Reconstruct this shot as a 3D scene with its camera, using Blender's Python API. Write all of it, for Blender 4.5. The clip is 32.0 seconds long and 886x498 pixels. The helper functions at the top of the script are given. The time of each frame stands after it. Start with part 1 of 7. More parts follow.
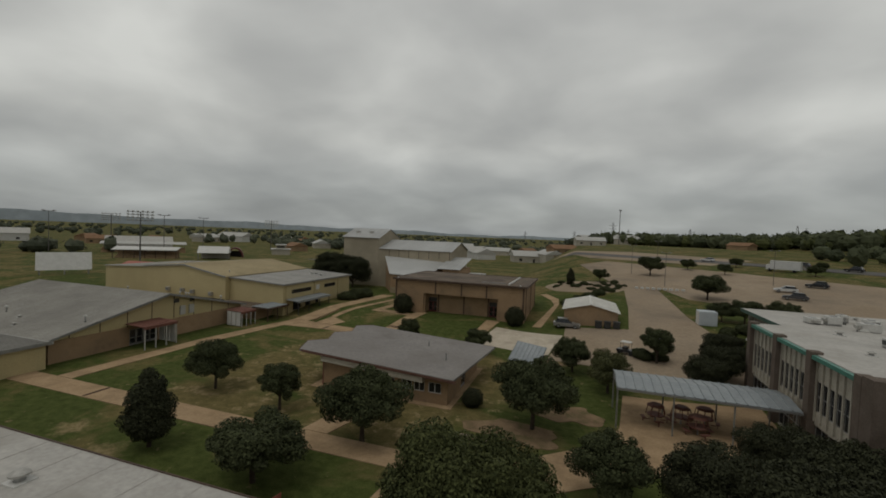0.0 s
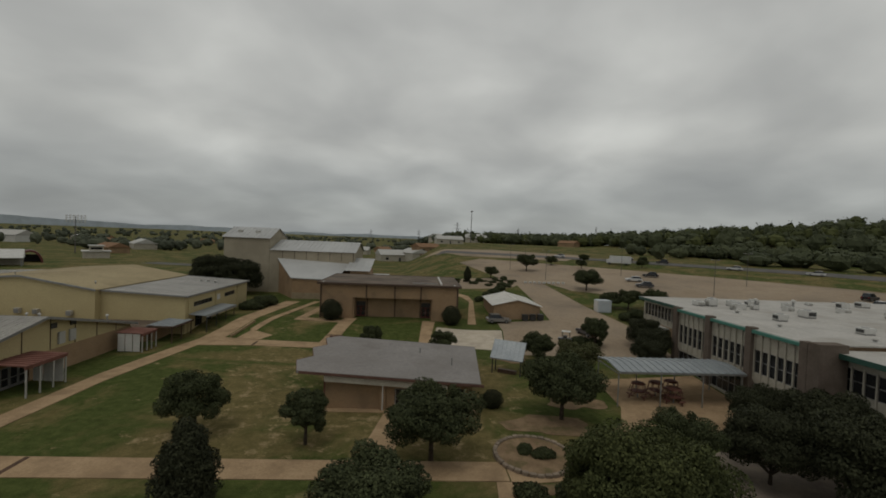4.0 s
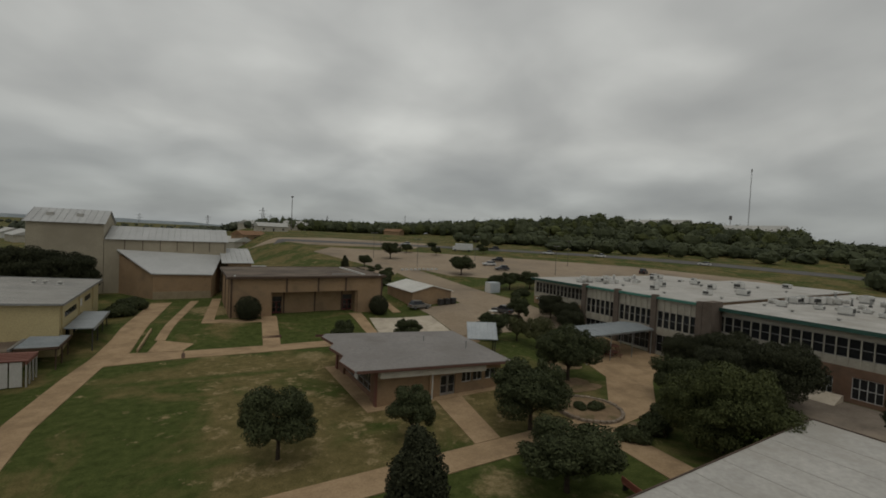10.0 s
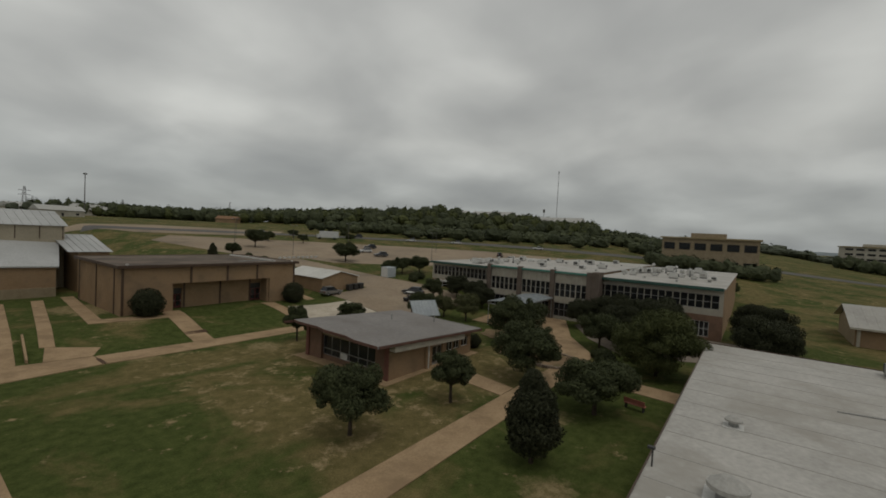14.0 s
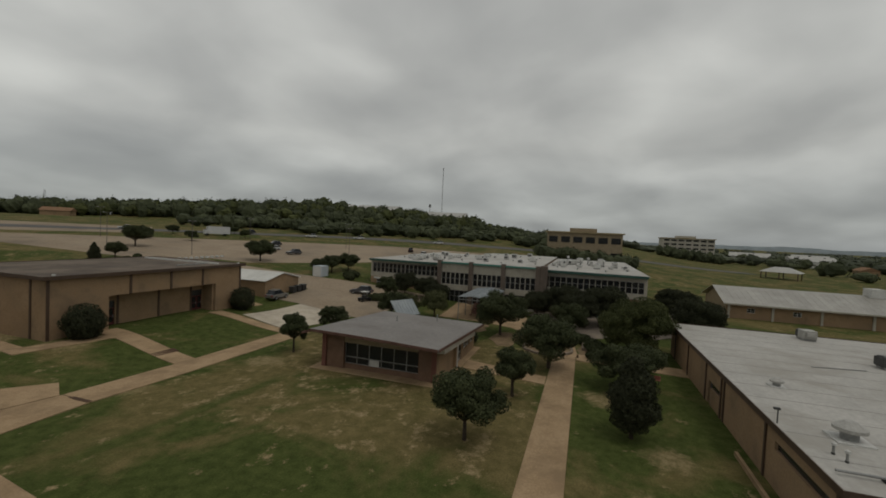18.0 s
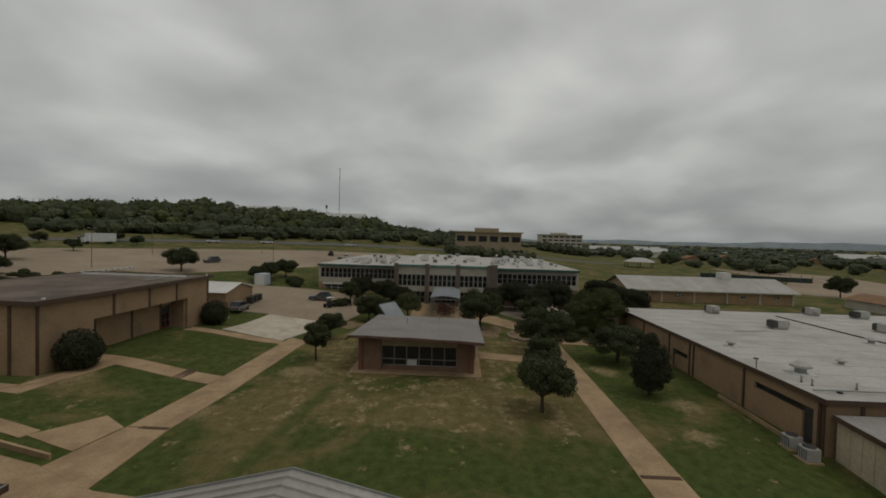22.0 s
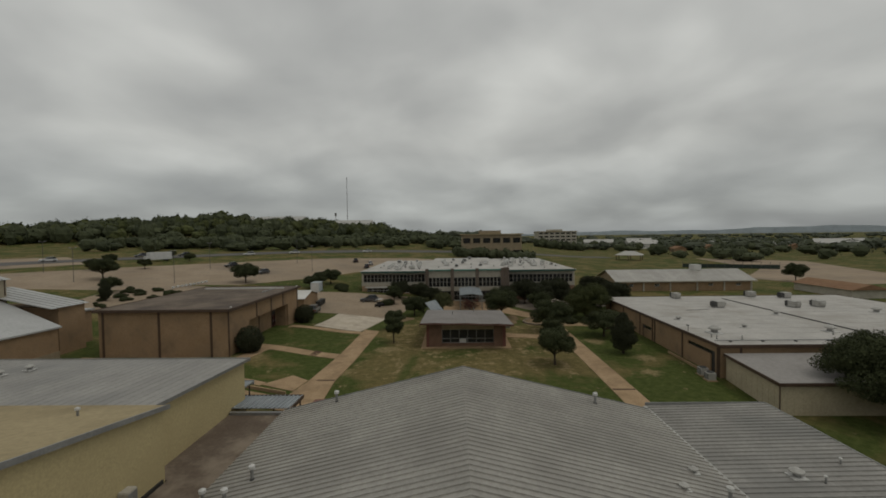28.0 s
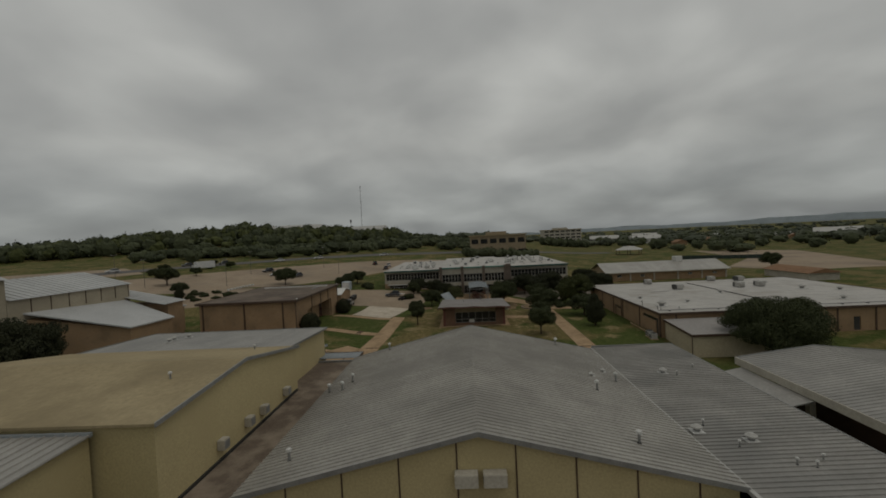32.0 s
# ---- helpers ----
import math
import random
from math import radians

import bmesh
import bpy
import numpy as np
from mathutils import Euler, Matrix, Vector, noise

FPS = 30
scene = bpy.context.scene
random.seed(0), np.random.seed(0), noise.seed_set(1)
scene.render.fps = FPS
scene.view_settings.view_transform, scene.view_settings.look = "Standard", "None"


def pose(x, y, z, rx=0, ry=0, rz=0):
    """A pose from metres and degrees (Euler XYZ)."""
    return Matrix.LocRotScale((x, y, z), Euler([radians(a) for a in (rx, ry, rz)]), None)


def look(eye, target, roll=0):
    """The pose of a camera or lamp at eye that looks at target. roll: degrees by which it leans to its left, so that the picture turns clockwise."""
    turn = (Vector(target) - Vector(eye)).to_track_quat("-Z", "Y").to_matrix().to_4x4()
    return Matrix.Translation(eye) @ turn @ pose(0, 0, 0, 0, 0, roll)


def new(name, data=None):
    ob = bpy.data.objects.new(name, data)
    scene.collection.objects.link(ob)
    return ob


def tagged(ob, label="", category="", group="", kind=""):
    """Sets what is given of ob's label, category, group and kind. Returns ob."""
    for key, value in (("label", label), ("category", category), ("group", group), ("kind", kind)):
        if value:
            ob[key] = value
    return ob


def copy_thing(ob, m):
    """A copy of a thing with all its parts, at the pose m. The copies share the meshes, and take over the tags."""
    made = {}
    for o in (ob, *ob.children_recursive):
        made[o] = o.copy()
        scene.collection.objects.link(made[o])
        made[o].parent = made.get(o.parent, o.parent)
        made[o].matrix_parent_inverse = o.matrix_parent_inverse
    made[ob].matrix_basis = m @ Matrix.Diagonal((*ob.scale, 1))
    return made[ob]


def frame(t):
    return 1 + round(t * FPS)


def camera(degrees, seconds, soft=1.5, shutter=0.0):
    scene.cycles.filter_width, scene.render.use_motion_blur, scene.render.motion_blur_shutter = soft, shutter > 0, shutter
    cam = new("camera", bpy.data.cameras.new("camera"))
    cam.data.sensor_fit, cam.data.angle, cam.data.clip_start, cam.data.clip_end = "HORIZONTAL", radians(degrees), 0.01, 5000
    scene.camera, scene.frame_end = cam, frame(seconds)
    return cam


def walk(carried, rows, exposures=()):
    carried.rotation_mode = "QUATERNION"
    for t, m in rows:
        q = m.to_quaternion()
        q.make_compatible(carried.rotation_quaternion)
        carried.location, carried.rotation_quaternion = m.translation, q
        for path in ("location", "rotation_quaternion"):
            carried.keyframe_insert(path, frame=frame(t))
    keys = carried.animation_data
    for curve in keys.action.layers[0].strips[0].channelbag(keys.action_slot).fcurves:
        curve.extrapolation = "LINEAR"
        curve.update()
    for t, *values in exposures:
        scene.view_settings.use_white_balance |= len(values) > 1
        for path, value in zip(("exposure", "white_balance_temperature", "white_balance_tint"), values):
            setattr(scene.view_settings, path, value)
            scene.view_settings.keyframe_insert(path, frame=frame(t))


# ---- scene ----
cam = camera(92.10, 32.0, 1.75)
# seconds, eye (metres), heading to the left of +y, pitch up, lean to the left (degrees)
ROWS = [
    (0, -2.95, 0.68, 17.42, 18.21, -2.04, 2.25),
    (0.5, -4.94, 0.27, 17.50, 15.74, -1.98, 2.19),
    (1, -7.40, -0.02, 17.61, 12.78, -2.13, 2.33),
    (1.5, -9.62, -0.32, 17.59, 10.93, -1.91, 2.07),
    (2, -11.84, -0.53, 17.50, 8.29, -1.79, 2.06),
    (2.5, -13.97, -0.73, 17.62, 6.35, -2.01, 2.01),
    (3, -16.36, -0.80, 17.35, 3.15, -1.63, 1.95),
    (3.5, -18.81, -0.81, 17.31, -0.12, -1.54, 2.16),
    (5.5, -27.90, -0.87, 17.04, -10.69, -1.29, 1.86),
    (6, -29.75, -0.93, 17.13, -11.45, -1.42, 1.69),
    (6.5, -31.90, -0.80, 17.03, -13.09, -1.38, 2.07),
    (7, -33.79, -0.09, 17.31, -15.63, -1.76, 2.01),
    (7.5, -35.68, 0.54, 17.32, -18.22, -1.74, 2.30),
    (8, -37.70, 1.35, 17.30, -20.31, -1.74, 2.37),
    (8.5, -39.70, 2.05, 17.16, -23.33, -1.83, 2.45),
    (9, -41.46, 2.88, 17.04, -25.87, -1.89, 2.36),
    (9.5, -43.29, 3.80, 16.79, -27.96, -1.87, 2.48),
    (10, -45.22, 4.82, 16.42, -30.72, -1.88, 2.71),
    (10.5, -47.12, 5.81, 16.13, -32.92, -1.79, 2.56),
    (11, -48.97, 6.81, 15.78, -34.59, -1.81, 2.53),
    (11.5, -50.91, 7.93, 15.34, -37.77, -1.87, 2.58),
    (12, -52.79, 8.95, 14.99, -41.24, -1.77, 2.77),
    (12.5, -54.98, 10.16, 14.85, -46.65, -1.84, 3.86),
    (13, -56.43, 11.34, 14.56, -44.94, -1.99, 1.95),
    (13.5, -58.08, 12.52, 14.38, -48.24, -1.98, 2.61),
    (14, -59.82, 13.90, 14.40, -53.87, -2.00, 2.91),
    (14.5, -61.26, 15.76, 14.39, -55.97, -2.09, 3.18),
    (16.5, -65.10, 23.29, 14.93, -62.54, -2.53, 2.61),
    (17, -66.07, 24.93, 14.65, -64.08, -2.44, 2.53),
    (17.5, -67.16, 26.76, 14.35, -67.41, -2.32, 2.56),
    (18, -68.22, 28.76, 14.40, -71.74, -2.04, 2.68),
    (18.5, -69.35, 30.62, 14.39, -73.25, -2.08, 2.27),
    (19, -70.41, 32.27, 14.45, -74.31, -2.12, 1.90),
    (19.5, -71.28, 34.40, 14.65, -76.22, -2.23, 1.96),
    (20, -72.34, 36.37, 14.62, -79.15, -2.24, 2.16),
    (20.5, -73.20, 38.44, 14.43, -81.99, -2.04, 2.18),
    (21, -74.05, 40.50, 14.42, -85.23, -1.85, 1.92),
    (21.5, -74.96, 42.05, 14.55, -87.18, -1.73, 1.71),
    (22, -75.96, 43.48, 14.75, -87.83, -1.57, 1.53),
    (22.5, -77.21, 44.62, 15.08, -88.17, -1.75, 1.29),
    (23, -78.79, 45.34, 15.19, -88.34, -1.54, 0.99),
    (23.5, -80.51, 46.21, 15.50, -88.65, -1.54, 0.66),
    (24, -82.33, 46.87, 15.83, -88.29, -1.48, 0.54),
    (24.5, -84.04, 47.42, 16.15, -88.66, -1.41, -0.05),
    (25, -85.76, 48.07, 16.59, -89.00, -1.57, -0.22),
    (25.5, -87.51, 48.51, 16.80, -89.25, -1.63, -0.24),
    (27.5, -95.38, 49.17, 17.68, -88.51, -1.79, -0.74),
    (28, -97.64, 49.46, 17.89, -88.43, -1.87, -0.83),
    (28.5, -99.93, 49.51, 18.17, -88.53, -1.82, -0.92),
    (29, -102.18, 49.50, 18.44, -88.30, -1.98, -1.28),
    (29.5, -104.68, 49.54, 18.61, -87.96, -2.05, -1.17),
    (30, -107.13, 49.64, 18.77, -88.30, -1.95, -1.38),
    (30.5, -109.63, 49.53, 18.95, -87.33, -1.96, -1.60),
    (31, -112.21, 49.41, 19.03, -85.99, -1.85, -2.39),
    (31.5, -114.90, 49.39, 18.83, -86.10, -2.00, -2.50),
    (32, -117.18, 49.17, 18.43, -87.13, -1.63, -2.84),
]


def heading(x, y, z, yaw, pitch, roll):
    a, b = radians(yaw), radians(pitch)
    way = Vector((-math.sin(a) * math.cos(b), math.cos(a) * math.cos(b), math.sin(b)))
    return look((x, y, z), Vector((x, y, z)) + 2 * way, roll)


EXPOSURES = [(0.0, 0.0), (22.0, 0.05), (28.0, 0.1), (30.0, 0.12), (31.0, 0.12), (32.0, -0.26)]
walk(cam, [(t, heading(*row)) for t, *row in ROWS], EXPOSURES)

# ---- light ----
world = bpy.data.worlds.new("overcast sky")
scene.world = world
world.use_nodes = True


def node(tree, kind, **sets):
    n = tree.nodes.new(kind)
    for key, value in sets.items():
        if key in n.inputs:
            n.inputs[key].default_value = value
    return n


def ramp(tree, stops):
    n = tree.nodes.new("ShaderNodeValToRGB")
    el = n.color_ramp.elements
    while len(el) < len(stops):
        el.new(0.5)
    for e, (p, c) in zip(el, stops):
        e.position = p
        e.color = (c[0], c[1], c[2], 1) if len(c) == 3 else c
    return n


wt = world.node_tree
wt.nodes.clear()
w_out = wt.nodes.new("ShaderNodeOutputWorld")
w_bg = wt.nodes.new("ShaderNodeBackground")
w_sky = wt.nodes.new("ShaderNodeTexSky")
w_sky.sky_type = "NISHITA"
w_sky.sun_disc = False
w_sky.sun_elevation = radians(50)
w_sky.sun_rotation = radians(200)
w_co = wt.nodes.new("ShaderNodeTexCoord")
w_sep = wt.nodes.new("ShaderNodeSeparateXYZ")
wt.links.new(w_co.outputs["Generated"], w_sep.inputs[0])


def wmath(op, a, b=None):
    n = wt.nodes.new("ShaderNodeMath")
    n.operation = op
    for i, v in enumerate((a, b)):
        if v is None:
            continue
        if isinstance(v, (int, float)):
            n.inputs[i].default_value = v
        else:
            wt.links.new(v, n.inputs[i])
    return n.outputs[0]


up = wmath("ADD", wmath("MAXIMUM", w_sep.outputs[2], 0.0), 0.3)
w_vec = wt.nodes.new("ShaderNodeCombineXYZ")
wt.links.new(wmath("DIVIDE", w_sep.outputs[0], up), w_vec.inputs[0])
wt.links.new(wmath("DIVIDE", w_sep.outputs[1], up), w_vec.inputs[1])
w_n1 = node(wt, "ShaderNodeTexNoise", Scale=1.9, Detail=5.0, Roughness=0.41, Distortion=0.2)
w_n2 = node(wt, "ShaderNodeTexNoise", Scale=0.62, Detail=2.0, Roughness=0.5)
wt.links.new(w_vec.outputs[0], w_n1.inputs["Vector"])
wt.links.new(w_vec.outputs[0], w_n2.inputs["Vector"])
w_mix = wmath("ADD", wmath("MULTIPLY", w_n1.outputs["Fac"], 0.6), wmath("MULTIPLY", w_n2.outputs["Fac"], 0.4))
w_ramp = ramp(wt, [(0.34, (0.312, 0.315, 0.304)), (0.46, (0.384, 0.387, 0.37)), (0.55, (0.463, 0.466, 0.443)), (0.66, (0.585, 0.588, 0.557))])
wt.links.new(w_mix, w_ramp.inputs[0])
w_hor = ramp(wt, [(0.0, (0.62, 0.65, 0.68)), (0.05, (0.71, 0.73, 0.745)), (0.2, (0.95, 0.95, 0.94)), (0.5, (1.08, 1.08, 1.08)), (1.0, (1, 1, 1))])
wt.links.new(w_sep.outputs[2], w_hor.inputs[0])
# the cloud is a little thicker towards the south and east
w_side = wmath("ADD", wmath("ADD", wmath("MULTIPLY", w_sep.outputs[0], -0.03), wmath("MULTIPLY", w_sep.outputs[1], 0.07)), 1.02)
w_bg.inputs["Strength"].default_value = 1.0
wt.links.new(w_side, w_bg.inputs["Strength"])
w_mul = wt.nodes.new("ShaderNodeMixRGB")
w_mul.blend_type = "MULTIPLY"
w_mul.inputs[0].default_value = 1.0
wt.links.new(w_ramp.outputs[0], w_mul.inputs[1])
wt.links.new(w_hor.outputs[0], w_mul.inputs[2])
w_dim = wt.nodes.new("ShaderNodeMixRGB")
w_dim.blend_type = "MULTIPLY"
w_dim.inputs[0].default_value = 1.0
w_dim.inputs[2].default_value = (0.07, 0.07, 0.07, 1)
wt.links.new(w_sky.outputs[0], w_dim.inputs[1])
w_last = wt.nodes.new("ShaderNodeMixRGB")
w_last.inputs[0].default_value = 0.94
wt.links.new(w_dim.outputs[0], w_last.inputs[1])
wt.links.new(w_mul.outputs[0], w_last.inputs[2])
wt.links.new(w_last.outputs[0], w_bg.inputs["Color"])
wt.links.new(w_bg.outputs[0], w_out.inputs[0])

sun = new("sun", bpy.data.lights.new("sun", "SUN"))
sun.data.energy = 0.5
sun.data.angle = radians(25)
sun.data.color = (1.0, 0.96, 0.9)
sun.matrix_world = look((0, 0, 100), (20, 40, 0))


# ---- materials ----
def rgb(c):
    return (c[0], c[1], c[2], 1)


def material(name, a, b, scale=3.0, rough=0.8, metal=0.0, bump=0.0, fine=30.0, stain=None, stain_scale=0.15, vary=0.0):
    """Two tones at one size, fine grain at another, an optional broad stain."""
    m = bpy.data.materials.new(name)
    m.use_nodes = True
    t = m.node_tree
    s = t.nodes["Principled BSDF"]
    s.inputs["Roughness"].default_value = rough
    s.inputs["Metallic"].default_value = metal
    s.inputs["Specular IOR Level"].default_value = 0.12 if rough > 0.78 else 0.4
    co = t.nodes.new("ShaderNodeTexCoord")
    geo = t.nodes.new("ShaderNodeNewGeometry")
    n1 = node(t, "ShaderNodeTexNoise", Scale=scale, Detail=6.0, Roughness=0.6)
    n2 = node(t, "ShaderNodeTexNoise", Scale=fine, Detail=3.0, Roughness=0.6)
    for n in (n1, n2):
        t.links.new(geo.outputs["Position"], n.inputs["Vector"])
    r = ramp(t, [(0.35, a), (0.65, b)])
    t.links.new(n1.outputs["Fac"], r.inputs[0])
    col = r.outputs[0]
    g = ramp(t, [(0.3, (0.86, 0.86, 0.86)), (0.7, (1.1, 1.1, 1.1))])
    t.links.new(n2.outputs["Fac"], g.inputs[0])
    mul = t.nodes.new("ShaderNodeMixRGB")
    mul.blend_type = "MULTIPLY"
    mul.inputs[0].default_value = 1.0
    t.links.new(col, mul.inputs[1])
    t.links.new(g.outputs[0], mul.inputs[2])
    col = mul.outputs[0]
    if stain:
        n3 = node(t, "ShaderNodeTexNoise", Scale=stain_scale, Detail=5.0, Roughness=0.65)
        t.links.new(geo.outputs["Position"], n3.inputs["Vector"])
        sr = ramp(t, [(0.48, (0, 0, 0)), (0.66, (1, 1, 1))])
        t.links.new(n3.outputs["Fac"], sr.inputs[0])
        mx = t.nodes.new("ShaderNodeMixRGB")
        mx.inputs[2].default_value = rgb(stain)
        t.links.new(sr.outputs[0], mx.inputs[0])
        t.links.new(col, mx.inputs[1])
        col = mx.outputs[0]
    if vary:
        oi = t.nodes.new("ShaderNodeObjectInfo")
        vr = ramp(t, [(0.0, (1 - vary, 1 - vary, 1 - vary)), (1.0, (1 + vary, 1 + vary, 1 + vary))])
        t.links.new(oi.outputs["Random"], vr.inputs[0])
        mv = t.nodes.new("ShaderNodeMixRGB")
        mv.blend_type = "MULTIPLY"
        mv.inputs[0].default_value = 1.0
        t.links.new(col, mv.inputs[1])
        t.links.new(vr.outputs[0], mv.inputs[2])
        col = mv.outputs[0]
    t.links.new(col, s.inputs["Base Color"])
    if bump:
        b_ = node(t, "ShaderNodeBump", Strength=bump, Distance=0.05)
        t.links.new(n2.outputs["Fac"], b_.inputs["Height"])
        t.links.new(b_.outputs[0], s.inputs["Normal"])
    return m


M_CONC = material("tan concrete", (0.3, 0.208, 0.12), (0.384, 0.272, 0.162), 0.5, 0.92, 0, 0.1, 8.0, (0.245, 0.17, 0.1), 0.35)
M_PALE = material("pale concrete", (0.414, 0.36, 0.279), (0.504, 0.441, 0.351), 0.5, 0.9, 0, 0.05, 6.0, (0.343, 0.297, 0.234), 0.3)
M_ASPH = material("caliche lot", (0.255, 0.198, 0.138), (0.325, 0.258, 0.184), 0.12, 0.95, 0, 0.05, 2.0, (0.19, 0.152, 0.112), 0.06)
M_TAR = material("road asphalt", (0.094, 0.09, 0.086), (0.122, 0.115, 0.108), 0.2, 0.9, 0, 0.05, 3.0)
M_COURT = material("worn court asphalt", (0.16, 0.132, 0.105), (0.225, 0.188, 0.15), 0.3, 0.92, 0, 0.1, 4.0, (0.27, 0.222, 0.17), 0.18)
M_DIRT = material("bare earth", (0.165, 0.112, 0.066), (0.245, 0.17, 0.102), 0.7, 0.95, 0, 0.3, 7.0, (0.115, 0.095, 0.045), 0.6)
M_STONE = material("rubble stone", (0.18, 0.144, 0.108), (0.259, 0.209, 0.158), 2.0, 0.9, 0, 0.3, 12.0, vary=0.2)
M_RUST = material("rusty step", (0.072, 0.047, 0.032), (0.108, 0.065, 0.043), 2.0, 0.85, 0, 0.2, 14.0)
M_RED = material("red brick", (0.16, 0.098, 0.066), (0.21, 0.13, 0.09), 0.8, 0.9, 0, 0.2, 9.0, (0.135, 0.09, 0.064), 0.5)
M_BRICK = material("tan brick", (0.264, 0.178, 0.104), (0.332, 0.228, 0.138), 0.7, 0.9, 0, 0.2, 9.0, (0.215, 0.15, 0.093), 0.35)
M_GREYBRICK = material("grey-brown brick", (0.108, 0.086, 0.068), (0.144, 0.115, 0.094), 0.8, 0.9, 0, 0.2, 9.0)
M_YEL = material("yellow wall panel", (0.416, 0.342, 0.179), (0.446, 0.368, 0.195), 0.3, 0.7, 0, 0.0, 7.0, (0.404, 0.33, 0.174), 0.12)
M_PANEL = material("beige wall panel", (0.387, 0.333, 0.226), (0.451, 0.387, 0.269), 0.3, 0.7, 0, 0.0, 5.0)
M_GYMWALL = material("beige rendered wall", (0.3, 0.262, 0.19), (0.352, 0.308, 0.225), 0.3, 0.75, 0, 0.0, 5.0, (0.27, 0.235, 0.17), 0.12)
M_CREAM = material("cream panel", (0.343, 0.315, 0.256), (0.414, 0.383, 0.315), 0.6, 0.75, 0, 0.0, 6.0)
M_BOARD = material("beige board", (0.245, 0.194, 0.126), (0.302, 0.245, 0.162), 0.8, 0.8, 0, 0.0, 8.0)
M_ROOF = material("white membrane", (0.352, 0.337, 0.307), (0.429, 0.41, 0.375), 0.35, 0.75, 0, 0.05, 3.0, (0.299, 0.28, 0.244), 0.16)
M_SEAM = material("membrane seam", (0.302, 0.288, 0.259), (0.338, 0.324, 0.295), 0.5, 0.7, 0, 0.0, 6.0)
M_ANNROOF = material("dull grey membrane", (0.26, 0.245, 0.228), (0.31, 0.292, 0.272), 0.4, 0.8, 0, 0.05, 3.0, (0.225, 0.21, 0.195), 0.2)
M_PAVROOF = material("grey weathered membrane", (0.20, 0.187, 0.175), (0.245, 0.23, 0.216), 0.4, 0.85, 0, 0.05, 3.0, (0.175, 0.16, 0.147), 0.2)
M_METAL = material("ribbed metal roof", (0.307, 0.292, 0.26), (0.38, 0.362, 0.324), 0.25, 0.42, 0.32, 0.0, 4.0, (0.269, 0.255, 0.227), 0.12, 0.05)
M_METAL2 = material("grey metal roof", (0.232, 0.222, 0.20), (0.29, 0.278, 0.252), 0.25, 0.5, 0.25, 0.0, 4.0, (0.199, 0.194, 0.178), 0.12, 0.06)
M_WHITEMETAL = material("pale metal roof", (0.544, 0.534, 0.492), (0.629, 0.618, 0.577), 0.3, 0.5, 0.1, 0.0, 4.0, vary=0.04)
M_GYMROOF = material("pale grey metal roof", (0.37, 0.372, 0.36), (0.43, 0.432, 0.42), 0.3, 0.55, 0.1, 0.0, 4.0, (0.33, 0.33, 0.32), 0.15, 0.04)
M_BLUEMETAL = material("blue-grey metal", (0.23, 0.252, 0.263), (0.288, 0.31, 0.317), 0.5, 0.45, 0.3, 0.0, 5.0, vary=0.07)
M_BLUEWHITE = material("pale blue paint", (0.396, 0.432, 0.454), (0.454, 0.49, 0.504), 0.8, 0.6, 0, 0, 8.0)
M_GRAVEL = material("gravel roof", (0.108, 0.086, 0.068), (0.169, 0.137, 0.108), 0.3, 0.95, 0, 0.4, 5.0, (0.083, 0.068, 0.058), 0.14)
M_BROWNROOF = material("brown stained roof", (0.113, 0.086, 0.065), (0.173, 0.138, 0.103), 0.3, 0.9, 0, 0.1, 4.0, (0.233, 0.19, 0.143), 0.3)
M_TANROOF = material("tan coated roof", (0.276, 0.223, 0.129), (0.343, 0.281, 0.167), 0.15, 0.85, 0, 0.05, 3.0, (0.229, 0.185, 0.109), 0.1)
M_BROWN = material("brown steel", (0.061, 0.037, 0.024), (0.086, 0.054, 0.035), 1.0, 0.6, 0.1, 0, 10.0)
M_REDPAINT = material("dull red paint", (0.135, 0.055, 0.04), (0.175, 0.075, 0.054), 1.0, 0.75, 0, 0, 8.0)
M_FASCIA = material("faded red-brown board", (0.105, 0.058, 0.045), (0.135, 0.076, 0.058), 1.0, 0.8, 0, 0, 8.0)
M_REDROOF = material("faded red roof", (0.30, 0.10, 0.07), (0.36, 0.13, 0.095), 1.0, 0.7, 0, 0, 8.0)
M_MAROON = material("maroon paint", (0.086, 0.022, 0.018), (0.115, 0.029, 0.025), 1.0, 0.6, 0, 0, 8.0)
M_TEAL = material("teal metal", (0.05, 0.17, 0.13), (0.07, 0.21, 0.165), 0.8, 0.5, 0.1, 0, 8.0)
M_DKGREEN = material("dark green metal", (0.022, 0.065, 0.05), (0.036, 0.094, 0.072), 0.8, 0.5, 0.1, 0, 8.0)
M_SCREEN = material("dull windscreen cloth", (0.03, 0.042, 0.036), (0.045, 0.058, 0.05), 0.8, 0.85, 0, 0, 8.0)
M_ALU = material("aluminium frame", (0.259, 0.252, 0.238), (0.317, 0.31, 0.295), 1.0, 0.45, 0.5, 0, 9.0)
M_STEEL = material("galvanised steel", (0.238, 0.238, 0.23), (0.302, 0.302, 0.288), 1.0, 0.5, 0.5, 0, 9.0)
M_DARKM = material("dark metal", (0.043, 0.043, 0.042), (0.072, 0.072, 0.068), 1.0, 0.6, 0.3, 0, 9.0)
M_DARK = material("dark paint", (0.025, 0.024, 0.022), (0.045, 0.043, 0.04), 1.0, 0.6, 0, 0, 9.0)
M_WHITE = material("white paint", (0.475, 0.468, 0.439), (0.547, 0.54, 0.511), 1.0, 0.6, 0, 0, 9.0)
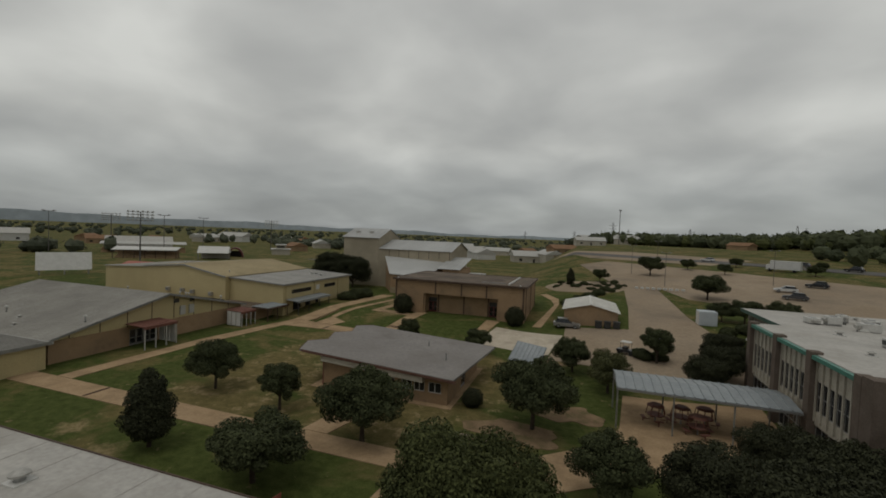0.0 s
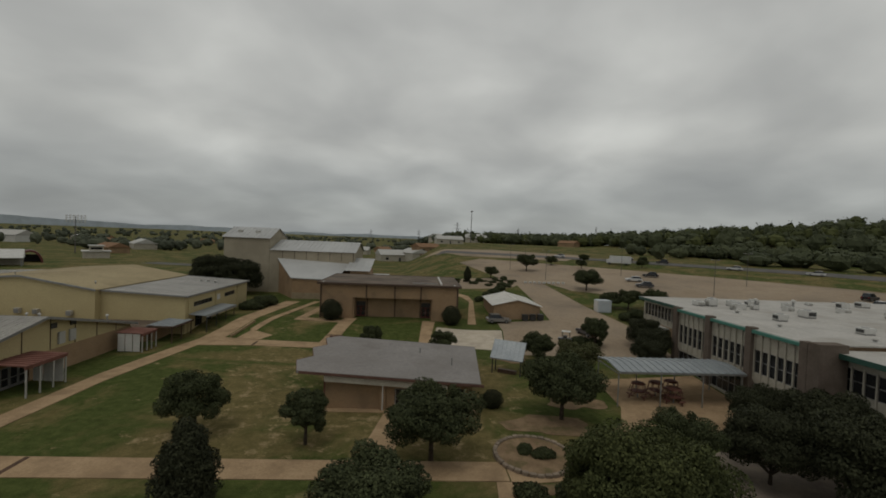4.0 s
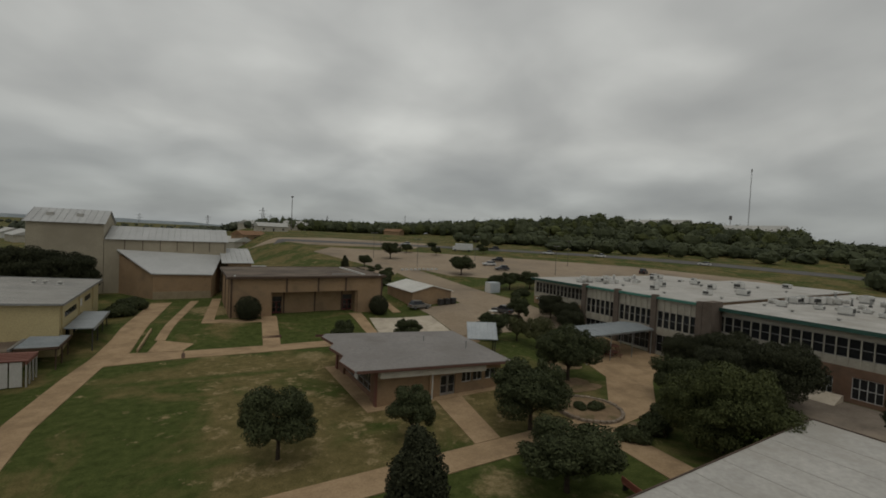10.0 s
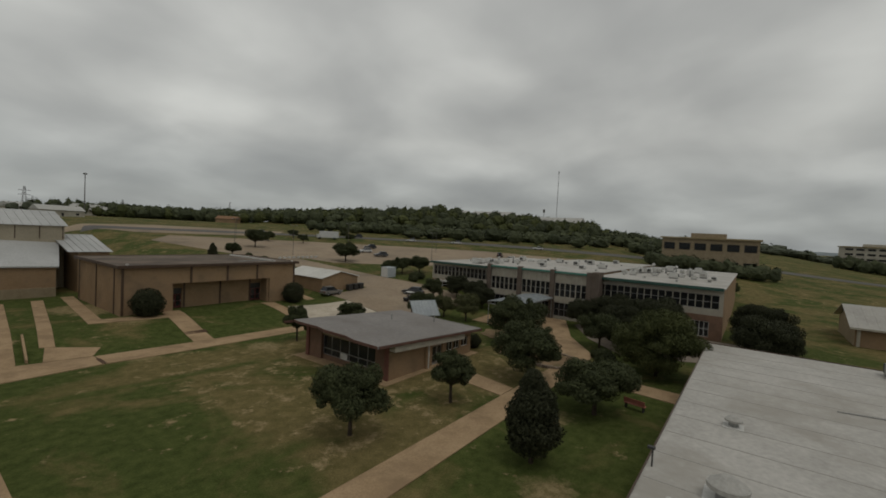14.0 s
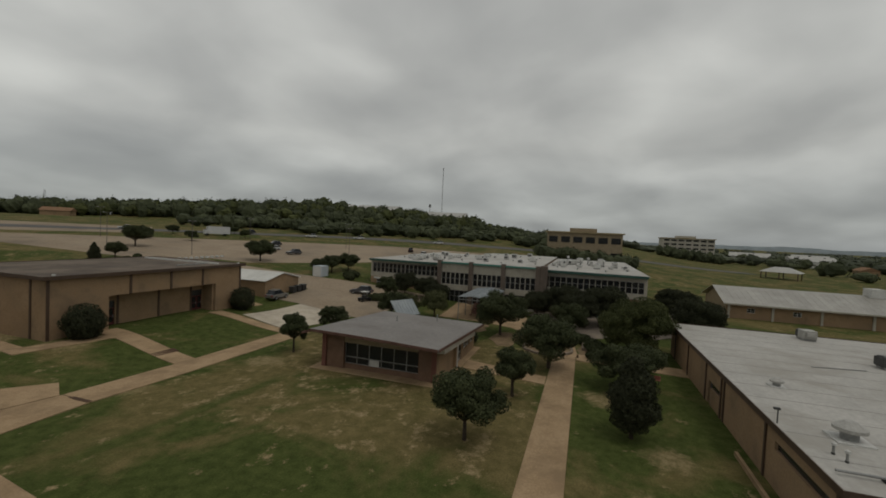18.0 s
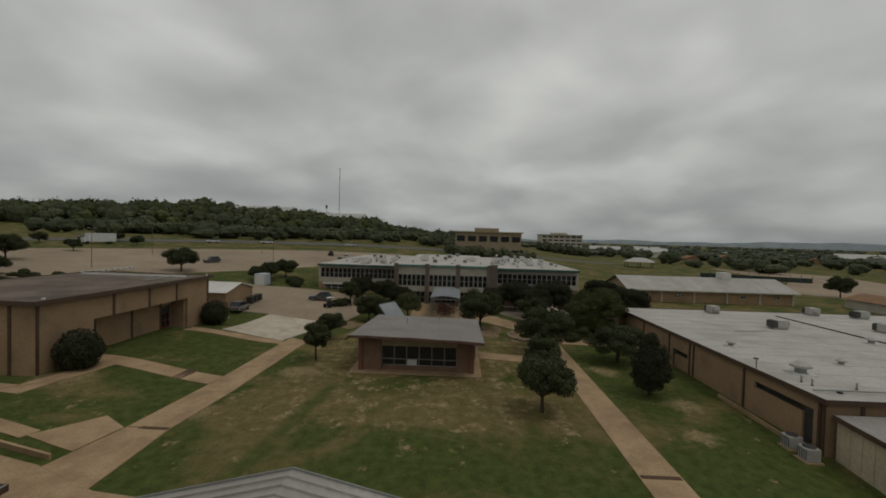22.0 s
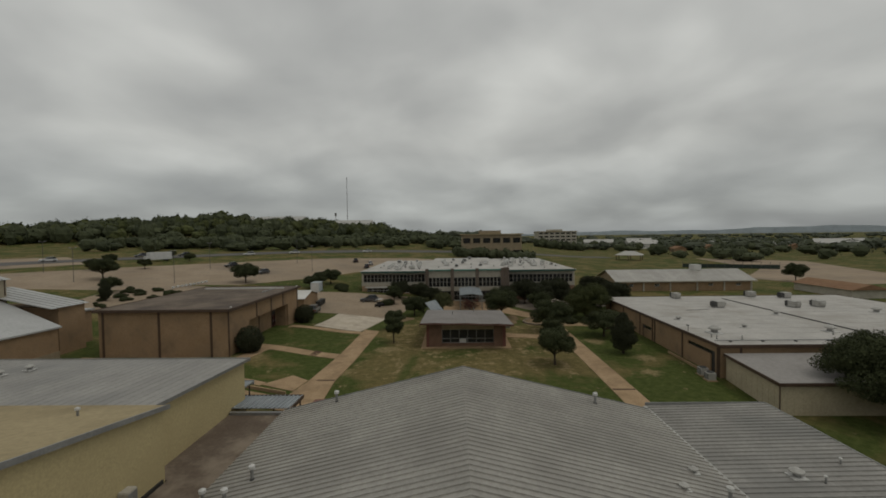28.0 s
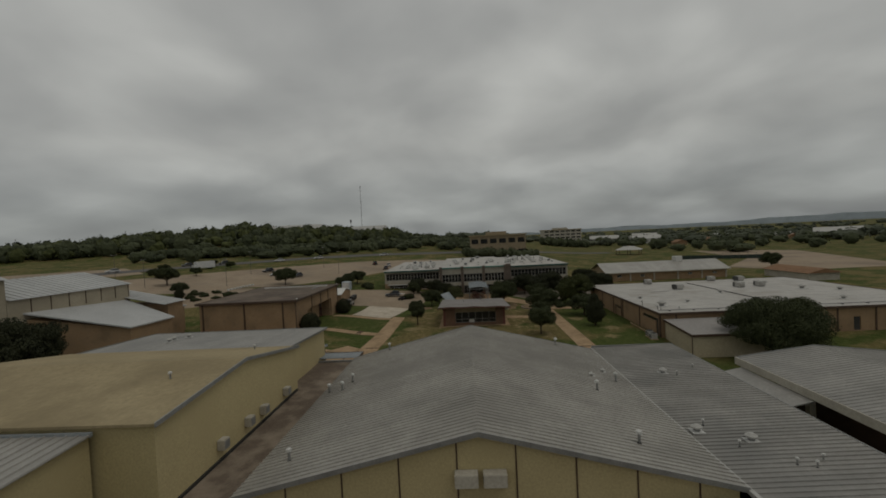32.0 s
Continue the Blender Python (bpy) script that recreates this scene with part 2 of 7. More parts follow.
M_PALEP = material("pale painted metal", (0.36, 0.353, 0.324), (0.418, 0.41, 0.382), 0.8, 0.6, 0.1, 0, 8.0)
M_UNIT = material("unit casing", (0.338, 0.328, 0.299), (0.403, 0.392, 0.36), 0.8, 0.6, 0.1, 0, 6.0)
M_CLAY = material("clay roof", (0.187, 0.108, 0.061), (0.238, 0.144, 0.086), 0.8, 0.9, 0, 0, 6.0)
M_BLUEPAINT = material("blue paint", (0.036, 0.072, 0.202), (0.058, 0.108, 0.259), 0.8, 0.6, 0, 0, 6.0)
M_POLE = material("weathered pole", (0.101, 0.094, 0.086), (0.144, 0.137, 0.126), 1.0, 0.8, 0.2, 0, 8.0)
M_SILVER = material("silver paint", (0.274, 0.274, 0.266), (0.302, 0.302, 0.295), 0.5, 0.3, 0.6, 0, 5.0)
M_GREYP = material("grey paint", (0.086, 0.086, 0.094), (0.108, 0.108, 0.115), 0.5, 0.3, 0.5, 0, 5.0)
M_BLACKP = material("black paint", (0.02, 0.02, 0.022), (0.03, 0.03, 0.032), 0.5, 0.3, 0.2, 0, 5.0)
M_WHITEP = material("white car paint", (0.49, 0.49, 0.482), (0.533, 0.533, 0.526), 0.5, 0.35, 0, 0, 5.0)
M_TYRE = material("tyre rubber", (0.015, 0.015, 0.015), (0.03, 0.03, 0.03), 2.0, 0.9, 0, 0, 12.0)
M_TAIL = material("red lens", (0.216, 0.007, 0.007), (0.288, 0.014, 0.014), 2.0, 0.3, 0, 0, 12.0)
M_BARK = material("bark", (0.043, 0.035, 0.026), (0.079, 0.061, 0.047), 3, 0.95, 0, 0.3, 20)
# ridge colour includes the pale blue-grey of distance haze
M_RIDGE = material("haze-tinted far ridge", (0.40, 0.45, 0.50), (0.44, 0.49, 0.535), 0.004, 1.0, 0, 0, 0.02)


def glass(name, tint, rough):
    m = bpy.data.materials.new(name)
    m.use_nodes = True
    s = m.node_tree.nodes["Principled BSDF"]
    s.inputs["Base Color"].default_value = rgb(tint)
    s.inputs["Roughness"].default_value = rough
    s.inputs["Transmission Weight"].default_value = 0.3
    s.inputs["IOR"].default_value = 1.38
    return m


M_GLASS = glass("window glass", (0.03, 0.031, 0.032), 0.08)
M_CARGLASS = glass("tinted car glass", (0.03, 0.035, 0.04), 0.05)


def leaves(name, dark, light, broad=0.35):
    """Leaf clumps: each one its own shade, with broad drifts through the crown."""
    m = bpy.data.materials.new(name)
    m.use_nodes = True
    t = m.node_tree
    s = t.nodes["Principled BSDF"]
    s.inputs["Roughness"].default_value = 0.8
    s.inputs["Specular IOR Level"].default_value = 0.12
    geo = t.nodes.new("ShaderNodeNewGeometry")
    n = node(t, "ShaderNodeTexNoise", Scale=broad, Detail=4.0, Roughness=0.6)
    t.links.new(geo.outputs["Position"], n.inputs["Vector"])
    mx = t.nodes.new("ShaderNodeMath")
    mx.operation = "MULTIPLY_ADD"
    mx.inputs[1].default_value = 0.36
    t.links.new(geo.outputs["Random Per Island"], mx.inputs[0])
    half = t.nodes.new("ShaderNodeMath")
    half.operation = "MULTIPLY"
    half.inputs[1].default_value = 0.5
    t.links.new(n.outputs["Fac"], half.inputs[0])
    t.links.new(half.outputs[0], mx.inputs[2])
    r = ramp(t, [(0.15, dark), (0.5, [(a + b) / 2 for a, b in zip(dark, light)]), (0.85, light)])
    t.links.new(mx.outputs[0], r.inputs[0])
    t.links.new(r.outputs[0], s.inputs["Base Color"])
    return m


M_LEAF = leaves("oak leaves", (0.024, 0.03, 0.014), (0.084, 0.095, 0.042))
M_LEAF_D = leaves("dark leaves", (0.017, 0.0195, 0.011), (0.059, 0.063, 0.032))
# yellower oak tone, lightened in its colour so crowns read as sunlit
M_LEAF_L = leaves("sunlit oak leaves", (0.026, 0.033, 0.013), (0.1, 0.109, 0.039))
# far plain leaves, aerial haze mixed into the base colour
M_LEAF_G = leaves("haze-greyed leaves", (0.04, 0.047, 0.032), (0.11, 0.12, 0.08), 0.02)
# hill and roadside leaves, base colour lightened in place of distance haze
M_LEAF_H = leaves("haze-lightened hillside leaves", (0.034, 0.041, 0.023), (0.1, 0.112, 0.058), 0.04)
M_LEAF_Y = leaves("feathery leaves", (0.04, 0.046, 0.018), (0.12, 0.12, 0.055))


def lawn():
    m = bpy.data.materials.new("lawn")
    m.use_nodes = True
    t = m.node_tree
    s = t.nodes["Principled BSDF"]
    s.inputs["Roughness"].default_value = 0.95
    s.inputs["Specular IOR Level"].default_value = 0.05
    geo = t.nodes.new("ShaderNodeNewGeometry")

    def noise_at(scale, detail, rough, dist=0.0):
        n = node(t, "ShaderNodeTexNoise", Scale=scale, Detail=detail, Roughness=rough, Distortion=dist)
        t.links.new(geo.outputs["Position"], n.inputs["Vector"])
        return n.outputs["Fac"]

    def mix(fac, a, b):
        n = t.nodes.new("ShaderNodeMixRGB")
        for i, v in ((0, fac), (1, a), (2, b)):
            if isinstance(v, tuple):
                n.inputs[i].default_value = rgb(v)
            else:
                t.links.new(v, n.inputs[i])
        return n.outputs[0]

    def band(v, a, b):
        r = ramp(t, [(a, (0, 0, 0)), (b, (1, 1, 1))])
        t.links.new(v, r.inputs[0])
        return r.outputs[0]

    sep = t.nodes.new("ShaderNodeSeparateXYZ")
    t.links.new(geo.outputs["Position"], sep.inputs[0])

    def edge(v, a, b):
        n = t.nodes.new("ShaderNodeMapRange")
        n.interpolation_type = "SMOOTHSTEP"
        n.inputs["From Min"].default_value = a
        n.inputs["From Max"].default_value = b
        t.links.new(v, n.inputs["Value"])
        return n.outputs["Result"]

    def calc(op, a, b):
        n = t.nodes.new("ShaderNodeMath")
        n.operation = op
        for i, v in enumerate((a, b)):
            if isinstance(v, float):
                n.inputs[i].default_value = v
            else:
                t.links.new(v, n.inputs[i])
        return n.outputs[0]

    # the lawn before the pavilion is worn dry, the strips round it are watered; past the school the fields are dry again
    px, py = sep.outputs[0], sep.outputs[1]
    court = calc("MULTIPLY", calc("MULTIPLY", edge(px, -50.0, -40.0), edge(px, -6.0, -14.0)), calc("MULTIPLY", edge(py, 29.0, 34.0), edge(py, 68.0, 58.0)))
    field = calc("MAXIMUM", calc("MAXIMUM", edge(px, 12.0, 30.0), edge(py, 108.0, 124.0)), calc("MAXIMUM", edge(px, -125.0, -150.0), edge(py, -4.0, -20.0)))
    worn = calc("ADD", calc("MULTIPLY", court, 0.18), calc("MULTIPLY", field, 0.08))
    worn = calc("ADD", worn, -0.07)
    green = mix(band(noise_at(1.2, 4, 0.6), 0.35, 0.65), (0.044, 0.058, 0.015), (0.078, 0.093, 0.027))
    dry = mix(band(noise_at(0.9, 6, 0.65), 0.38, 0.62), (0.104, 0.089, 0.034), (0.166, 0.131, 0.057))
    col = mix(band(calc("ADD", noise_at(0.11, 5, 0.62, 0.6), worn), 0.45, 0.58), green, dry)
    straw = mix(band(noise_at(2.2, 3, 0.7), 0.4, 0.6), (0.19, 0.145, 0.072), (0.31, 0.237, 0.13))
    col = mix(band(calc("ADD", noise_at(0.5, 8, 0.74, 0.15), calc("MULTIPLY", worn, 0.45)), 0.575, 0.66), col, straw)
    # worn spots, and a greener strip where a drain line crosses the dry lawn
    rough_edge = calc("MULTIPLY", noise_at(0.7, 5, 0.7), 5.0)
    for cx, cy, radius in ((-41.6, 90.0, 3.6), (-41.2, 86.4, 2.4), (-38.9, 78.7, 2.0), (-42.1, 65.0, 1.6), (-31.2, 60.2, 1.8), (-36.5, 22.4, 1.5), (-27.0, 26.6, 1.6), (-43.0, 24.6, 1.2)):
        away = t.nodes.new("ShaderNodeVectorMath")
        away.operation = "DISTANCE"
        away.inputs[1].default_value = (cx, cy, 1.2 if cy > 70 else 0.0)
        t.links.new(geo.outputs["Position"], away.inputs[0])
        spot = edge(calc("ADD", away.outputs["Value"], rough_edge), radius + 3.2, radius + 1.6)
        col = mix(calc("MULTIPLY", spot, 0.75), col, straw)
    line = calc("ABSOLUTE", calc("ADD", calc("ADD", py, calc("MULTIPLY", px, 0.08)), -52.7), 0.0)
    strip = calc("MULTIPLY", edge(calc("ADD", line, calc("MULTIPLY", rough_edge, 0.3)), 1.9, 0.9), calc("MULTIPLY", edge(px, -54.0, -50.0), edge(px, -33.0, -36.0)))
    col = mix(calc("MULTIPLY", strip, 0.8), col, green)
    fine = ramp(t, [(0.3, (0.7, 0.7, 0.7)), (0.7, (1.25, 1.25, 1.25))])
    f = noise_at(9.0, 3, 0.7)
    t.links.new(f, fine.inputs[0])
    mul = t.nodes.new("ShaderNodeMixRGB")
    mul.blend_type = "MULTIPLY"
    mul.inputs[0].default_value = 1.0
    t.links.new(col, mul.inputs[1])
    t.links.new(fine.outputs[0], mul.inputs[2])
    t.links.new(mul.outputs[0], s.inputs["Base Color"])
    b_ = node(t, "ShaderNodeBump", Strength=0.5, Distance=0.06)
    t.links.new(f, b_.inputs["Height"])
    t.links.new(b_.outputs[0], s.inputs["Normal"])
    return m


M_GRASS = lawn()




# ---- builders ----
def mesh_ob(name, bm, mat, parent=None, label="", smooth=False):
    me = bpy.data.meshes.new(name)
    bm.to_mesh(me)
    bm.free()
    me.materials.append(mat)
    if smooth:
        for p in me.polygons:
            p.use_smooth = True
    ob = new(name, me)
    if parent:
        ob.parent = parent
    if label:
        ob["label"] = label
    return ob


def part(name, bm, mat, parent, label=""):
    return mesh_ob(name, bm, mat, parent, label)


def box(bm, x0, x1, y0, y1, z0, z1):
    vs = [bm.verts.new((x, y, z)) for z in (z0, z1) for x, y in ((x0, y0), (x1, y0), (x1, y1), (x0, y1))]
    for f in ((3, 2, 1, 0), (4, 5, 6, 7), (0, 1, 5, 4), (1, 2, 6, 5), (2, 3, 7, 6), (3, 0, 4, 7)):
        bm.faces.new([vs[i] for i in f])
    return vs


def cube(x0, x1, y0, y1, z0, z1, bevel=0.0):
    bm = bmesh.new()
    box(bm, x0, x1, y0, y1, z0, z1)
    if bevel:
        bmesh.ops.bevel(bm, geom=bm.edges[:], offset=bevel, segments=2, affect="EDGES")
    return bm


def tube(bm, a, b, r0, r1=None, n=8):
    """A tapered round bar from a to b."""
    r1 = r0 if r1 is None else r1
    a, b = Vector(a), Vector(b)
    d = (b - a).normalized()
    u = d.orthogonal().normalized()
    v = d.cross(u)
    ring = [[bm.verts.new(p + r * (math.cos(k) * u + math.sin(k) * v)) for k in [2 * math.pi * i / n for i in range(n)]] for p, r in ((a, r0), (b, r1))]
    for i in range(n):
        j = (i + 1) % n
        bm.faces.new((ring[0][i], ring[0][j], ring[1][j], ring[1][i]))
    bm.faces.new(ring[0][::-1])
    bm.faces.new(ring[1])


def prism(bm, poly, z0, z1):
    """An upright block over a polygon of (x, y); z may be a number or a function of x and y."""
    f0 = z0 if callable(z0) else (lambda x, y: z0)
    f1 = z1 if callable(z1) else (lambda x, y: z1)
    a = [bm.verts.new((x, y, f0(x, y))) for x, y in poly]
    b = [bm.verts.new((x, y, f1(x, y))) for x, y in poly]
    n = len(poly)
    bm.faces.new(a[::-1])
    bm.faces.new(b)
    for i in range(n):
        j = (i + 1) % n
        bm.faces.new((a[i], a[j], b[j], b[i]))


def extrude_x(bm, prof, x0, x1):
    """A bar along x with a profile of (y, z)."""
    a = [bm.verts.new((x0, y, z)) for y, z in prof]
    b = [bm.verts.new((x1, y, z)) for y, z in prof]
    n = len(prof)
    bm.faces.new(a)
    bm.faces.new(b[::-1])
    for i in range(n):
        j = (i + 1) % n
        bm.faces.new((a[j], a[i], b[i], b[j]))


def extrude_y(bm, prof, y0, y1):
    """A bar along y with a profile of (x, z)."""
    a = [bm.verts.new((x, y0, z)) for x, z in prof]
    b = [bm.verts.new((x, y1, z)) for x, z in prof]
    n = len(prof)
    bm.faces.new(a[::-1])
    bm.faces.new(b)
    for i in range(n):
        j = (i + 1) % n
        bm.faces.new((a[i], a[j], b[j], b[i]))


def along(axis, at, thick, a0, a1, z0, z1):
    """Limits of a block in a wall that runs along x or y with its outer face at 'at'; thick goes inward (signed)."""
    lo, hi = sorted((at, at + thick))
    return (a0, a1, lo, hi, z0, z1) if axis == "x" else (lo, hi, a0, a1, z0, z1)


def wall(parent, axis, at, thick, a0, a1, z0, z1, holes, mat, name="wall", label=""):
    """A wall with rectangular openings (a0, a1, z0, z1) cut through it."""
    bm = bmesh.new()
    cuts_a = sorted({a0, a1, *[v for h in holes for v in h[:2]]})
    cuts_z = sorted({z0, z1, *[v for h in holes for v in h[2:]]})
    for i in range(len(cuts_a) - 1):
        run = None
        for j in range(len(cuts_z) - 1):
            ca, cz = (cuts_a[i] + cuts_a[i + 1]) / 2, (cuts_z[j] + cuts_z[j + 1]) / 2
            if any(h[0] < ca < h[1] and h[2] < cz < h[3] for h in holes):
                if run is not None:
                    box(bm, *along(axis, at, thick, cuts_a[i], cuts_a[i + 1], run, cuts_z[j]))
                run = None
            elif run is None:
                run = cuts_z[j]
        if run is not None:
            box(bm, *along(axis, at, thick, cuts_a[i], cuts_a[i + 1], run, z1))
    bmesh.ops.remove_doubles(bm, verts=bm.verts, dist=1e-4)
    return part(name, bm, mat, parent, label)


def window(parent, axis, at, inward, a0, a1, z0, z1, nx, nz, frame_mat, bar=0.09, name="window", label=""):
    """A framed window set in an opening: frame with bars, and each pane."""
    w = new(name)
    w.parent = parent
    if label:
        w["label"] = label
    s = 1 if inward > 0 else -1
    bm = bmesh.new()
    for i in range(nx + 1):
        c = a0 + (a1 - a0) * i / nx
        lo, hi = (c, c + bar) if i == 0 else (c - bar, c) if i == nx else (c - bar / 2, c + bar / 2)
        box(bm, *along(axis, at + s * 0.08, s * 0.1, lo, hi, z0, z1))
    for j in range(nz + 1):
        c = z0 + (z1 - z0) * j / nz
        lo, hi = (c, c + bar) if j == 0 else (c - bar, c) if j == nz else (c - bar / 2, c + bar / 2)
        box(bm, *along(axis, at + s * 0.083, s * 0.09, a0 + 0.003, a1 - 0.003, lo, hi))
    part("window_frame", bm, frame_mat, w)
    for i in range(nx):
        p0, p1 = a0 + (a1 - a0) * i / nx, a0 + (a1 - a0) * (i + 1) / nx
        for j in range(nz):
            q0, q1 = z0 + (z1 - z0) * j / nz, z0 + (z1 - z0) * (j + 1) / nz
            part("pane", cube(*along(axis, at + s * 0.12, s * 0.02, p0, p1, q0, q1)), M_GLASS, w)
    return w


def door_leaf(parent, axis, at, inward, a0, a1, z0, z1, mat, glazed=True, name="door", label=""):
    s = 1 if inward > 0 else -1
    d = new(name)
    d.parent = parent
    if label:
        d["label"] = label
    bm = bmesh.new()
    if glazed:
        m = 0.12
        for lim in ((a0, a0 + m, z0, z1), (a1 - m, a1, z0, z1), (a0 + m, a1 - m, z1 - m, z1), (a0 + m, a1 - m, z0, z0 + 0.3), (a0 + m, a1 - m, z0 + 1.0, z0 + 1.1)):
            box(bm, *along(axis, at + s * 0.1, s * 0.06, *lim))
        part("leaf", bm, mat, d)
        part("pane", cube(*along(axis, at + s * 0.12, s * 0.02, a0 + m, a1 - m, z0 + 0.3, z1 - m)), M_GLASS, d)
    else:
        box(bm, *along(axis, at + s * 0.1, s * 0.06, a0, a1, z0, z1))
        part("leaf", bm, mat, d)
    bm = bmesh.new()
    c = a1 - 0.12
    box(bm, *along(axis, at + s * 0.04, s * 0.05, c - 0.03, c + 0.03, z0 + 0.9, z0 + 1.25))
    part("door_handle", bm, M_STEEL, d)
    return d


def smooth_step(a, b, v):
    s = min(1.0, max(0.0, (v - a) / (b - a)))
    return s * s * (3 - 2 * s)


HILL = [(10, 400, 0), (34, 382, 1), (111, 334, 8.5), (227, 231, 22), (252, 160, 18), (243, 112, 12.5), (236, 98, 3)]


def ground_z(x, y):
    s = 0.6 * x + 0.8 * y
    z = 1.3 * smooth_step(66, 80, y) * (1 - smooth_step(-25, -8, x))
    rise = 0.085 * min(max(0.0, s - 45), 125) + 0.04 * min(max(0.0, s - 170), 100)
    far = math.hypot(x, y)
    z += smooth_step(-30, -5, x) * rise * (1 - 0.75 * smooth_step(330, 900, far)) * (smooth_step(-90, 30, y) if x > 60 else 1.0 - smooth_step(20, 60, x) * (1 - smooth_step(-90, 30, y)))
    z -= 0.9 * smooth_step(-42, -54, x) * smooth_step(22, 15, y)
    if far > 150:
        best = 0.0
        for (ax, ay, ah), (bx, by, bh) in zip(HILL, HILL[1:]):
            dx, dy = bx - ax, by - ay
            k = min(1.0, max(0.0, ((x - ax) * dx + (y - ay) * dy) / (dx * dx + dy * dy)))
            d = math.hypot(x - ax - k * dx, y - ay - k * dy)
            best = max(best, (ah + k * (bh - ah)) * math.exp(-((d / 62) ** 2)))
        z = max(z, z * 0.6 + best * 0.86)
    return z


def sheet(name, poly, mat, lift, step=2.0, edge=0.12):
    """A slab that follows the ground over a polygon, with a rim that goes below it."""
    bm = bmesh.new()
    vs = [bm.verts.new((x, y, 0)) for x, y in poly]
    bm.faces.new(vs)
    xs = [p[0] for p in poly]
    ys = [p[1] for p in poly]
    for lo, hi, no in ((min(xs), max(xs), (1, 0, 0)), (min(ys), max(ys), (0, 1, 0))):
        c = lo + step
        while c < hi:
            co = (c, 0, 0) if no[0] else (0, c, 0)
            bmesh.ops.bisect_plane(bm, geom=bm.verts[:] + bm.edges[:] + bm.faces[:], plane_co=co, plane_no=no)
            c += step
    for v in bm.verts:
        v.co.z = ground_z(v.co.x, v.co.y) + lift
    rim = [e for e in bm.edges if e.is_boundary]
    out = bmesh.ops.extrude_edge_only(bm, edges=rim)
    for g in out["geom"]:
        if isinstance(g, bmesh.types.BMVert):
            g.co.z -= edge
    bmesh.ops.recalc_face_normals(bm, faces=bm.faces)
    ob = mesh_ob(name, bm, mat)
    return ob


def panels_y(parent, mat, x0, x1, pitch, y0, z0, y1, z1, name="roof_panel", rib=0.09):
    """Roof panels side by side along x, each running from (y0, z0) to (y1, z1), with a standing rib on one edge."""
    n = max(1, round((x1 - x0) / pitch))
    w = (x1 - x0) / n
    d = Vector((0, y1 - y0, z1 - z0))
    up_ = Vector((1, 0, 0)).cross(d).normalized()
    if up_.z < 0:
        up_ = -up_
    k_ = min(1.0, w / 0.92)
    prof = [(0, 0), (0.03 * k_, rib * k_), (0.11 * k_, rib * k_), (0.14 * k_, 0.0), (w, 0), (w, -0.05), (0, -0.05)]
    bm = bmesh.new()
    a = [bm.verts.new(Vector((px, 0, 0)) + up_ * pz) for px, pz in prof]
    b = [bm.verts.new(Vector((px, 0, 0)) + up_ * pz + d) for px, pz in prof]
    k = len(prof)
    bm.faces.new(a)
    bm.faces.new(b[::-1])
    for i in range(k):
        j = (i + 1) % k
        bm.faces.new((a[i], b[i], b[j], a[j]))
    bmesh.ops.recalc_face_normals(bm, faces=bm.faces)
    me = bpy.data.meshes.new(name)
    bm.to_mesh(me)
    bm.free()
    me.materials.append(mat)
    for i in range(n):
        ob = new(name, me)
        ob.parent = parent
        ob.location = (x0 + i * w, y0, z0)


def panels_x(parent, mat, y0, y1, pitch, x0, z0, x1, z1, name="roof_panel", rib=0.08):
    """Roof panels side by side along y, each running from (x0, z0) to (x1, z1)."""
    n = max(1, round((y1 - y0) / pitch))
    w = (y1 - y0) / n
    d = Vector((x1 - x0, 0, z1 - z0))
    up_ = d.cross(Vector((0, 1, 0))).normalized()
    if up_.z < 0:
        up_ = -up_
    prof = [(0, 0), (0.03, rib), (0.1, rib), (0.13, 0.0), (w, 0), (w, -0.05), (0, -0.05)]
    bm = bmesh.new()
    a = [bm.verts.new(Vector((0, py, 0)) + up_ * pz) for py, pz in prof]
    b = [bm.verts.new(Vector((0, py, 0)) + up_ * pz + d) for py, pz in prof]
    k = len(prof)
    bm.faces.new(a)
    bm.faces.new(b[::-1])
    for i in range(k):
        j = (i + 1) % k
        bm.faces.new((a[i], b[i], b[j], a[j]))
    bmesh.ops.recalc_face_normals(bm, faces=bm.faces)
    me = bpy.data.meshes.new(name)
    bm.to_mesh(me)
    bm.free()
    me.materials.append(mat)
    for i in range(n):
        ob = new(name, me)
        ob.parent = parent
        ob.location = (x0, y0 + i * w, z0)


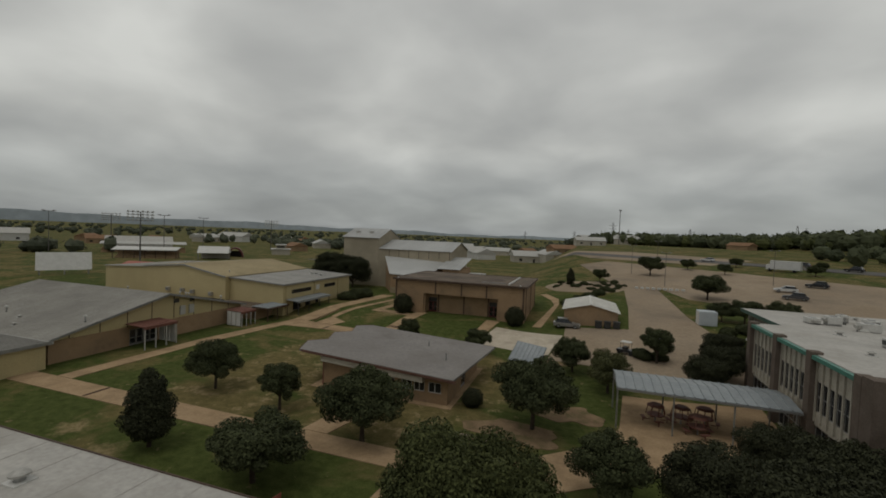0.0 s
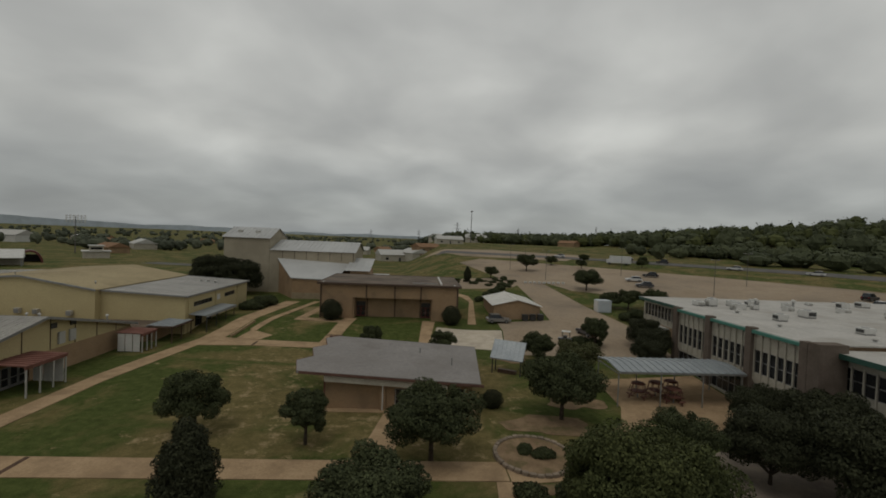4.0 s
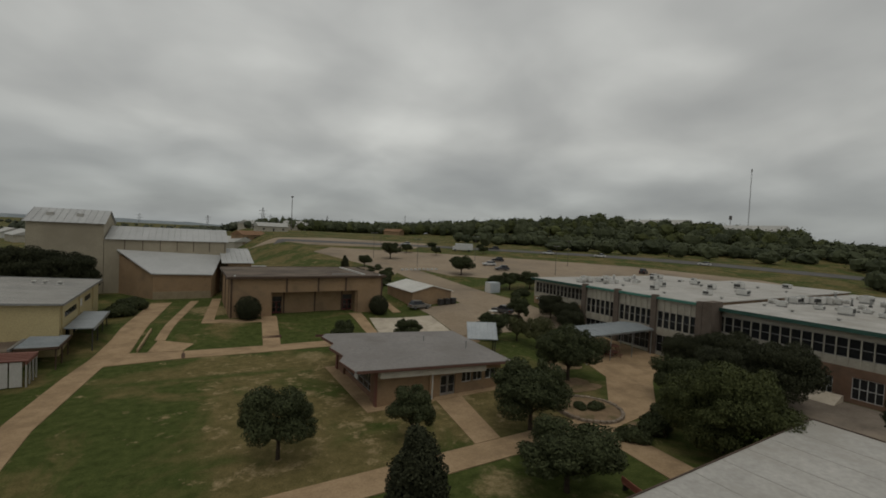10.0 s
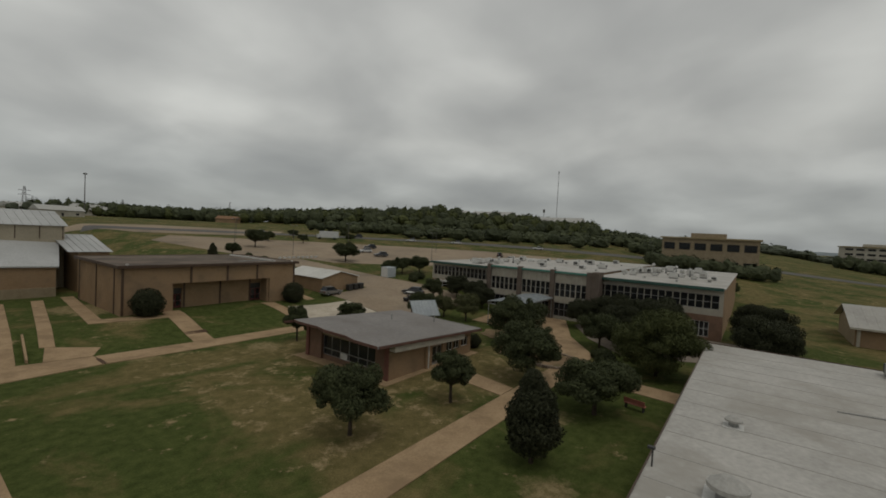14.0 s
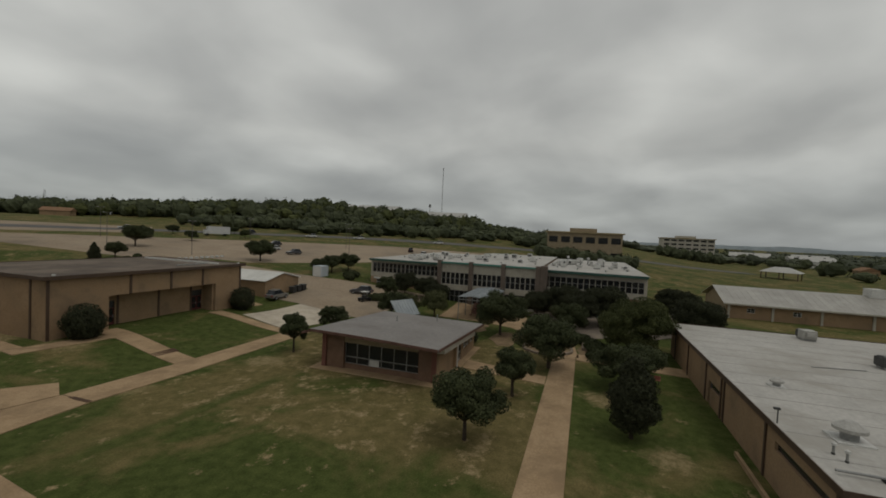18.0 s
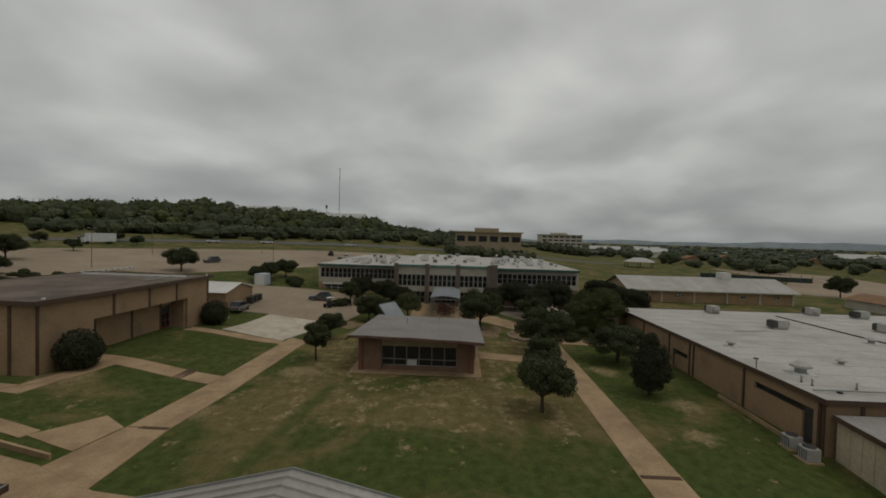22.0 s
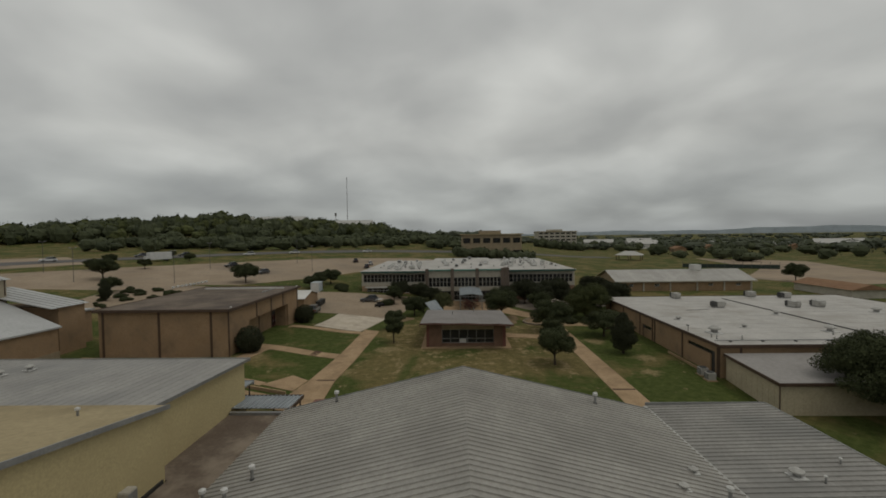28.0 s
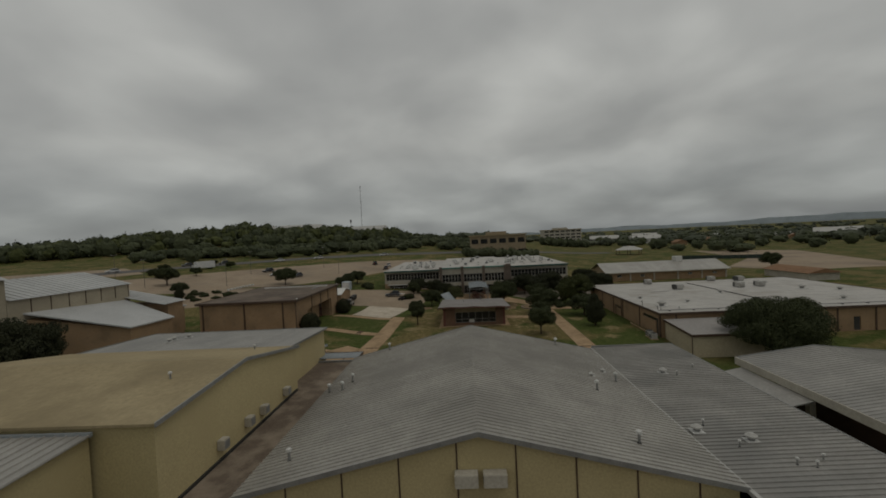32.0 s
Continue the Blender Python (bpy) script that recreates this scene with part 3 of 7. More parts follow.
# ---- plants ----
def crown_mesh(name, blobs, leaves, size, mat, seed, shell=0.55):
    """A crown of single leaf clumps scattered in the outer shell of several uneven lobes."""
    rng = np.random.default_rng(seed)
    b = np.array(blobs, float)
    area = b[:, 3] * b[:, 4]
    which = rng.choice(len(b), leaves, p=area / area.sum())
    d = rng.normal(size=(leaves, 3))
    d /= np.linalg.norm(d, axis=1, keepdims=True)
    r = 1 - shell * rng.random(leaves) ** 2.2
    lump = 1 + 0.16 * np.sin(d[:, 0] * 5 + which) * np.sin(d[:, 1] * 6 + 2 * which) * np.cos(d[:, 2] * 5)
    ext = np.stack([b[which, 3], b[which, 3], b[which, 4]], 1)
    pos = b[which, :3] + d * ext * (r * lump)[:, None]
    nrm = d + 0.55 * rng.normal(size=(leaves, 3))
    nrm /= np.linalg.norm(nrm, axis=1, keepdims=True)
    t = np.cross(nrm, rng.normal(size=(leaves, 3)))
    t /= np.linalg.norm(t, axis=1, keepdims=True)
    q = np.cross(nrm, t)
    s = size * (0.55 + 0.9 * rng.random((leaves, 1)))
    v = np.stack([pos - t * s, pos + q * s * 0.55, pos + t * s, pos - q * s * 0.55], 1).reshape(-1, 3)
    me = bpy.data.meshes.new(name)
    me.from_pydata(v.tolist(), [], np.arange(4 * leaves).reshape(-1, 4).tolist())
    me.materials.append(mat)
    return me


def lobes(seed, w, h, base, n, flat=0.75):
    """Lobes of an uneven crown, w metres wide and from base to h high."""
    r = random.Random(seed)
    mid, half = base + (h - base) * 0.5, (h - base) / 2
    out = [(0, 0, mid, w * 0.31, half * 0.74)]
    for ring, count in ((0.27, n), (0.17, n // 2 + 1)):
        for i in range(count):
            a = 2 * math.pi * (i + 0.8 * r.random()) / count
            k = w * (ring + 0.09 * r.random())
            rise = r.uniform(-0.55, 0.3) if ring > 0.2 else r.uniform(0.2, 0.62)
            out.append((k * math.cos(a), k * math.sin(a), mid + half * rise, w * r.uniform(0.11, 0.2), half * r.uniform(0.24, 0.46) * flat / 0.75))
    for i in range(n):
        a = 6.3 * r.random()
        e = r.uniform(-0.3, 0.95)
        k = w * 0.4 * math.sqrt(max(0.0, 1 - e * e * 0.9))
        out.append((k * math.cos(a), k * math.sin(a), mid + half * 0.82 * e, w * r.uniform(0.05, 0.1), half * r.uniform(0.12, 0.24)))
    return out


def trunk_mesh(name, base, reach, rad, seed, limbs=5):
    r = random.Random(seed)
    bm = bmesh.new()
    tube(bm, (0, 0, -0.3), (0.04, 0.02, base), rad, rad * 0.75, 9)
    tube(bm, (0.04, 0.02, base - 0.03), (0.1, -0.05, base + reach * 0.8), rad * 0.72, rad * 0.25, 8)
    for i in range(limbs):
        a = 2 * math.pi * (i + 0.5 * r.random()) / limbs
        k = reach * (0.55 + 0.3 * r.random())
        z = base - 0.1 + 0.3 * r.random()
        p = (0.5 * k * math.cos(a), 0.5 * k * math.sin(a), z + 0.45 * k)
        tube(bm, (0, 0, z), p, rad * 0.5, rad * 0.33, 7)
        tube(bm, p, (k * math.cos(a + 0.2), k * math.sin(a + 0.2), z + 0.75 * k), rad * 0.32, rad * 0.12, 6)
    me = bpy.data.meshes.new(name)
    bm.to_mesh(me)
    bm.free()
    me.materials.append(M_BARK)
    return me


def tree(name, label, crown, trunk, x, y, turn=0.0, scale=1.0, tall=1.0, group=""):
    e = new(name)
    new("trunk", trunk).parent = e
    new("crown", crown).parent = e
    e.matrix_basis = Matrix.LocRotScale((x, y, ground_z(x, y)), Euler((0, 0, turn)), (scale, scale, scale * tall))
    return tagged(e, label, "tree", group)


def shrub(name, label, crown, x, y, scale=1.0, tall=1.0, turn=0.0, group=""):
    e = new(name, crown)
    e.matrix_basis = Matrix.LocRotScale((x, y, ground_z(x, y) - 0.05), Euler((0, 0, turn)), (scale, scale, scale * tall))
    return tagged(e, label, "bush", group)


# ---- ground, paths, lots ----
def ticks(core0, core1, step, far):
    out = [core0 + i * step for i in range(int((core1 - core0) / step) + 1)]
    a, k = out[0], step
    while a > -far:
        k *= 1.22
        a -= k
        out.insert(0, a)
    a, k = out[-1], step
    while a < far:
        k *= 1.22
        a += k
        out.append(a)
    return out


gx, gy = ticks(-120, 40, 2.0, 3600), ticks(-30, 130, 2.0, 3600)
verts = [(x, y, ground_z(x, y)) for x in gx for y in gy]
faces = [(i * len(gy) + j, (i + 1) * len(gy) + j, (i + 1) * len(gy) + j + 1, i * len(gy) + j + 1) for i in range(len(gx) - 1) for j in range(len(gy) - 1)]
me = bpy.data.meshes.new("ground")
me.from_pydata(verts, [], faces)
me.materials.append(M_GRASS)
for p in me.polygons:
    p.use_smooth = True
tagged(new("ground", me), "patchy mown lawn, green with dry straw-coloured areas", "ground", kind="structure")


def path(poly, name="footpath", label="tan weathered concrete footpath across the lawn", mat=None, lift=0.06):
    return tagged(sheet(name, poly, mat or M_CONC, lift), label, "path", kind="structure")


path([(-62, 29.2), (-49.2, 29.1), (-49.2, 31.8), (-62, 31.9)])
path([(-49.16, 29.1), (-14, 29.0), (-14, 31.6), (-49.16, 31.8)])
path([(-57.6, 31.95), (-55.4, 31.95), (-55.2, 48.0), (-53.2, 63.6), (-51.2, 68.8), (-47.8, 99.0), (-51.0, 99.0), (-53.6, 74), (-56.0, 61), (-57.4, 50)])
path([(-53.05, 64.0), (-45.6, 64.5), (-45.6, 67.7), (-51.3, 68.5)])
path([(-45.5, 64.5), (-37.6, 64.0), (-18.5, 63.8), (-17.0, 66.8), (-33.9, 67.0), (-36.2, 67.1), (-45.5, 67.7)])
path([(-49.4, 68.35), (-45.7, 67.85), (-44.4, 70.2), (-48.5, 72.4)])
path([(-36.2, 67.15), (-33.9, 67.05), (-32.2, 81.2), (-34.6, 81.2)])
path([(-48.9, 72.5), (-47.7, 72.2), (-43.4, 100.0), (-44.8, 100.0)])
path([(-43.4, 78.6), (-34.8, 77.4), (-34.5, 79.0), (-41.6, 80.4), (-39.4, 102.0), (-41.0, 102.0)])
path([(-20.6, 66.9), (-18.9, 66.9), (-17.4, 80.6), (-19.8, 80.6)])
path([(-25.4, 31.75), (-22.9, 31.75), (-20.9, 40.6), (-23.9, 40.6)])
path([(-16.2, 17.0), (-13.0, 17.0), (-12.2, 28.9), (-15, 28.9)])
path([(-13.9, 28.6), (-5.0, 29.6), (3.2, 35.4), (15.3, 40.6), (15.3, 52.6), (2.0, 52.2), (1.0, 43.0), (-1.0, 38.8), (-7.4, 33.4), (-13.9, 31.7)], "plaza", "tan concrete plaza before the main entrance")
path([(-18.8, 67.3), (-7.2, 64.2), (-5.6, 75.0), (-17.2, 76.6)], "concrete_pad", "pale new concrete pad with a rough far edge", M_PALE, 0.09)
path([(-7.1, 62.6), (17, 58), (18.5, 76), (16.5, 92), (15.5, 122), (7.6, 122), (6.6, 98), (5.2, 81.2), (-5.4, 80.6), (-5.4, 74.9), (-7.0, 64.0)], "service_yard", "bare tan caliche drive and service yard", M_ASPH, 0.05)
path([(7.0, 122.1), (16.5, 122.1), (20, 110), (40, 94), (66, 80), (62, 66), (84, 30), (110, 30), (112, 70), (94, 104), (70, 128), (44, 152), (6, 184), (-4, 172)], "parking_lot", "wide pale tan parking lot, worn and patched", M_ASPH, 0.05)
path([(0, 196), (40, 172), (60, 196), (20, 236), (-20, 236)], "parking_lot", "far pale gravel lot beyond the drive", M_ASPH, 0.05)
path([(-12, 214), (52, 172), (104, 128), (132, 92), (170, 20), (200, -60), (212, -58), (180, 26), (140, 100), (111, 136), (58, 181), (-8, 226)], "road", "grey asphalt highway below the wooded hill", M_TAR, 0.08)
path([(12, 8), (40, 8), (40, 15), (17.6, 15.2), (17.6, 36), (12.5, 38), (4.0, 33.0), (-2.0, 27.0), (2, 18)], "courtyard", "grey worn asphalt court beside the main building", M_COURT, 0.05)
path([(44, -112), (150, -150), (190, -110), (104, -92), (66, -60), (44, -70)], "sand_lot", "pale sandy athletic lot", M_ASPH, 0.05)
path([(-140, 190), (-60, 176), (-56, 184), (-138, 199)], "running_track", "grey track with a reddish infield edge", M_TAR, 0.05)

# narrow expansion joints and steps where the footpaths change level
for x0, x1, y0, y1 in ((-49.3, -48.9, 29.2, 31.7), (-45.75, -45.35, 64.6, 67.6)):
    c = ground_z((x0 + x1) / 2, (y0 + y1) / 2)
    bm = cube(x0, x1, y0, y1, c - 0.1, c + 0.085, 0.02)
    tagged(mesh_ob("path_step", bm, M_RUST), "dark rusty step across the footpath", "step")
bm = bmesh.new()
for i in range(3):
    prism(bm, [(-35.85 + i * 0.05, 70.2 + i * 0.35), (-33.3 + i * 0.05, 70.0 + i * 0.35), (-33.25 + i * 0.05, 70.33 + i * 0.35), (-35.8 + i * 0.05, 70.53 + i * 0.35)], 0.1, 0.37 + 0.04 * i)
tagged(mesh_ob("path_step", bm, M_RUST), "short flight of dark steps in the path to the brick hall", "step")
bm = bmesh.new()
prism(bm, [(-50.55, 68.8), (-50.35, 68.8), (-49.45, 76.4), (-49.65, 76.4)], 0.0, lambda x, y: ground_z(x, y) + 0.35)
tagged(mesh_ob("low_wall", bm, M_CONC), "low tan concrete retaining kerb by the lawn", "kerb")
bm = bmesh.new()
prism(bm, [(-42.6, 18.0), (-34.0, 17.9), (-34.0, 18.1), (-42.6, 18.2)], -0.2, 0.3)
tagged(mesh_ob("low_wall", bm, M_CONC), "low tan concrete kerb at the foot of the brick block", "kerb")

path([(-11.2, 79.8), (-9.6, 79.6), (-7.6, 99.6), (-8.0, 106.0), (-11.4, 113.4), (-13.0, 113.0), (-9.8, 105.4), (-8.6, 99.6)], label="narrow curving footpath beside the brick hall")
poly = [(-1.5 + 11 * math.cos(a) * (1 + 0.1 * math.sin(3 * a)), 124 + 10 * math.sin(a) * (1 + 0.12 * math.cos(2 * a))) for a in [i * math.pi / 14 for i in range(28)]]
path(poly, "gravel_bed", "tan gravel bed planted with loose shrubs", M_ASPH, 0.03)

# round garden bed with a stone rim
e = new("garden_bed")
bm = bmesh.new()
prism(bm, [(-11.3 + 3.0 * math.cos(a), 32.6 + 3.0 * math.sin(a)) for a in [i * math.pi / 18 for i in range(36)]], -0.1, 0.16)
part("soil", bm, M_DIRT, e, "reddish bare soil")
bm = bmesh.new()
box(bm, -0.26, 0.26, -0.17, 0.17, 0, 0.36)
bmesh.ops.bevel(bm, geom=bm.edges[:], offset=0.05, segments=1, affect="EDGES")
me = bpy.data.meshes.new("rim_stone")
bm.to_mesh(me)
bm.free()
me.materials.append(M_STONE)
for i in range(34):
    a = 2 * math.pi * i / 34
    ob = new("rim_stone", me)
    ob.parent = e
    ob.matrix_basis = Matrix.LocRotScale((-11.3 + 3.1 * math.cos(a), 32.6 + 3.1 * math.sin(a), -0.05), Euler((0, 0, a + math.pi / 2)), (1, 1, 0.85 + 0.3 * random.random()))
tagged(e, "round raised garden bed with a rough stone rim", "garden bed")
for cx, cy, rx, ry in ((-8.0, 38.5, 4.2, 2.2), (-3.5, 44.5, 3.0, 2.2), (-10.5, 28.2, 3.0, 0.7), (-7.0, 60.5, 2.5, 2.0), (-40, 66.6, 1.6, 0.5)):
    poly = [(cx + rx * math.cos(a) * (1 + 0.22 * math.sin(3 * a + cx) + 0.1 * math.sin(7 * a + cy)), cy + ry * math.sin(a) * (1 + 0.2 * math.cos(4 * a + cx) + 0.1 * math.sin(6 * a))) for a in [i * math.pi / 20 for i in range(40)]]
    path(poly, "bare_earth", "trodden patch of bare tan earth under the trees", M_DIRT, 0.035)


# ---- pavilion ----
def pavilion():
    e = new("pavilion")
    x0, x1, y0, y1, top = -29.8, -15.3, 41.5, 54.2, 3.35

    def eave(x):
        # the roof falls gently towards its east end
        return 4.0 - 0.058 * (x + 32.6)

    wall(e, "y", x0, 0.3, y0 + 0.3, 43.4, -0.3, top + 0.35, [], M_RED, label="reddish brick end pier")
    wall(e, "y", x0, 0.3, 51.7, y1 - 0.3, -0.3, top + 0.35, [], M_RED, label="reddish brick end pier")
    wall(e, "y", x0 + 0.25, 0.25, 43.4, 51.7, -0.3, 0.55, [], M_RED, "sill_wall")
    wall(e, "y", x0 + 0.1, 0.2, 43.4, 51.7, 2.75, top + 0.35, [], M_BOARD, "lintel_board", "beige painted board over the glazing")
    g = window(e, "y", x0 + 0.25, 0.3, 43.4, 51.7, 0.55, 2.75, 6, 1, M_ALU, 0.08, label="wide aluminium-framed glazing")
    bm = bmesh.new()
    box(bm, x0 + 0.28, x0 + 0.42, 43.45, 51.65, 1.22, 1.3)
    part("transom_bar", bm, M_ALU, g)
    part("infill_panel", cube(x0 + 0.3, x0 + 0.36, 47.8, 48.85, 0.58, 1.22), M_WHITE, g, "white infill panel")
    for yb in (y0 + 0.02, y1 - 0.5):
        part("corner_strut", cube(x0 - 0.18, x0 - 0.02, yb, yb + 0.48, -0.3, top + 0.2), M_REDPAINT, e, "dull red painted steel strut")
    s_holes = [(-23.0, -21.2, 0.0, 2.15), (-20.4, -19.2, 1.1, 2.2), (-19.0, -17.8, 1.1, 2.2), (-17.4, -16.0, 1.1, 2.2)]
    wall(e, "x", y0, 0.3, x0, x1, -0.3, 2.6, s_holes, M_BRICK, label="tan brick side wall")
    bm = bmesh.new()
    prism(bm, [(x0, y0 + 0.03), (x1, y0 + 0.03), (x1, y0 + 0.27), (x0, y0 + 0.27)], 2.6, lambda x, y: eave(x) - 0.26)
    part("clerestory_board", bm, M_BOARD, e, "beige board band below the eaves")
    bm = bmesh.new()
    prism(bm, [(x0, y0 - 0.72), (x1 - 2.5, y0 - 0.72), (x1 - 2.5, y0 + 0.02), (x0, y0 + 0.02)], lambda x, y: eave(x) - 0.9, lambda x, y: eave(x) - 0.25)
    part("eaves_bulkhead", bm, M_CREAM, e, "cream painted boxed eaves")
    door_leaf(e, "x", y0, 0.3, -22.98, -22.12, 0.02, 2.13, M_ALU)
    door_leaf(e, "x", y0, 0.3, -22.08, -21.22, 0.02, 2.13, M_ALU)
    for a, b, c, d in s_holes[1:]:
        window(e, "x", y0, 0.3, a, b, c, d, 2, 1, M_WHITE, 0.07)
    part("pier", cube(-24.4, -23.9, y0 - 0.35, y0 - 0.003, -0.3, 2.9), M_BRICK, e)
    part("downpipe", cube(-24.2, -24.1, y0 - 0.47, y0 - 0.36, 0.1, 2.7), M_WHITE, e)
    wall(e, "x", y1, -0.3, x0, x1, -0.3, 2.7, [(-26, -24, 1.1, 2.2), (-20, -18, 1.1, 2.2)], M_BRICK)
    bm = bmesh.new()
    prism(bm, [(x0, y1 - 0.27), (x1, y1 - 0.27), (x1, y1 - 0.03), (x0, y1 - 0.03)], 2.7, lambda x, y: eave(x) - 0.26)
    part("clerestory_board", bm, M_BOARD, e, "beige board band below the eaves")
    for a, b in ((-26, -24), (-20, -18)):
        window(e, "x", y1, -0.3, a, b, 1.1, 2.2, 2, 1, M_WHITE, 0.07)
    wall(e, "y", x1, -0.3, y0 + 0.3, y1 - 0.3, -0.3, 2.75, [(46.5, 48.5, 0, 2.15)], M_BRICK)
    door_leaf(e, "y", x1, -0.3, 46.52, 48.48, 0.02, 2.13, M_ALU)
    part("slab", cube(x0 - 1.2, x1 + 0.6, y0 - 0.8, y1 + 0.8, -0.3, 0.05), M_CONC, e)
    # folded roof: shallow folds along x with a notched west edge
    n = 24
    r0, r1 = y0 - 0.9, y1 + 0.9
    bm = bmesh.new()
    rows, rows_w = [], []
    for i in range(n + 1):
        v = i / n
        y = r0 + (r1 - r0) * v
        k = abs(((v * 3) % 1.0) - 0.5) * 2
        z = 4.02 + 0.26 * (1 - k) + 0.25 * math.sin(v * math.pi) * 0.3
        xw = -33.3 + 0.9 * k + 1.4 * v
        xe = -14.5 + 1.3 * v
        if i % 4 == 0:
            rows_w.append((xw, y, z))
        rows.append([bm.verts.new(p) for p in ((xw, y, z), (xe, y, 3.05), (xe, y, 2.82), (xw, y, z - 0.24))])
    for a, b in zip(rows, rows[1:]):
        for i in range(4):
            j = (i + 1) % 4
            bm.faces.new((a[i], a[j], b[j], b[i]))
    bm.faces.new(rows[0])
    bm.faces.new(rows[-1][::-1])
    bmesh.ops.recalc_face_normals(bm, faces=bm.faces)
    part("roof", bm, M_PAVROOF, e, "shallow folded grey membrane roof")
    for a, b in zip(rows_w, rows_w[1:]):
        bm = bmesh.new()
        c = [bm.verts.new((x - d, y, z + h)) for x, y, z in (a, b) for d, h in ((0.004, -0.25), (0.05, -0.25), (0.05, 0.02), (0.004, 0.02))]
        for q in ((0, 1, 2, 3), (7, 6, 5, 4), (0, 4, 5, 1), (1, 5, 6, 2), (2, 6, 7, 3), (3, 7, 4, 0)):
            bm.faces.new([c[i] for i in q])
        bmesh.ops.recalc_face_normals(bm, faces=bm.faces)
        part("edge_board", bm, M_FASCIA, e)
    for ya in (r0 - 0.06, r1 + 0.005):
        bm = bmesh.new()
        prism(bm, [(-32.2, ya), (-14.2, ya), (-14.2, ya + 0.055), (-32.2, ya + 0.055)], lambda x, y: eave(x) - 0.24, lambda x, y: eave(x) + 0.01)
        part("fascia", bm, M_FASCIA, e, "dull red-brown eaves board")
    for vx, vy in ((-17, 46), (-20.5, 50)):
        bm = bmesh.new()
        tube(bm, (vx, vy, 3.1), (vx, vy, 4.1), 0.07)
        part("vent_pipe", bm, M_STEEL, e)
    tagged(e, "small brick pavilion with a folded white roof and glazed end", "pavilion")


pavilion()


# ---- brick hall ----
def brick_hall():
    e = new("brick_hall")
    x0, x1, y0, y1, z0, z1 = -39.4, -13.0, 81.2, 99.6, 1.0, 7.75
    rec0, rec1, lin = -33.2, -17.9, 5.3
    wall(e, "x", y0, 0.35, x0, rec0, z0, z1, [], M_BRICK)
    wall(e, "x", y0, 0.35, rec1, x1, z0, z1, [], M_BRICK)
    wall(e, "x", y0, 0.35, rec0, rec1, lin, z1, [], M_BRICK, "lintel_wall")
    wall(e, "x", y0 + 2.2, 0.3, rec0, rec1, z0, lin, [(-32.8, -31.0, 1.3, 4.3), (-20.1, -18.3, 1.3, 4.3)], M_BRICK, "recess_wall")
    part("soffit", cube(rec0, rec1, y0 + 0.36, y0 + 2.6, lin, lin + 0.1), M_BOARD, e)
    for a in (rec0, rec1 - 0.3):
        part("recess_cheek", cube(a, a + 0.3, y0 + 0.36, y0 + 2.2, z0, lin), M_BRICK, e)
    for a in (-32.78, -20.08):
        for k in (0, 1):
            door_leaf(e, "x", y0 + 2.2, 0.3, a + 0.9 * k, a + 0.86 + 0.9 * k, 1.32, 3.4, M_MAROON, label="dark maroon glazed door leaf")
        part("transom_panel", cube(a, a + 1.76, y0 + 2.3, y0 + 2.36, 3.45, 4.28), M_DARK, e, "dark panel over the doors")
    wall(e, "y", x0, 0.35, y0 + 0.35, y1 - 0.35, z0, z1, [], M_BRICK)
    wall(e, "y", x1, -0.35, y0 + 0.35, y1 - 0.35, z0, z1, [], M_BRICK)
    wall(e, "x", y1, -0.35, x0, x1, z0, z1, [], M_BRICK)
    strips = [("x", y0, -0.09, a, a + 0.28, z0, z1) for a in (x0 + 0.05, x1 - 0.33)]
    strips += [("x", y0, -0.09, a, a + 0.28, lin, z1) for a in (-30.8, -25.4, -20.4)]
    strips += [("x", y0 + 2.2, -0.09, a, a + 0.25, z0, lin) for a in (-30.8, -25.4, -20.4)]
    strips += [("y", x0, -0.09, a, a + 0.28, z0, z1) for a in (y0 + 2.2, y0 + 9.6, y0 + 17.6)]
    strips += [("y", x1, 0.09, a, a + 0.28, z0, z1) for a in (y0 + 2.2, y0 + 9.6, y0 + 17.6)]
    for s in strips:
        part("expansion_strip", cube(*along(*s)), M_BROWN, e, "brown steel strip")
    part("roof", cube(x0 - 0.45, x1 + 0.45, y0 - 0.45, y1 + 0.45, z1, z1 + 0.28), M_GRAVEL, e, "dark gravelled flat roof")
    bm = bmesh.new()
    for lim in ((x0 - 0.5, x1 + 0.5, y0 - 0.52, y0 - 0.455), (x0 - 0.5, x1 + 0.5, y1 + 0.455, y1 + 0.52), (x0 - 0.52, x0 - 0.455, y0 - 0.455, y1 + 0.455), (x1 + 0.455, x1 + 0.52, y0 - 0.455, y1 + 0.455)):
        box(bm, *lim, z1 - 0.05, z1 + 0.36)
    part("roof_edging", bm, M_BROWN, e)
    bm = bmesh.new()
    box(bm, -16.4, -16.1, 82.6, 98, z1 + 0.285, z1 + 0.5)
    part("roof_duct", bm, M_WHITE, e, "long white roof duct")
    bm = bmesh.new()
    box(bm, -22.0, -17.1, 84.1, 84.3, z1 + 0.285, z1 + 0.42)
    part("roof_pipe", bm, M_STEEL, e)
    for x, y in ((-38.8, 81.8), (-13.8, 81.8)):
        part("security_lamp", cube(x - 0.16, x + 0.16, y - 0.9, y - 0.7, z1 + 0.36, z1 + 0.55, 0.03), M_WHITE, e)
    tagged(e, "large windowless tan brick hall with a recessed entrance", "hall")


brick_hall()


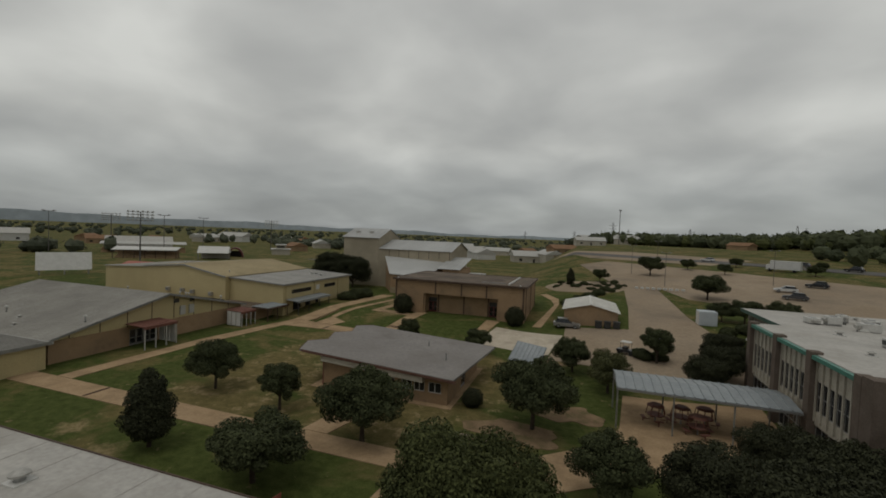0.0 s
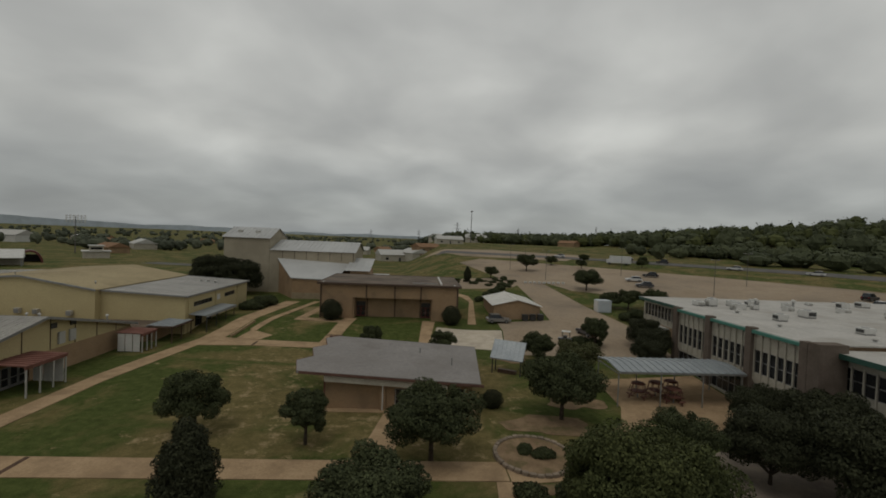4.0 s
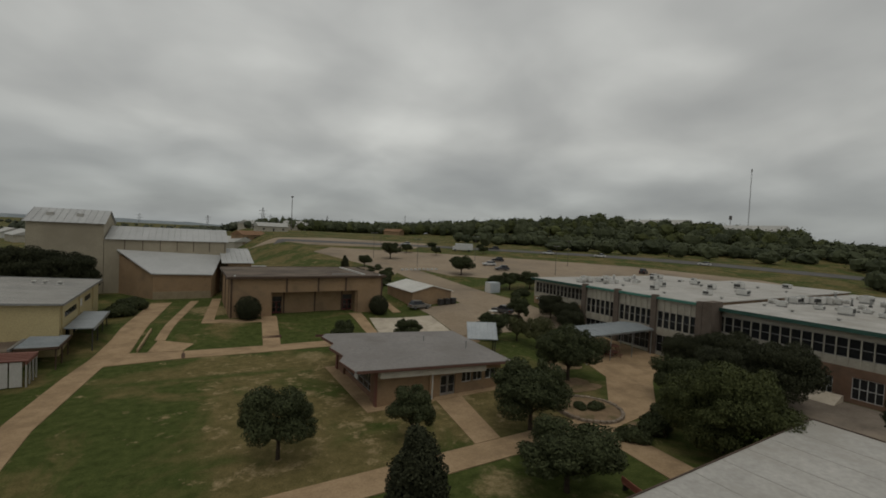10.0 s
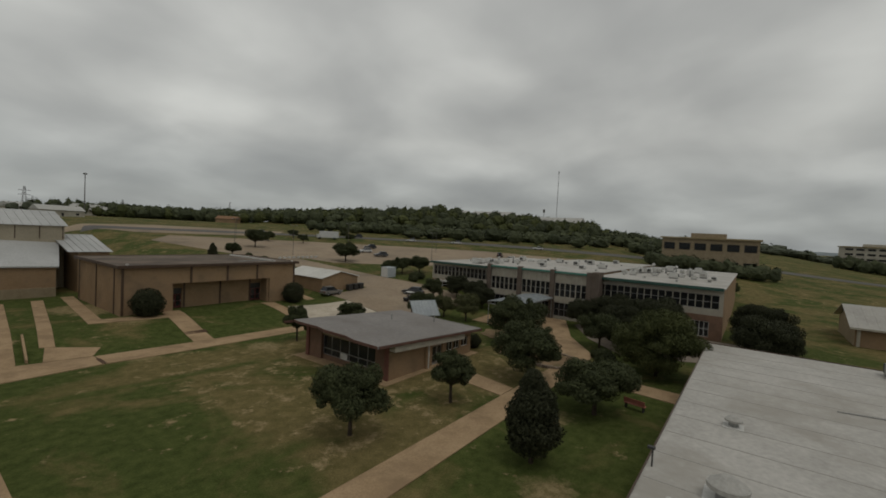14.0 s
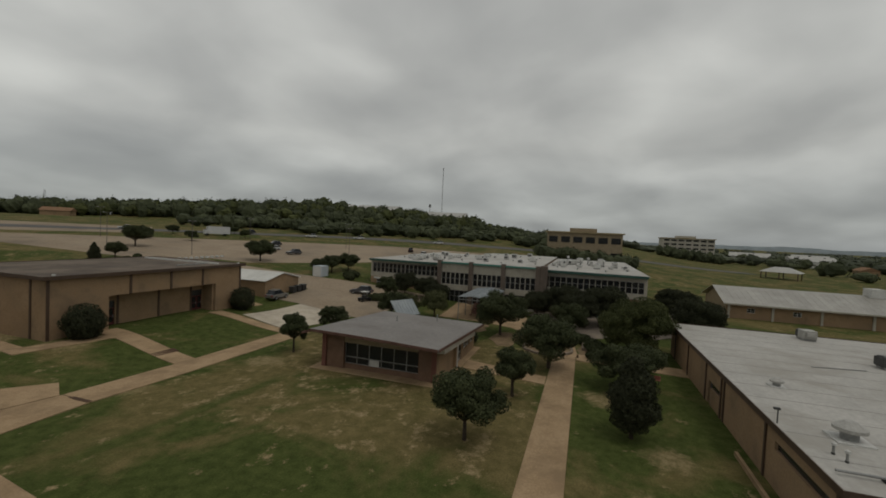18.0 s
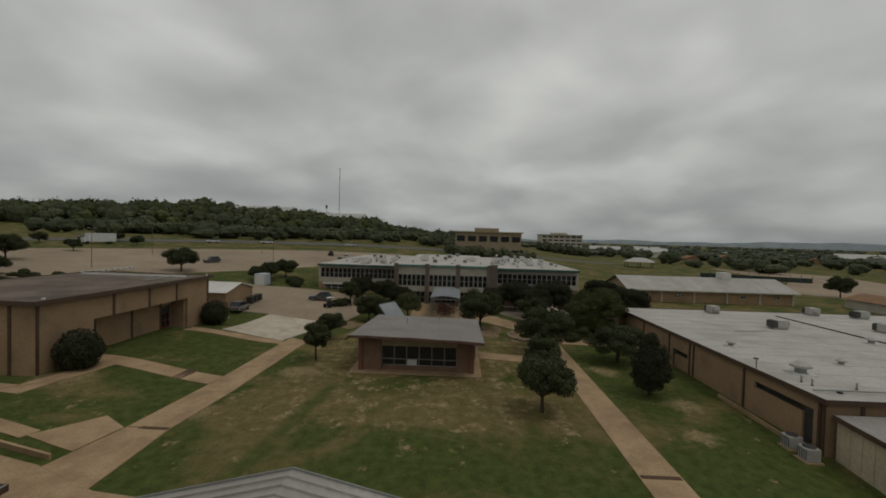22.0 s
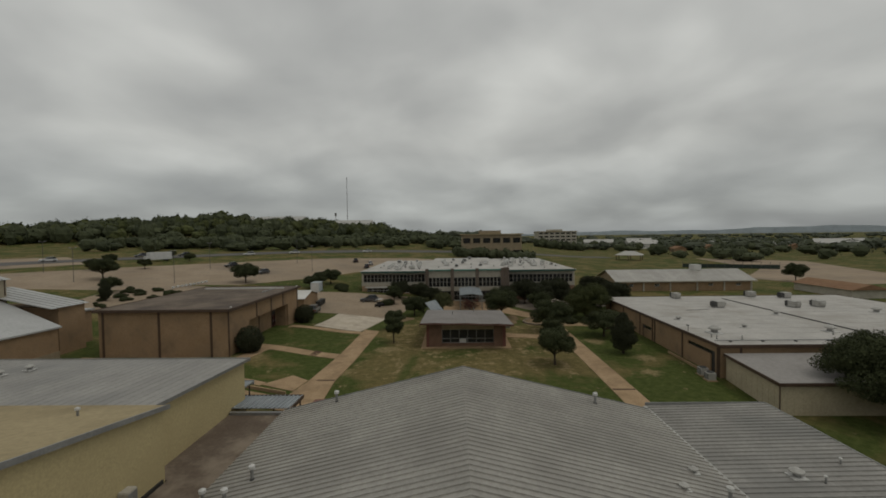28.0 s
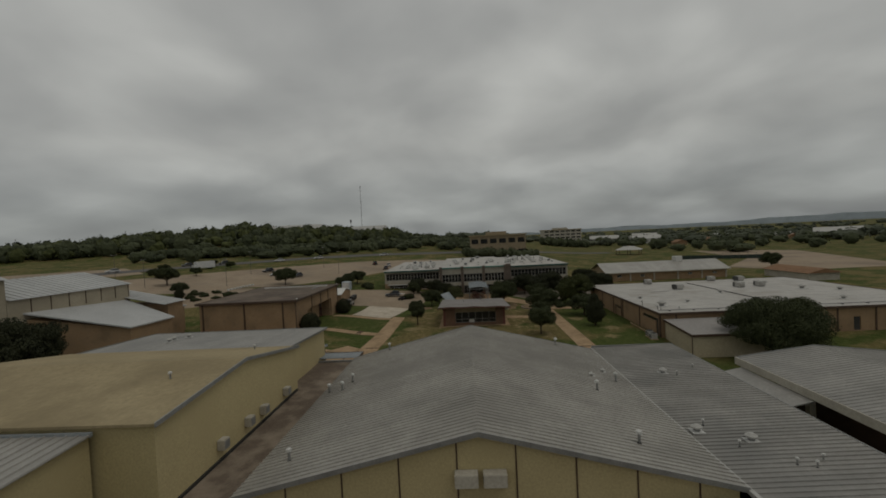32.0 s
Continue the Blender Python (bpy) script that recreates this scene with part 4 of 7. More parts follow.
# ---- roof machinery ----
def rooftop_unit(name="rooftop_unit"):
    e = new(name)
    part("curb", cube(-1.0, 1.0, -0.75, 0.75, -0.1, 0.25), M_STEEL, e)
    part("casing", cube(-1.1, 0.5, -0.8, 0.8, 0.25, 1.35, 0.03), M_UNIT, e)
    part("condenser", cube(0.503, 1.2, -0.8, 0.8, 0.25, 1.2, 0.03), M_DARKM, e, "dark finned condenser end")
    for k in range(5):
        part("louvre", cube(-1.0 + 0.26 * k, -0.8 + 0.26 * k, -0.84, -0.803, 0.45, 1.15), M_STEEL, e)
    for k in (-0.4, 0.4):
        bm = bmesh.new()
        tube(bm, (0.85, k, 1.2), (0.85, k, 1.32), 0.3, 0.27, 14)
        part("fan_cowl", bm, M_DARKM, e)
    part("hood", cube(-1.5, -1.103, -0.5, 0.5, 0.6, 1.1, 0.04), M_UNIT, e)
    return tagged(e, "boxy pale grey rooftop air-conditioning unit", "air conditioner", "rooftop units")


def hood_vent(name="roof_vent"):
    e = new(name)
    part("flashing", cube(-0.55, 0.55, -0.55, 0.55, -0.02, 0.05, 0.01), M_WHITE, e)
    bm = bmesh.new()
    tube(bm, (0, 0, 0.05), (0, 0, 0.42), 0.27, 0.27, 14)
    part("flue_pipe", bm, M_STEEL, e)
    bm = bmesh.new()
    tube(bm, (0, 0, 0.36), (0, 0, 0.48), 0.5, 0.5, 16)
    tube(bm, (0, 0, 0.483), (0, 0, 0.68), 0.46, 0.18, 16)
    part("cap", bm, M_UNIT, e)
    return tagged(e, "round capped metal roof vent", "roof vent", "roof vents")


def pipe_vent(name="vent_pipe"):
    e = new(name)
    bm = bmesh.new()
    tube(bm, (0, 0, -0.3), (0, 0, 0.72), 0.1, 0.1, 10)
    part("pipe", bm, M_STEEL, e)
    bm = bmesh.new()
    tube(bm, (0, 0, 0.72), (0, 0, 0.9), 0.2, 0.2, 12)
    tube(bm, (0, 0, 0.903), (0, 0, 0.98), 0.17, 0.06, 12)
    part("cap", bm, M_WHITE, e)
    bm = bmesh.new()
    tube(bm, (0, 0, -0.3), (0, 0, 0.1), 0.22, 0.12, 10)
    part("boot", bm, M_DARKM, e)
    return tagged(e, "thin capped vent pipe on the metal roof", "vent pipe", "vent pipes")


def small_unit(name="rooftop_unit"):
    e = new(name)
    part("curb", cube(-0.7, 0.7, -0.6, 0.6, -0.1, 0.2), M_STEEL, e)
    part("casing", cube(-0.75, 0.75, -0.65, 0.65, 0.2, 1.05, 0.04), M_WHITE, e)
    part("louvre", cube(-0.785, -0.753, -0.5, 0.5, 0.35, 0.85), M_DARKM, e)
    part("hood", cube(0.753, 1.1, -0.4, 0.4, 0.45, 0.8, 0.04), M_UNIT, e)
    bm = bmesh.new()
    tube(bm, (0, 0, 1.05), (0, 0, 1.14), 0.42, 0.38, 14)
    part("fan_cowl", bm, M_STEEL, e)
    return tagged(e, "small white rooftop air-conditioning unit", "air conditioner", "small rooftop units")


UNIT, VENT, PIPE, SMALL_UNIT = rooftop_unit(), hood_vent(), pipe_vent(), small_unit()
used = set()


def put(ob, x, y, z, turn=0.0, s=1.0, tall=1.0):
    m = Matrix.LocRotScale((x, y, z), Euler((0, 0, radians(turn))), (s, s, s * tall))
    if ob.name not in used:
        used.add(ob.name)
        ob.matrix_basis = m
        return ob
    e = copy_thing(ob, Matrix.Identity(4))
    e.matrix_basis = m
    return e


# ---- south block ----
def south_block():
    e = new("classroom_block")
    x0, x1, y0, y1, z0, z1 = -45.0, -5.4, -31.0, 17.15, -0.6, 3.78
    slots = [(-42.9, -37.6, 2.3, 2.85), (-43.9, -42.9, 0.0, 2.85), (-26.6, -23.8, 1.5, 2.1), (-23.8, -23.2, -0.3, 2.1)]
    wall(e, "x", y1, -0.35, x0, x1, z0, z1, slots, M_BRICK)
    for a, b, c, d in slots:
        part("dark_glazing" if b - a > 1.2 else "narrow_door", cube(*along("x", y1 - 0.18, -0.05, a, b, c, d)), M_GLASS if b - a > 1.2 else M_DARK, e)
    w_holes = [(-8, -5, 0.0, 2.6), (-14.5, -13.4, 0.0, 2.2), (-24, -20, 0.0, 2.7)]
    wall(e, "y", x0, 0.35, y0 + 0.35, y1 - 0.35, z0, z1, w_holes, M_BRICK)
    for a, b, c, d in w_holes:
        part("door", cube(*along("y", x0 + 0.15, 0.06, a, b, c - 0.5, d)), M_DARK, e)
    wall(e, "y", x1, -0.35, y0 + 0.35, y1 - 0.35, z0, z1, [], M_BRICK)
    wall(e, "x", y0, 0.35, x0, x1, z0, z1, [], M_BRICK)
    for a in (-44.95, -44.6, -36.4, -28.0, -27.2, -22.5, -15.2, -8.4):
        part("downspout", cube(a, a + 0.24, y1 + 0.003, y1 + 0.1, z0, z1), M_BROWN, e, "brown steel downspout")
    for a in (14.6, -2, -11, -17, -26):
        part("downspout", cube(x0 - 0.1, x0 - 0.003, a, a + 0.24, z0, z1), M_BROWN, e)
    roof = part("roof", cube(x0 - 0.3, x1 + 0.3, y0 - 0.3, y1 + 0.3, z1, z1 + 0.22), M_ROOF, e, "wide white membrane roof with faint seams")
    bm = bmesh.new()
    for lim in ((x0 - 0.36, x1 + 0.36, y1 + 0.303, y1 + 0.36), (x0 - 0.36, x1 + 0.36, y0 - 0.36, y0 - 0.303), (x0 - 0.36, x0 - 0.303, y0 - 0.3, y1 + 0.3), (x1 + 0.303, x1 + 0.36, y0 - 0.3, y1 + 0.3)):
        box(bm, *lim, z1 - 0.1, z1 + 0.3)
    part("roof_edging", bm, M_BROWN, e)
    for k in range(1, 13):
        bm = cube(x0 + 3 * k, x0 + 3 * k + 0.1, y0 - 0.2, y1 + 0.2, z1 + 0.22, z1 + 0.232)
        part("membrane_seam", bm, M_SEAM, roof)
    bm = bmesh.new()
    box(bm, -40.5, -9.0, -5.24, -5.1, z1 + 0.234, z1 + 0.36)
    part("roof_divider", bm, M_DARKM, roof, "low dark expansion curb")
    bm = bmesh.new()
    tube(bm, (-43.6, 17.0, z1 + 0.42), (-43.6, -28, z1 + 0.42), 0.07)
    part("gas_pipe", bm, M_STEEL, roof)
    for k in range(11):
        part("pipe_block", cube(-43.78, -43.42, 15 - 4 * k, 15.2 - 4 * k, z1 + 0.235, z1 + 0.35), M_DARKM, roof)
    bm = bmesh.new()
    tube(bm, (-21.8, 8.9, z1 + 0.28), (-20.9, 4.5, z1 + 0.28), 0.04)
    part("conduit", bm, M_STEEL, roof)
    bm = bmesh.new()
    tube(bm, (-37.8, 17.2, z1), (-37.8, 17.2, z1 + 1.05), 0.04)
    box(bm, -37.9, -37.7, 17.1, 17.42, z1 + 1.05, z1 + 1.16)
    part("security_lamp", bm, M_DARKM, e)
    tagged(e, "long low tan brick classroom block with a white flat roof", "school block")
    zr = z1 + 0.23
    for x, y, t in ((-18.9, 1.7, 90), (-6.4, -12.5, 0), (-19.3, -11.4, 8), (-7.5, 3.5, 0), (-8.5, -18, 90), (-19, -16, 0)):
        put(UNIT, x, y, zr, t, 0.85)
    for x, y, s in ((-29.6, 14.3, 0.75), (-38.8, 14.2, 1.25), (-26.1, -3.4, 0.9), (-38.6, -1.4, 1.1), (-15.5, -19.5, 0.9), (-25.1, -20.5, 1.1), (-28.5, -25.2, 0.9), (-41.2, -2.4, 0.7), (-38.5, -17.4, 0.9), (-35.5, 8.0, 0.7)):
        put(VENT, x, y, zr, 0, s * 1.25)
    for x, y in ((-42.0, 15.8), (-41.2, 16.0), (-42.6, 13.0), (-40.2, -0.4)):
        put(PIPE, x, y, zr + 0.02, 0, 0.62)


south_block()


def annex():
    e = new("metal_annex")
    x0, x1, y0, y1, z0 = -54.1, -45.37, 3.0, 16.7, -1.6
    for lims in ((x0, x1, y1 - 0.25, y1), (x0, x1, y0, y0 + 0.25), (x0, x0 + 0.25, y0 + 0.25, y1 - 0.25)):
        bm = bmesh.new()
        box(bm, *lims, z0, 2.2)
        for v in bm.verts:
            if v.co.z > 0:
                v.co.z = 2.3 + 0.06 * (v.co.x - x0)
        part("wall", bm, M_PANEL, e)
    bm = bmesh.new()
    prism(bm, [(x0 - 0.3, y0 - 0.3), (x1 - 0.003, y0 - 0.3), (x1 - 0.003, y1 + 0.3), (x0 - 0.3, y1 + 0.3)], lambda x, y: 2.32 + 0.06 * (x - x0), lambda x, y: 2.52 + 0.06 * (x - x0))
    part("roof", bm, M_ANNROOF, e, "low sloped dull grey roof")
    bm = bmesh.new()
    extrude_y(bm, [(x0 - 0.36, 2.2), (x0 - 0.303, 2.2), (x0 - 0.303, 2.56), (x0 - 0.36, 2.56)], y0 - 0.3, y1 + 0.3)
    box(bm, x0 - 0.36, x0 - 0.26, y1 + 0.303, y1 + 0.4, z0, 2.55)
    part("gutter", bm, M_BROWN, e)
    bm = bmesh.new()
    prism(bm, [(x0 - 0.3, y1 + 0.303), (x1 - 0.01, y1 + 0.303), (x1 - 0.01, y1 + 0.36), (x0 - 0.3, y1 + 0.36)], lambda x, y: 2.2 + 0.06 * (x - x0), lambda x, y: 2.56 + 0.06 * (x - x0))
    part("eaves_trim", bm, M_BROWN, e)
    for k in range(1, 11):
        part("wall_rib", cube(x0 + 0.85 * k, x0 + 0.85 * k + 0.06, y1 + 0.003, y1 + 0.035, z0, 2.2 + 0.051 * k), M_PANEL, e)
    for k in range(1, 15):
        part("wall_rib", cube(x0 - 0.035, x0 - 0.003, y0 + 0.88 * k, y0 + 0.88 * k + 0.06, z0, 2.2), M_PANEL, e)
    tagged(e, "beige ribbed metal annex with brown trim", "annex")


annex()


def condenser_unit(x, y):
    e = new("condenser_unit")
    z = ground_z(x, y)
    part("plinth", cube(-0.6, 0.6, -0.6, 0.6, -0.2, 0.08), M_CONC, e)
    part("coil_case", cube(-0.48, 0.48, -0.48, 0.48, 0.08, 0.98, 0.05), M_UNIT, e)
    bm = bmesh.new()
    tube(bm, (0, 0, 0.98), (0, 0, 1.06), 0.4, 0.38, 16)
    part("fan_guard", bm, M_DARKM, e)
    for k in range(5):
        part("fin", cube(-0.4 + 0.18 * k, -0.34 + 0.18 * k, 0.483, 0.5, 0.2, 0.9), M_DARKM, e)
    e.location = (x, y, z)
    return tagged(e, "pale square condenser unit on a concrete plinth", "air conditioner", "ground condensers")


condenser_unit(-44.0, 18.7)
condenser_unit(-45.7, 18.8)


# ---- main building ----
def main_building():
    e = new("main_building")

    def block(x0, x1, y0, y1, top):
        wall(e, "x", y0, 0.3, x0 + 0.3, x1, -1, top, [], M_BRICK)
        wall(e, "x", y1, -0.3, x0 + 0.3, x1, -1, top, [], M_BRICK)
        wall(e, "y", x1, -0.3, y0 + 0.3, y1 - 0.3, -1, top, [], M_BRICK)

    # centre: three glazed bays between four brick piers
    cx, top = 15.7, 8.6
    block(cx, 70, 36.9, 56.9, top)
    piers = [36.9, 43.6, 50.2, 56.9]
    for p in piers:
        part("pier", cube(cx - 0.55, cx + 0.3, p - 0.42, p + 0.42, -1, top + 0.35), M_GREYBRICK, e, "grey-brown brick pier")
    for a, b in zip(piers, piers[1:]):
        a, b = a + 0.423, b - 0.423
        up = (a, b, 4.1, 6.6)
        low = (a, b, 0.5, 3.0)
        for za, zb in ((-1, 0.5), (3.0, 4.1), (6.6, top)):
            part("bay_panel", cube(cx, cx + 0.3, a, b, za, zb), M_CREAM, e, "cream bay panel")
        window(e, "y", cx, 0.3, *up, 6, 2, M_ALU, 0.07)
        window(e, "y", cx, 0.3, *low, 6, 2, M_ALU, 0.07)
        for k in range(7):
            c = a + (b - a) * k / 6
            part("mullion_fin", cube(cx - 0.14, cx - 0.003, max(a, c - 0.06), min(b, c + 0.06), 3.3, top - 0.35), M_CREAM, e)
        part("fascia", cube(cx - 0.5, cx - 0.145, a, b, top - 0.22, top + 0.1), M_TEAL, e, "teal metal fascia")
    roof = part("roof", cube(cx - 0.1, 70.3, 36.6, 57.2, top, top + 0.15), M_ROOF, e, "white membrane roof")
    part("chimney_block", cube(cx - 0.55, cx + 2.2, 35.2, 36.43, -1, top + 0.45), M_GREYBRICK, e, "square grey-brown brick block")
    # wings with a ribbon of windows under a dark eave
    for name, x0, y0, y1, nwin, t in (("north", 21.0, 57.35, 75.6, 17, 7.85), ("south", 18.0, 17.3, 36.45, 17, 8.15)):
        block(x0, 70, y0, y1, t)
        up = (y0 + 0.5, y1 - 0.5, 4.9, 7.1)
        holes = [up]
        if name == "south":
            holes += [(19.0, 21.6, 0.5, 2.9), (23.2, 25.2, 0.1, 2.5)]
        else:
            holes += [(68.1, 74.1, 1.9, 3.3), (59.6, 63.6, 1.9, 3.3)]
        wall(e, "y", x0, 0.3, y0, y1, -1, 3.9, holes[1:], M_RED if name == "south" else M_BRICK, "lower_wall", "red-brown brick lower storey")
        wall(e, "y", x0, 0.3, y0, y1, 3.9, t, holes[:1], M_CREAM, "upper_wall", "cream panelled upper storey")
        window(e, "y", x0, 0.3, *up, nwin, 2, M_ALU, 0.08)
        for k in range(nwin + 1):
            c = up[0] + (up[1] - up[0]) * k / nwin
            part("mullion_fin", cube(x0 - 0.12, x0 - 0.003, c - 0.06, c + 0.06, 4.2, 7.25), M_CREAM, e)
        for h in holes[1:]:
            window(e, "y", x0, 0.3, *h, 4, 2, M_WHITE, 0.07)
        part("roof", cube(x0 - 1.0, 70.3, y0 - 0.25 if name == "south" else y0, y1 if name == "south" else y1 + 0.3, t, t + 0.14), M_ROOF, e, "white membrane wing roof")
        part("fascia", cube(x0 - 1.06, x0 - 1.003, y0, y1, t - 0.28, t + 0.2), M_DKGREEN, e, "dark green metal eaves fascia")
        part("soffit", cube(x0 - 1.0, x0 - 0.003, y0, y1, t - 0.12, t - 0.003), M_BOARD, e)
    part("white_band", cube(20.55, 20.997, 67.6, 74.6, 3.4, 3.75), M_WHITE, e, "white canopy band")
    bm = bmesh.new()
    box(bm, 70.003, 71, 38, 54, -1, 6)
    part("rear_lobby", bm, M_BRICK, e)
    tagged(e, "two-storey school building with ribbon windows and teal fascia", "school building")
    z = 8.76
    rr = random.Random(21)
    for x, y, t in ((23.6, 49, 0), (30, 52, 90), (38, 47, 0), (46.5, 46.3, 0), (43.4, 53, 90), (55, 50, 0), (61, 44, 0), (34, 40, 90), (27, 42, 0)):
        put(SMALL_UNIT, x, y, z, t, rr.uniform(0.75, 1.15), rr.uniform(0.8, 1.1))
    for x, y in ((22.5, 64.3), (24.5, 64.1), (29.8, 61.5), (31.6, 64.9), (37.4, 64.2), (43, 60), (48, 64.9), (55, 68), (60, 62), (27, 67.5), (33, 59), (35, 68), (40, 66.5), (46, 69), (28.5, 64.6), (51, 60), (26.2, 60.4)):
        put(SMALL_UNIT, x + 2.2, y + 1.6, 8.0, 90 * rr.randint(0, 3), rr.uniform(0.6, 1.25), rr.uniform(0.7, 1.3))
    for x, y in ((32.4, 34.8), (36.3, 33.6), (37.6, 33.0), (39, 32.4), (40.4, 31.8), (41.8, 31.2), (32.7, 29.2), (43.5, 30.7), (47.7, 30.5), (41.4, 27.0), (32.9, 22.6), (52, 29.3), (60, 32), (36, 25), (38.2, 21.5), (45, 24.5), (29.6, 32.6), (49.5, 26.5), (55.5, 24), (34.8, 19.5), (30.2, 25.6)):
        put(SMALL_UNIT, x, y + 0.3, 8.3, 90 * rr.randint(0, 3), rr.uniform(0.6, 1.1), rr.uniform(0.75, 1.25))
    for x, y, zz in ((27, 34, 8.3), (35, 26, 8.3), (28, 20, 8.3), (27, 60, 8.0), (50, 40, z), (58, 53, z), (20, 45, z), (40, 20, 8.3), (22, 54, z), (33, 44.5, z), (41, 50.5, z), (52, 45.5, z), (24, 38.4, z), (39, 41.3, z), (32, 72, 8.0), (40, 72.5, 8.0), (24.6, 29.8, 8.3), (22.6, 24.4, 8.3)):
        put(VENT, x, y, zz, 0, rr.uniform(0.55, 1.0))
    for x, y in ((34.4, 33.9), (44.8, 29.4), (39.2, 24.2), (33.4, 64.7), (28.6, 67.2), (38.6, 63.4), (48.6, 32.6), (46.2, 27.6)):
        put(PIPE, x, y, 8.15 if y > 50 else 8.4, 0, rr.uniform(1.0, 1.9))


main_building()


def entrance_canopy():
    e = new("entrance_canopy")
    x0, x1, y0, y1 = 0.6, 14.9, 43.1, 48.4
    mid = (y0 + y1) / 2
    panels_y(e, M_BLUEMETAL, x0, x1, 0.8, mid, 4.25, y0, 3.85)
    panels_y(e, M_BLUEMETAL, x0, x1, 0.8, mid, 4.25, y1, 3.95)
    bm = bmesh.new()
    for y, z in ((y0, 3.62), (y1, 3.72), (mid, 4.0)):
        box(bm, x0, x1, y - 0.06, y + 0.06, z, z + 0.17)
    for x in (x0 + 0.1, 5.4, 10.1, x1 - 0.1):
        box(bm, x - 0.05, x + 0.05, y0 + 0.07, y1 - 0.07, 3.5, 3.61)
    part("beam", bm, M_STEEL, e)
    for x in (x0 + 0.1, 5.4, 10.1, 14.5):
        for y in (y0 + 0.1, y1 - 0.1):
            bm = bmesh.new()
            tube(bm, (x, y, -0.3), (x, y, 3.6), 0.07)
            part("post", bm, M_STEEL, e)
    tagged(e, "long grey-blue metal canopy on thin steel posts", "canopy")


entrance_canopy()


def picnic_set(x, y, turn):
    e = new("picnic_table")
    bm = bmesh.new()
    tube(bm, (0, 0, 0.7), (0, 0, 0.78), 0.75, 0.75, 16)
    part("tabletop", bm, M_REDPAINT, e)
    bm = bmesh.new()
    tube(bm, (0, 0, 0), (0, 0, 0.7), 0.08, 0.06)
    part("pedestal", bm, M_STEEL, e)
    for k in range(4):
        a = k * math.pi / 2
        bm = bmesh.new()
        box(bm, -0.4, 0.4, -0.16, 0.16, 0.42, 0.48)
        box(bm, -0.03, 0.03, -0.6, -0.1, 0.2, 0.26)
        box(bm, -0.04, 0.04, -0.04, 0.04, 0.0, 0.42)
        ob = part("seat", bm, M_REDPAINT, e)
        ob.matrix_basis = Matrix.Rotation(a, 4, "Z") @ Matrix.Translation((0, 1.1, 0))
    for i in range(8):
        a = i * math.pi / 4
        bm = bmesh.new()
        tube(bm, (0.9 * math.cos(a), 0.9 * math.sin(a), 0.8), (0.72 * math.cos(a), 0.72 * math.sin(a), 1.6), 0.04, 0.03, 6)
        part("spoke", bm, M_REDPAINT, e)
    bm = bmesh.new()
    tube(bm, (0, 0, 1.58), (0, 0, 1.75), 0.8, 0.55, 12)
    part("top_hoop", bm, M_REDPAINT, e)
    e.matrix_basis = pose(x, y, 0.06, 0, 0, turn)
    return tagged(e, "round dark red metal picnic table with fixed seats", "picnic table", "tables under the canopy")


for p in ((4.4, 46.0, 10), (6.7, 46.4, 40), (8.8, 46.9, 75), (7.7, 44.5, 20)):
    picnic_set(*p)


# ---- shed, ramada, small service things ----
def shed():
    e = new("gable_shed")
    x0, x1, y0, y1, z0, z1, zr = -5.8, 3.5, 82.5, 95.3, 0.6, 4.45, 5.65
    mid = (x0 + x1) / 2
    for y in (y0, y1 - 0.2):
        bm = bmesh.new()
        extrude_y(bm, [(x0, z0), (x1, z0), (x1, z1), (mid, zr - 0.15), (x0, z1)], y, y + 0.2)
        part("gable_wall", bm, M_BRICK, e)
    part("wall", cube(x0, x0 + 0.2, y0 + 0.2, y1 - 0.2, z0, z1), M_BRICK, e)
    part("wall", cube(x1 - 0.2, x1, y0 + 0.2, y1 - 0.2, z0, z1), M_BRICK, e)
    panels_x(e, M_WHITEMETAL, y0 - 0.3, y1 + 0.3, 0.6, mid, zr, x0 - 0.35, z1 - 0.02)
    panels_x(e, M_WHITEMETAL, y0 - 0.3, y1 + 0.3, 0.6, mid, zr, x1 + 0.35, z1 - 0.02)
    bm = bmesh.new()
    extrude_y(bm, [(mid - 0.2, zr), (mid, zr + 0.1), (mid + 0.2, zr), (mid, zr - 0.02)], y0 - 0.3, y1 + 0.3)
    part("ridge_cap", bm, M_WHITEMETAL, e)
    tagged(e, "small tan gabled shed with a bright white metal roof", "shed")


shed()
for k in range(3):
    e = new("dustbin")
    part("bin_body", cube(-0.55, 0.55, -0.5, 0.5, 0.1, 1.15, 0.05), M_DARK, e)
    part("lid", cube(-0.6, 0.6, -0.55, 0.55, 1.153, 1.25, 0.03), M_DARKM, e)
    x = 0.2 + 1.5 * k
    e.location = (x, 81.2, ground_z(x, 81.2) + 0.05)
    tagged(e, "dark metal dustbin beside the shed", "bin", "bins by the shed")


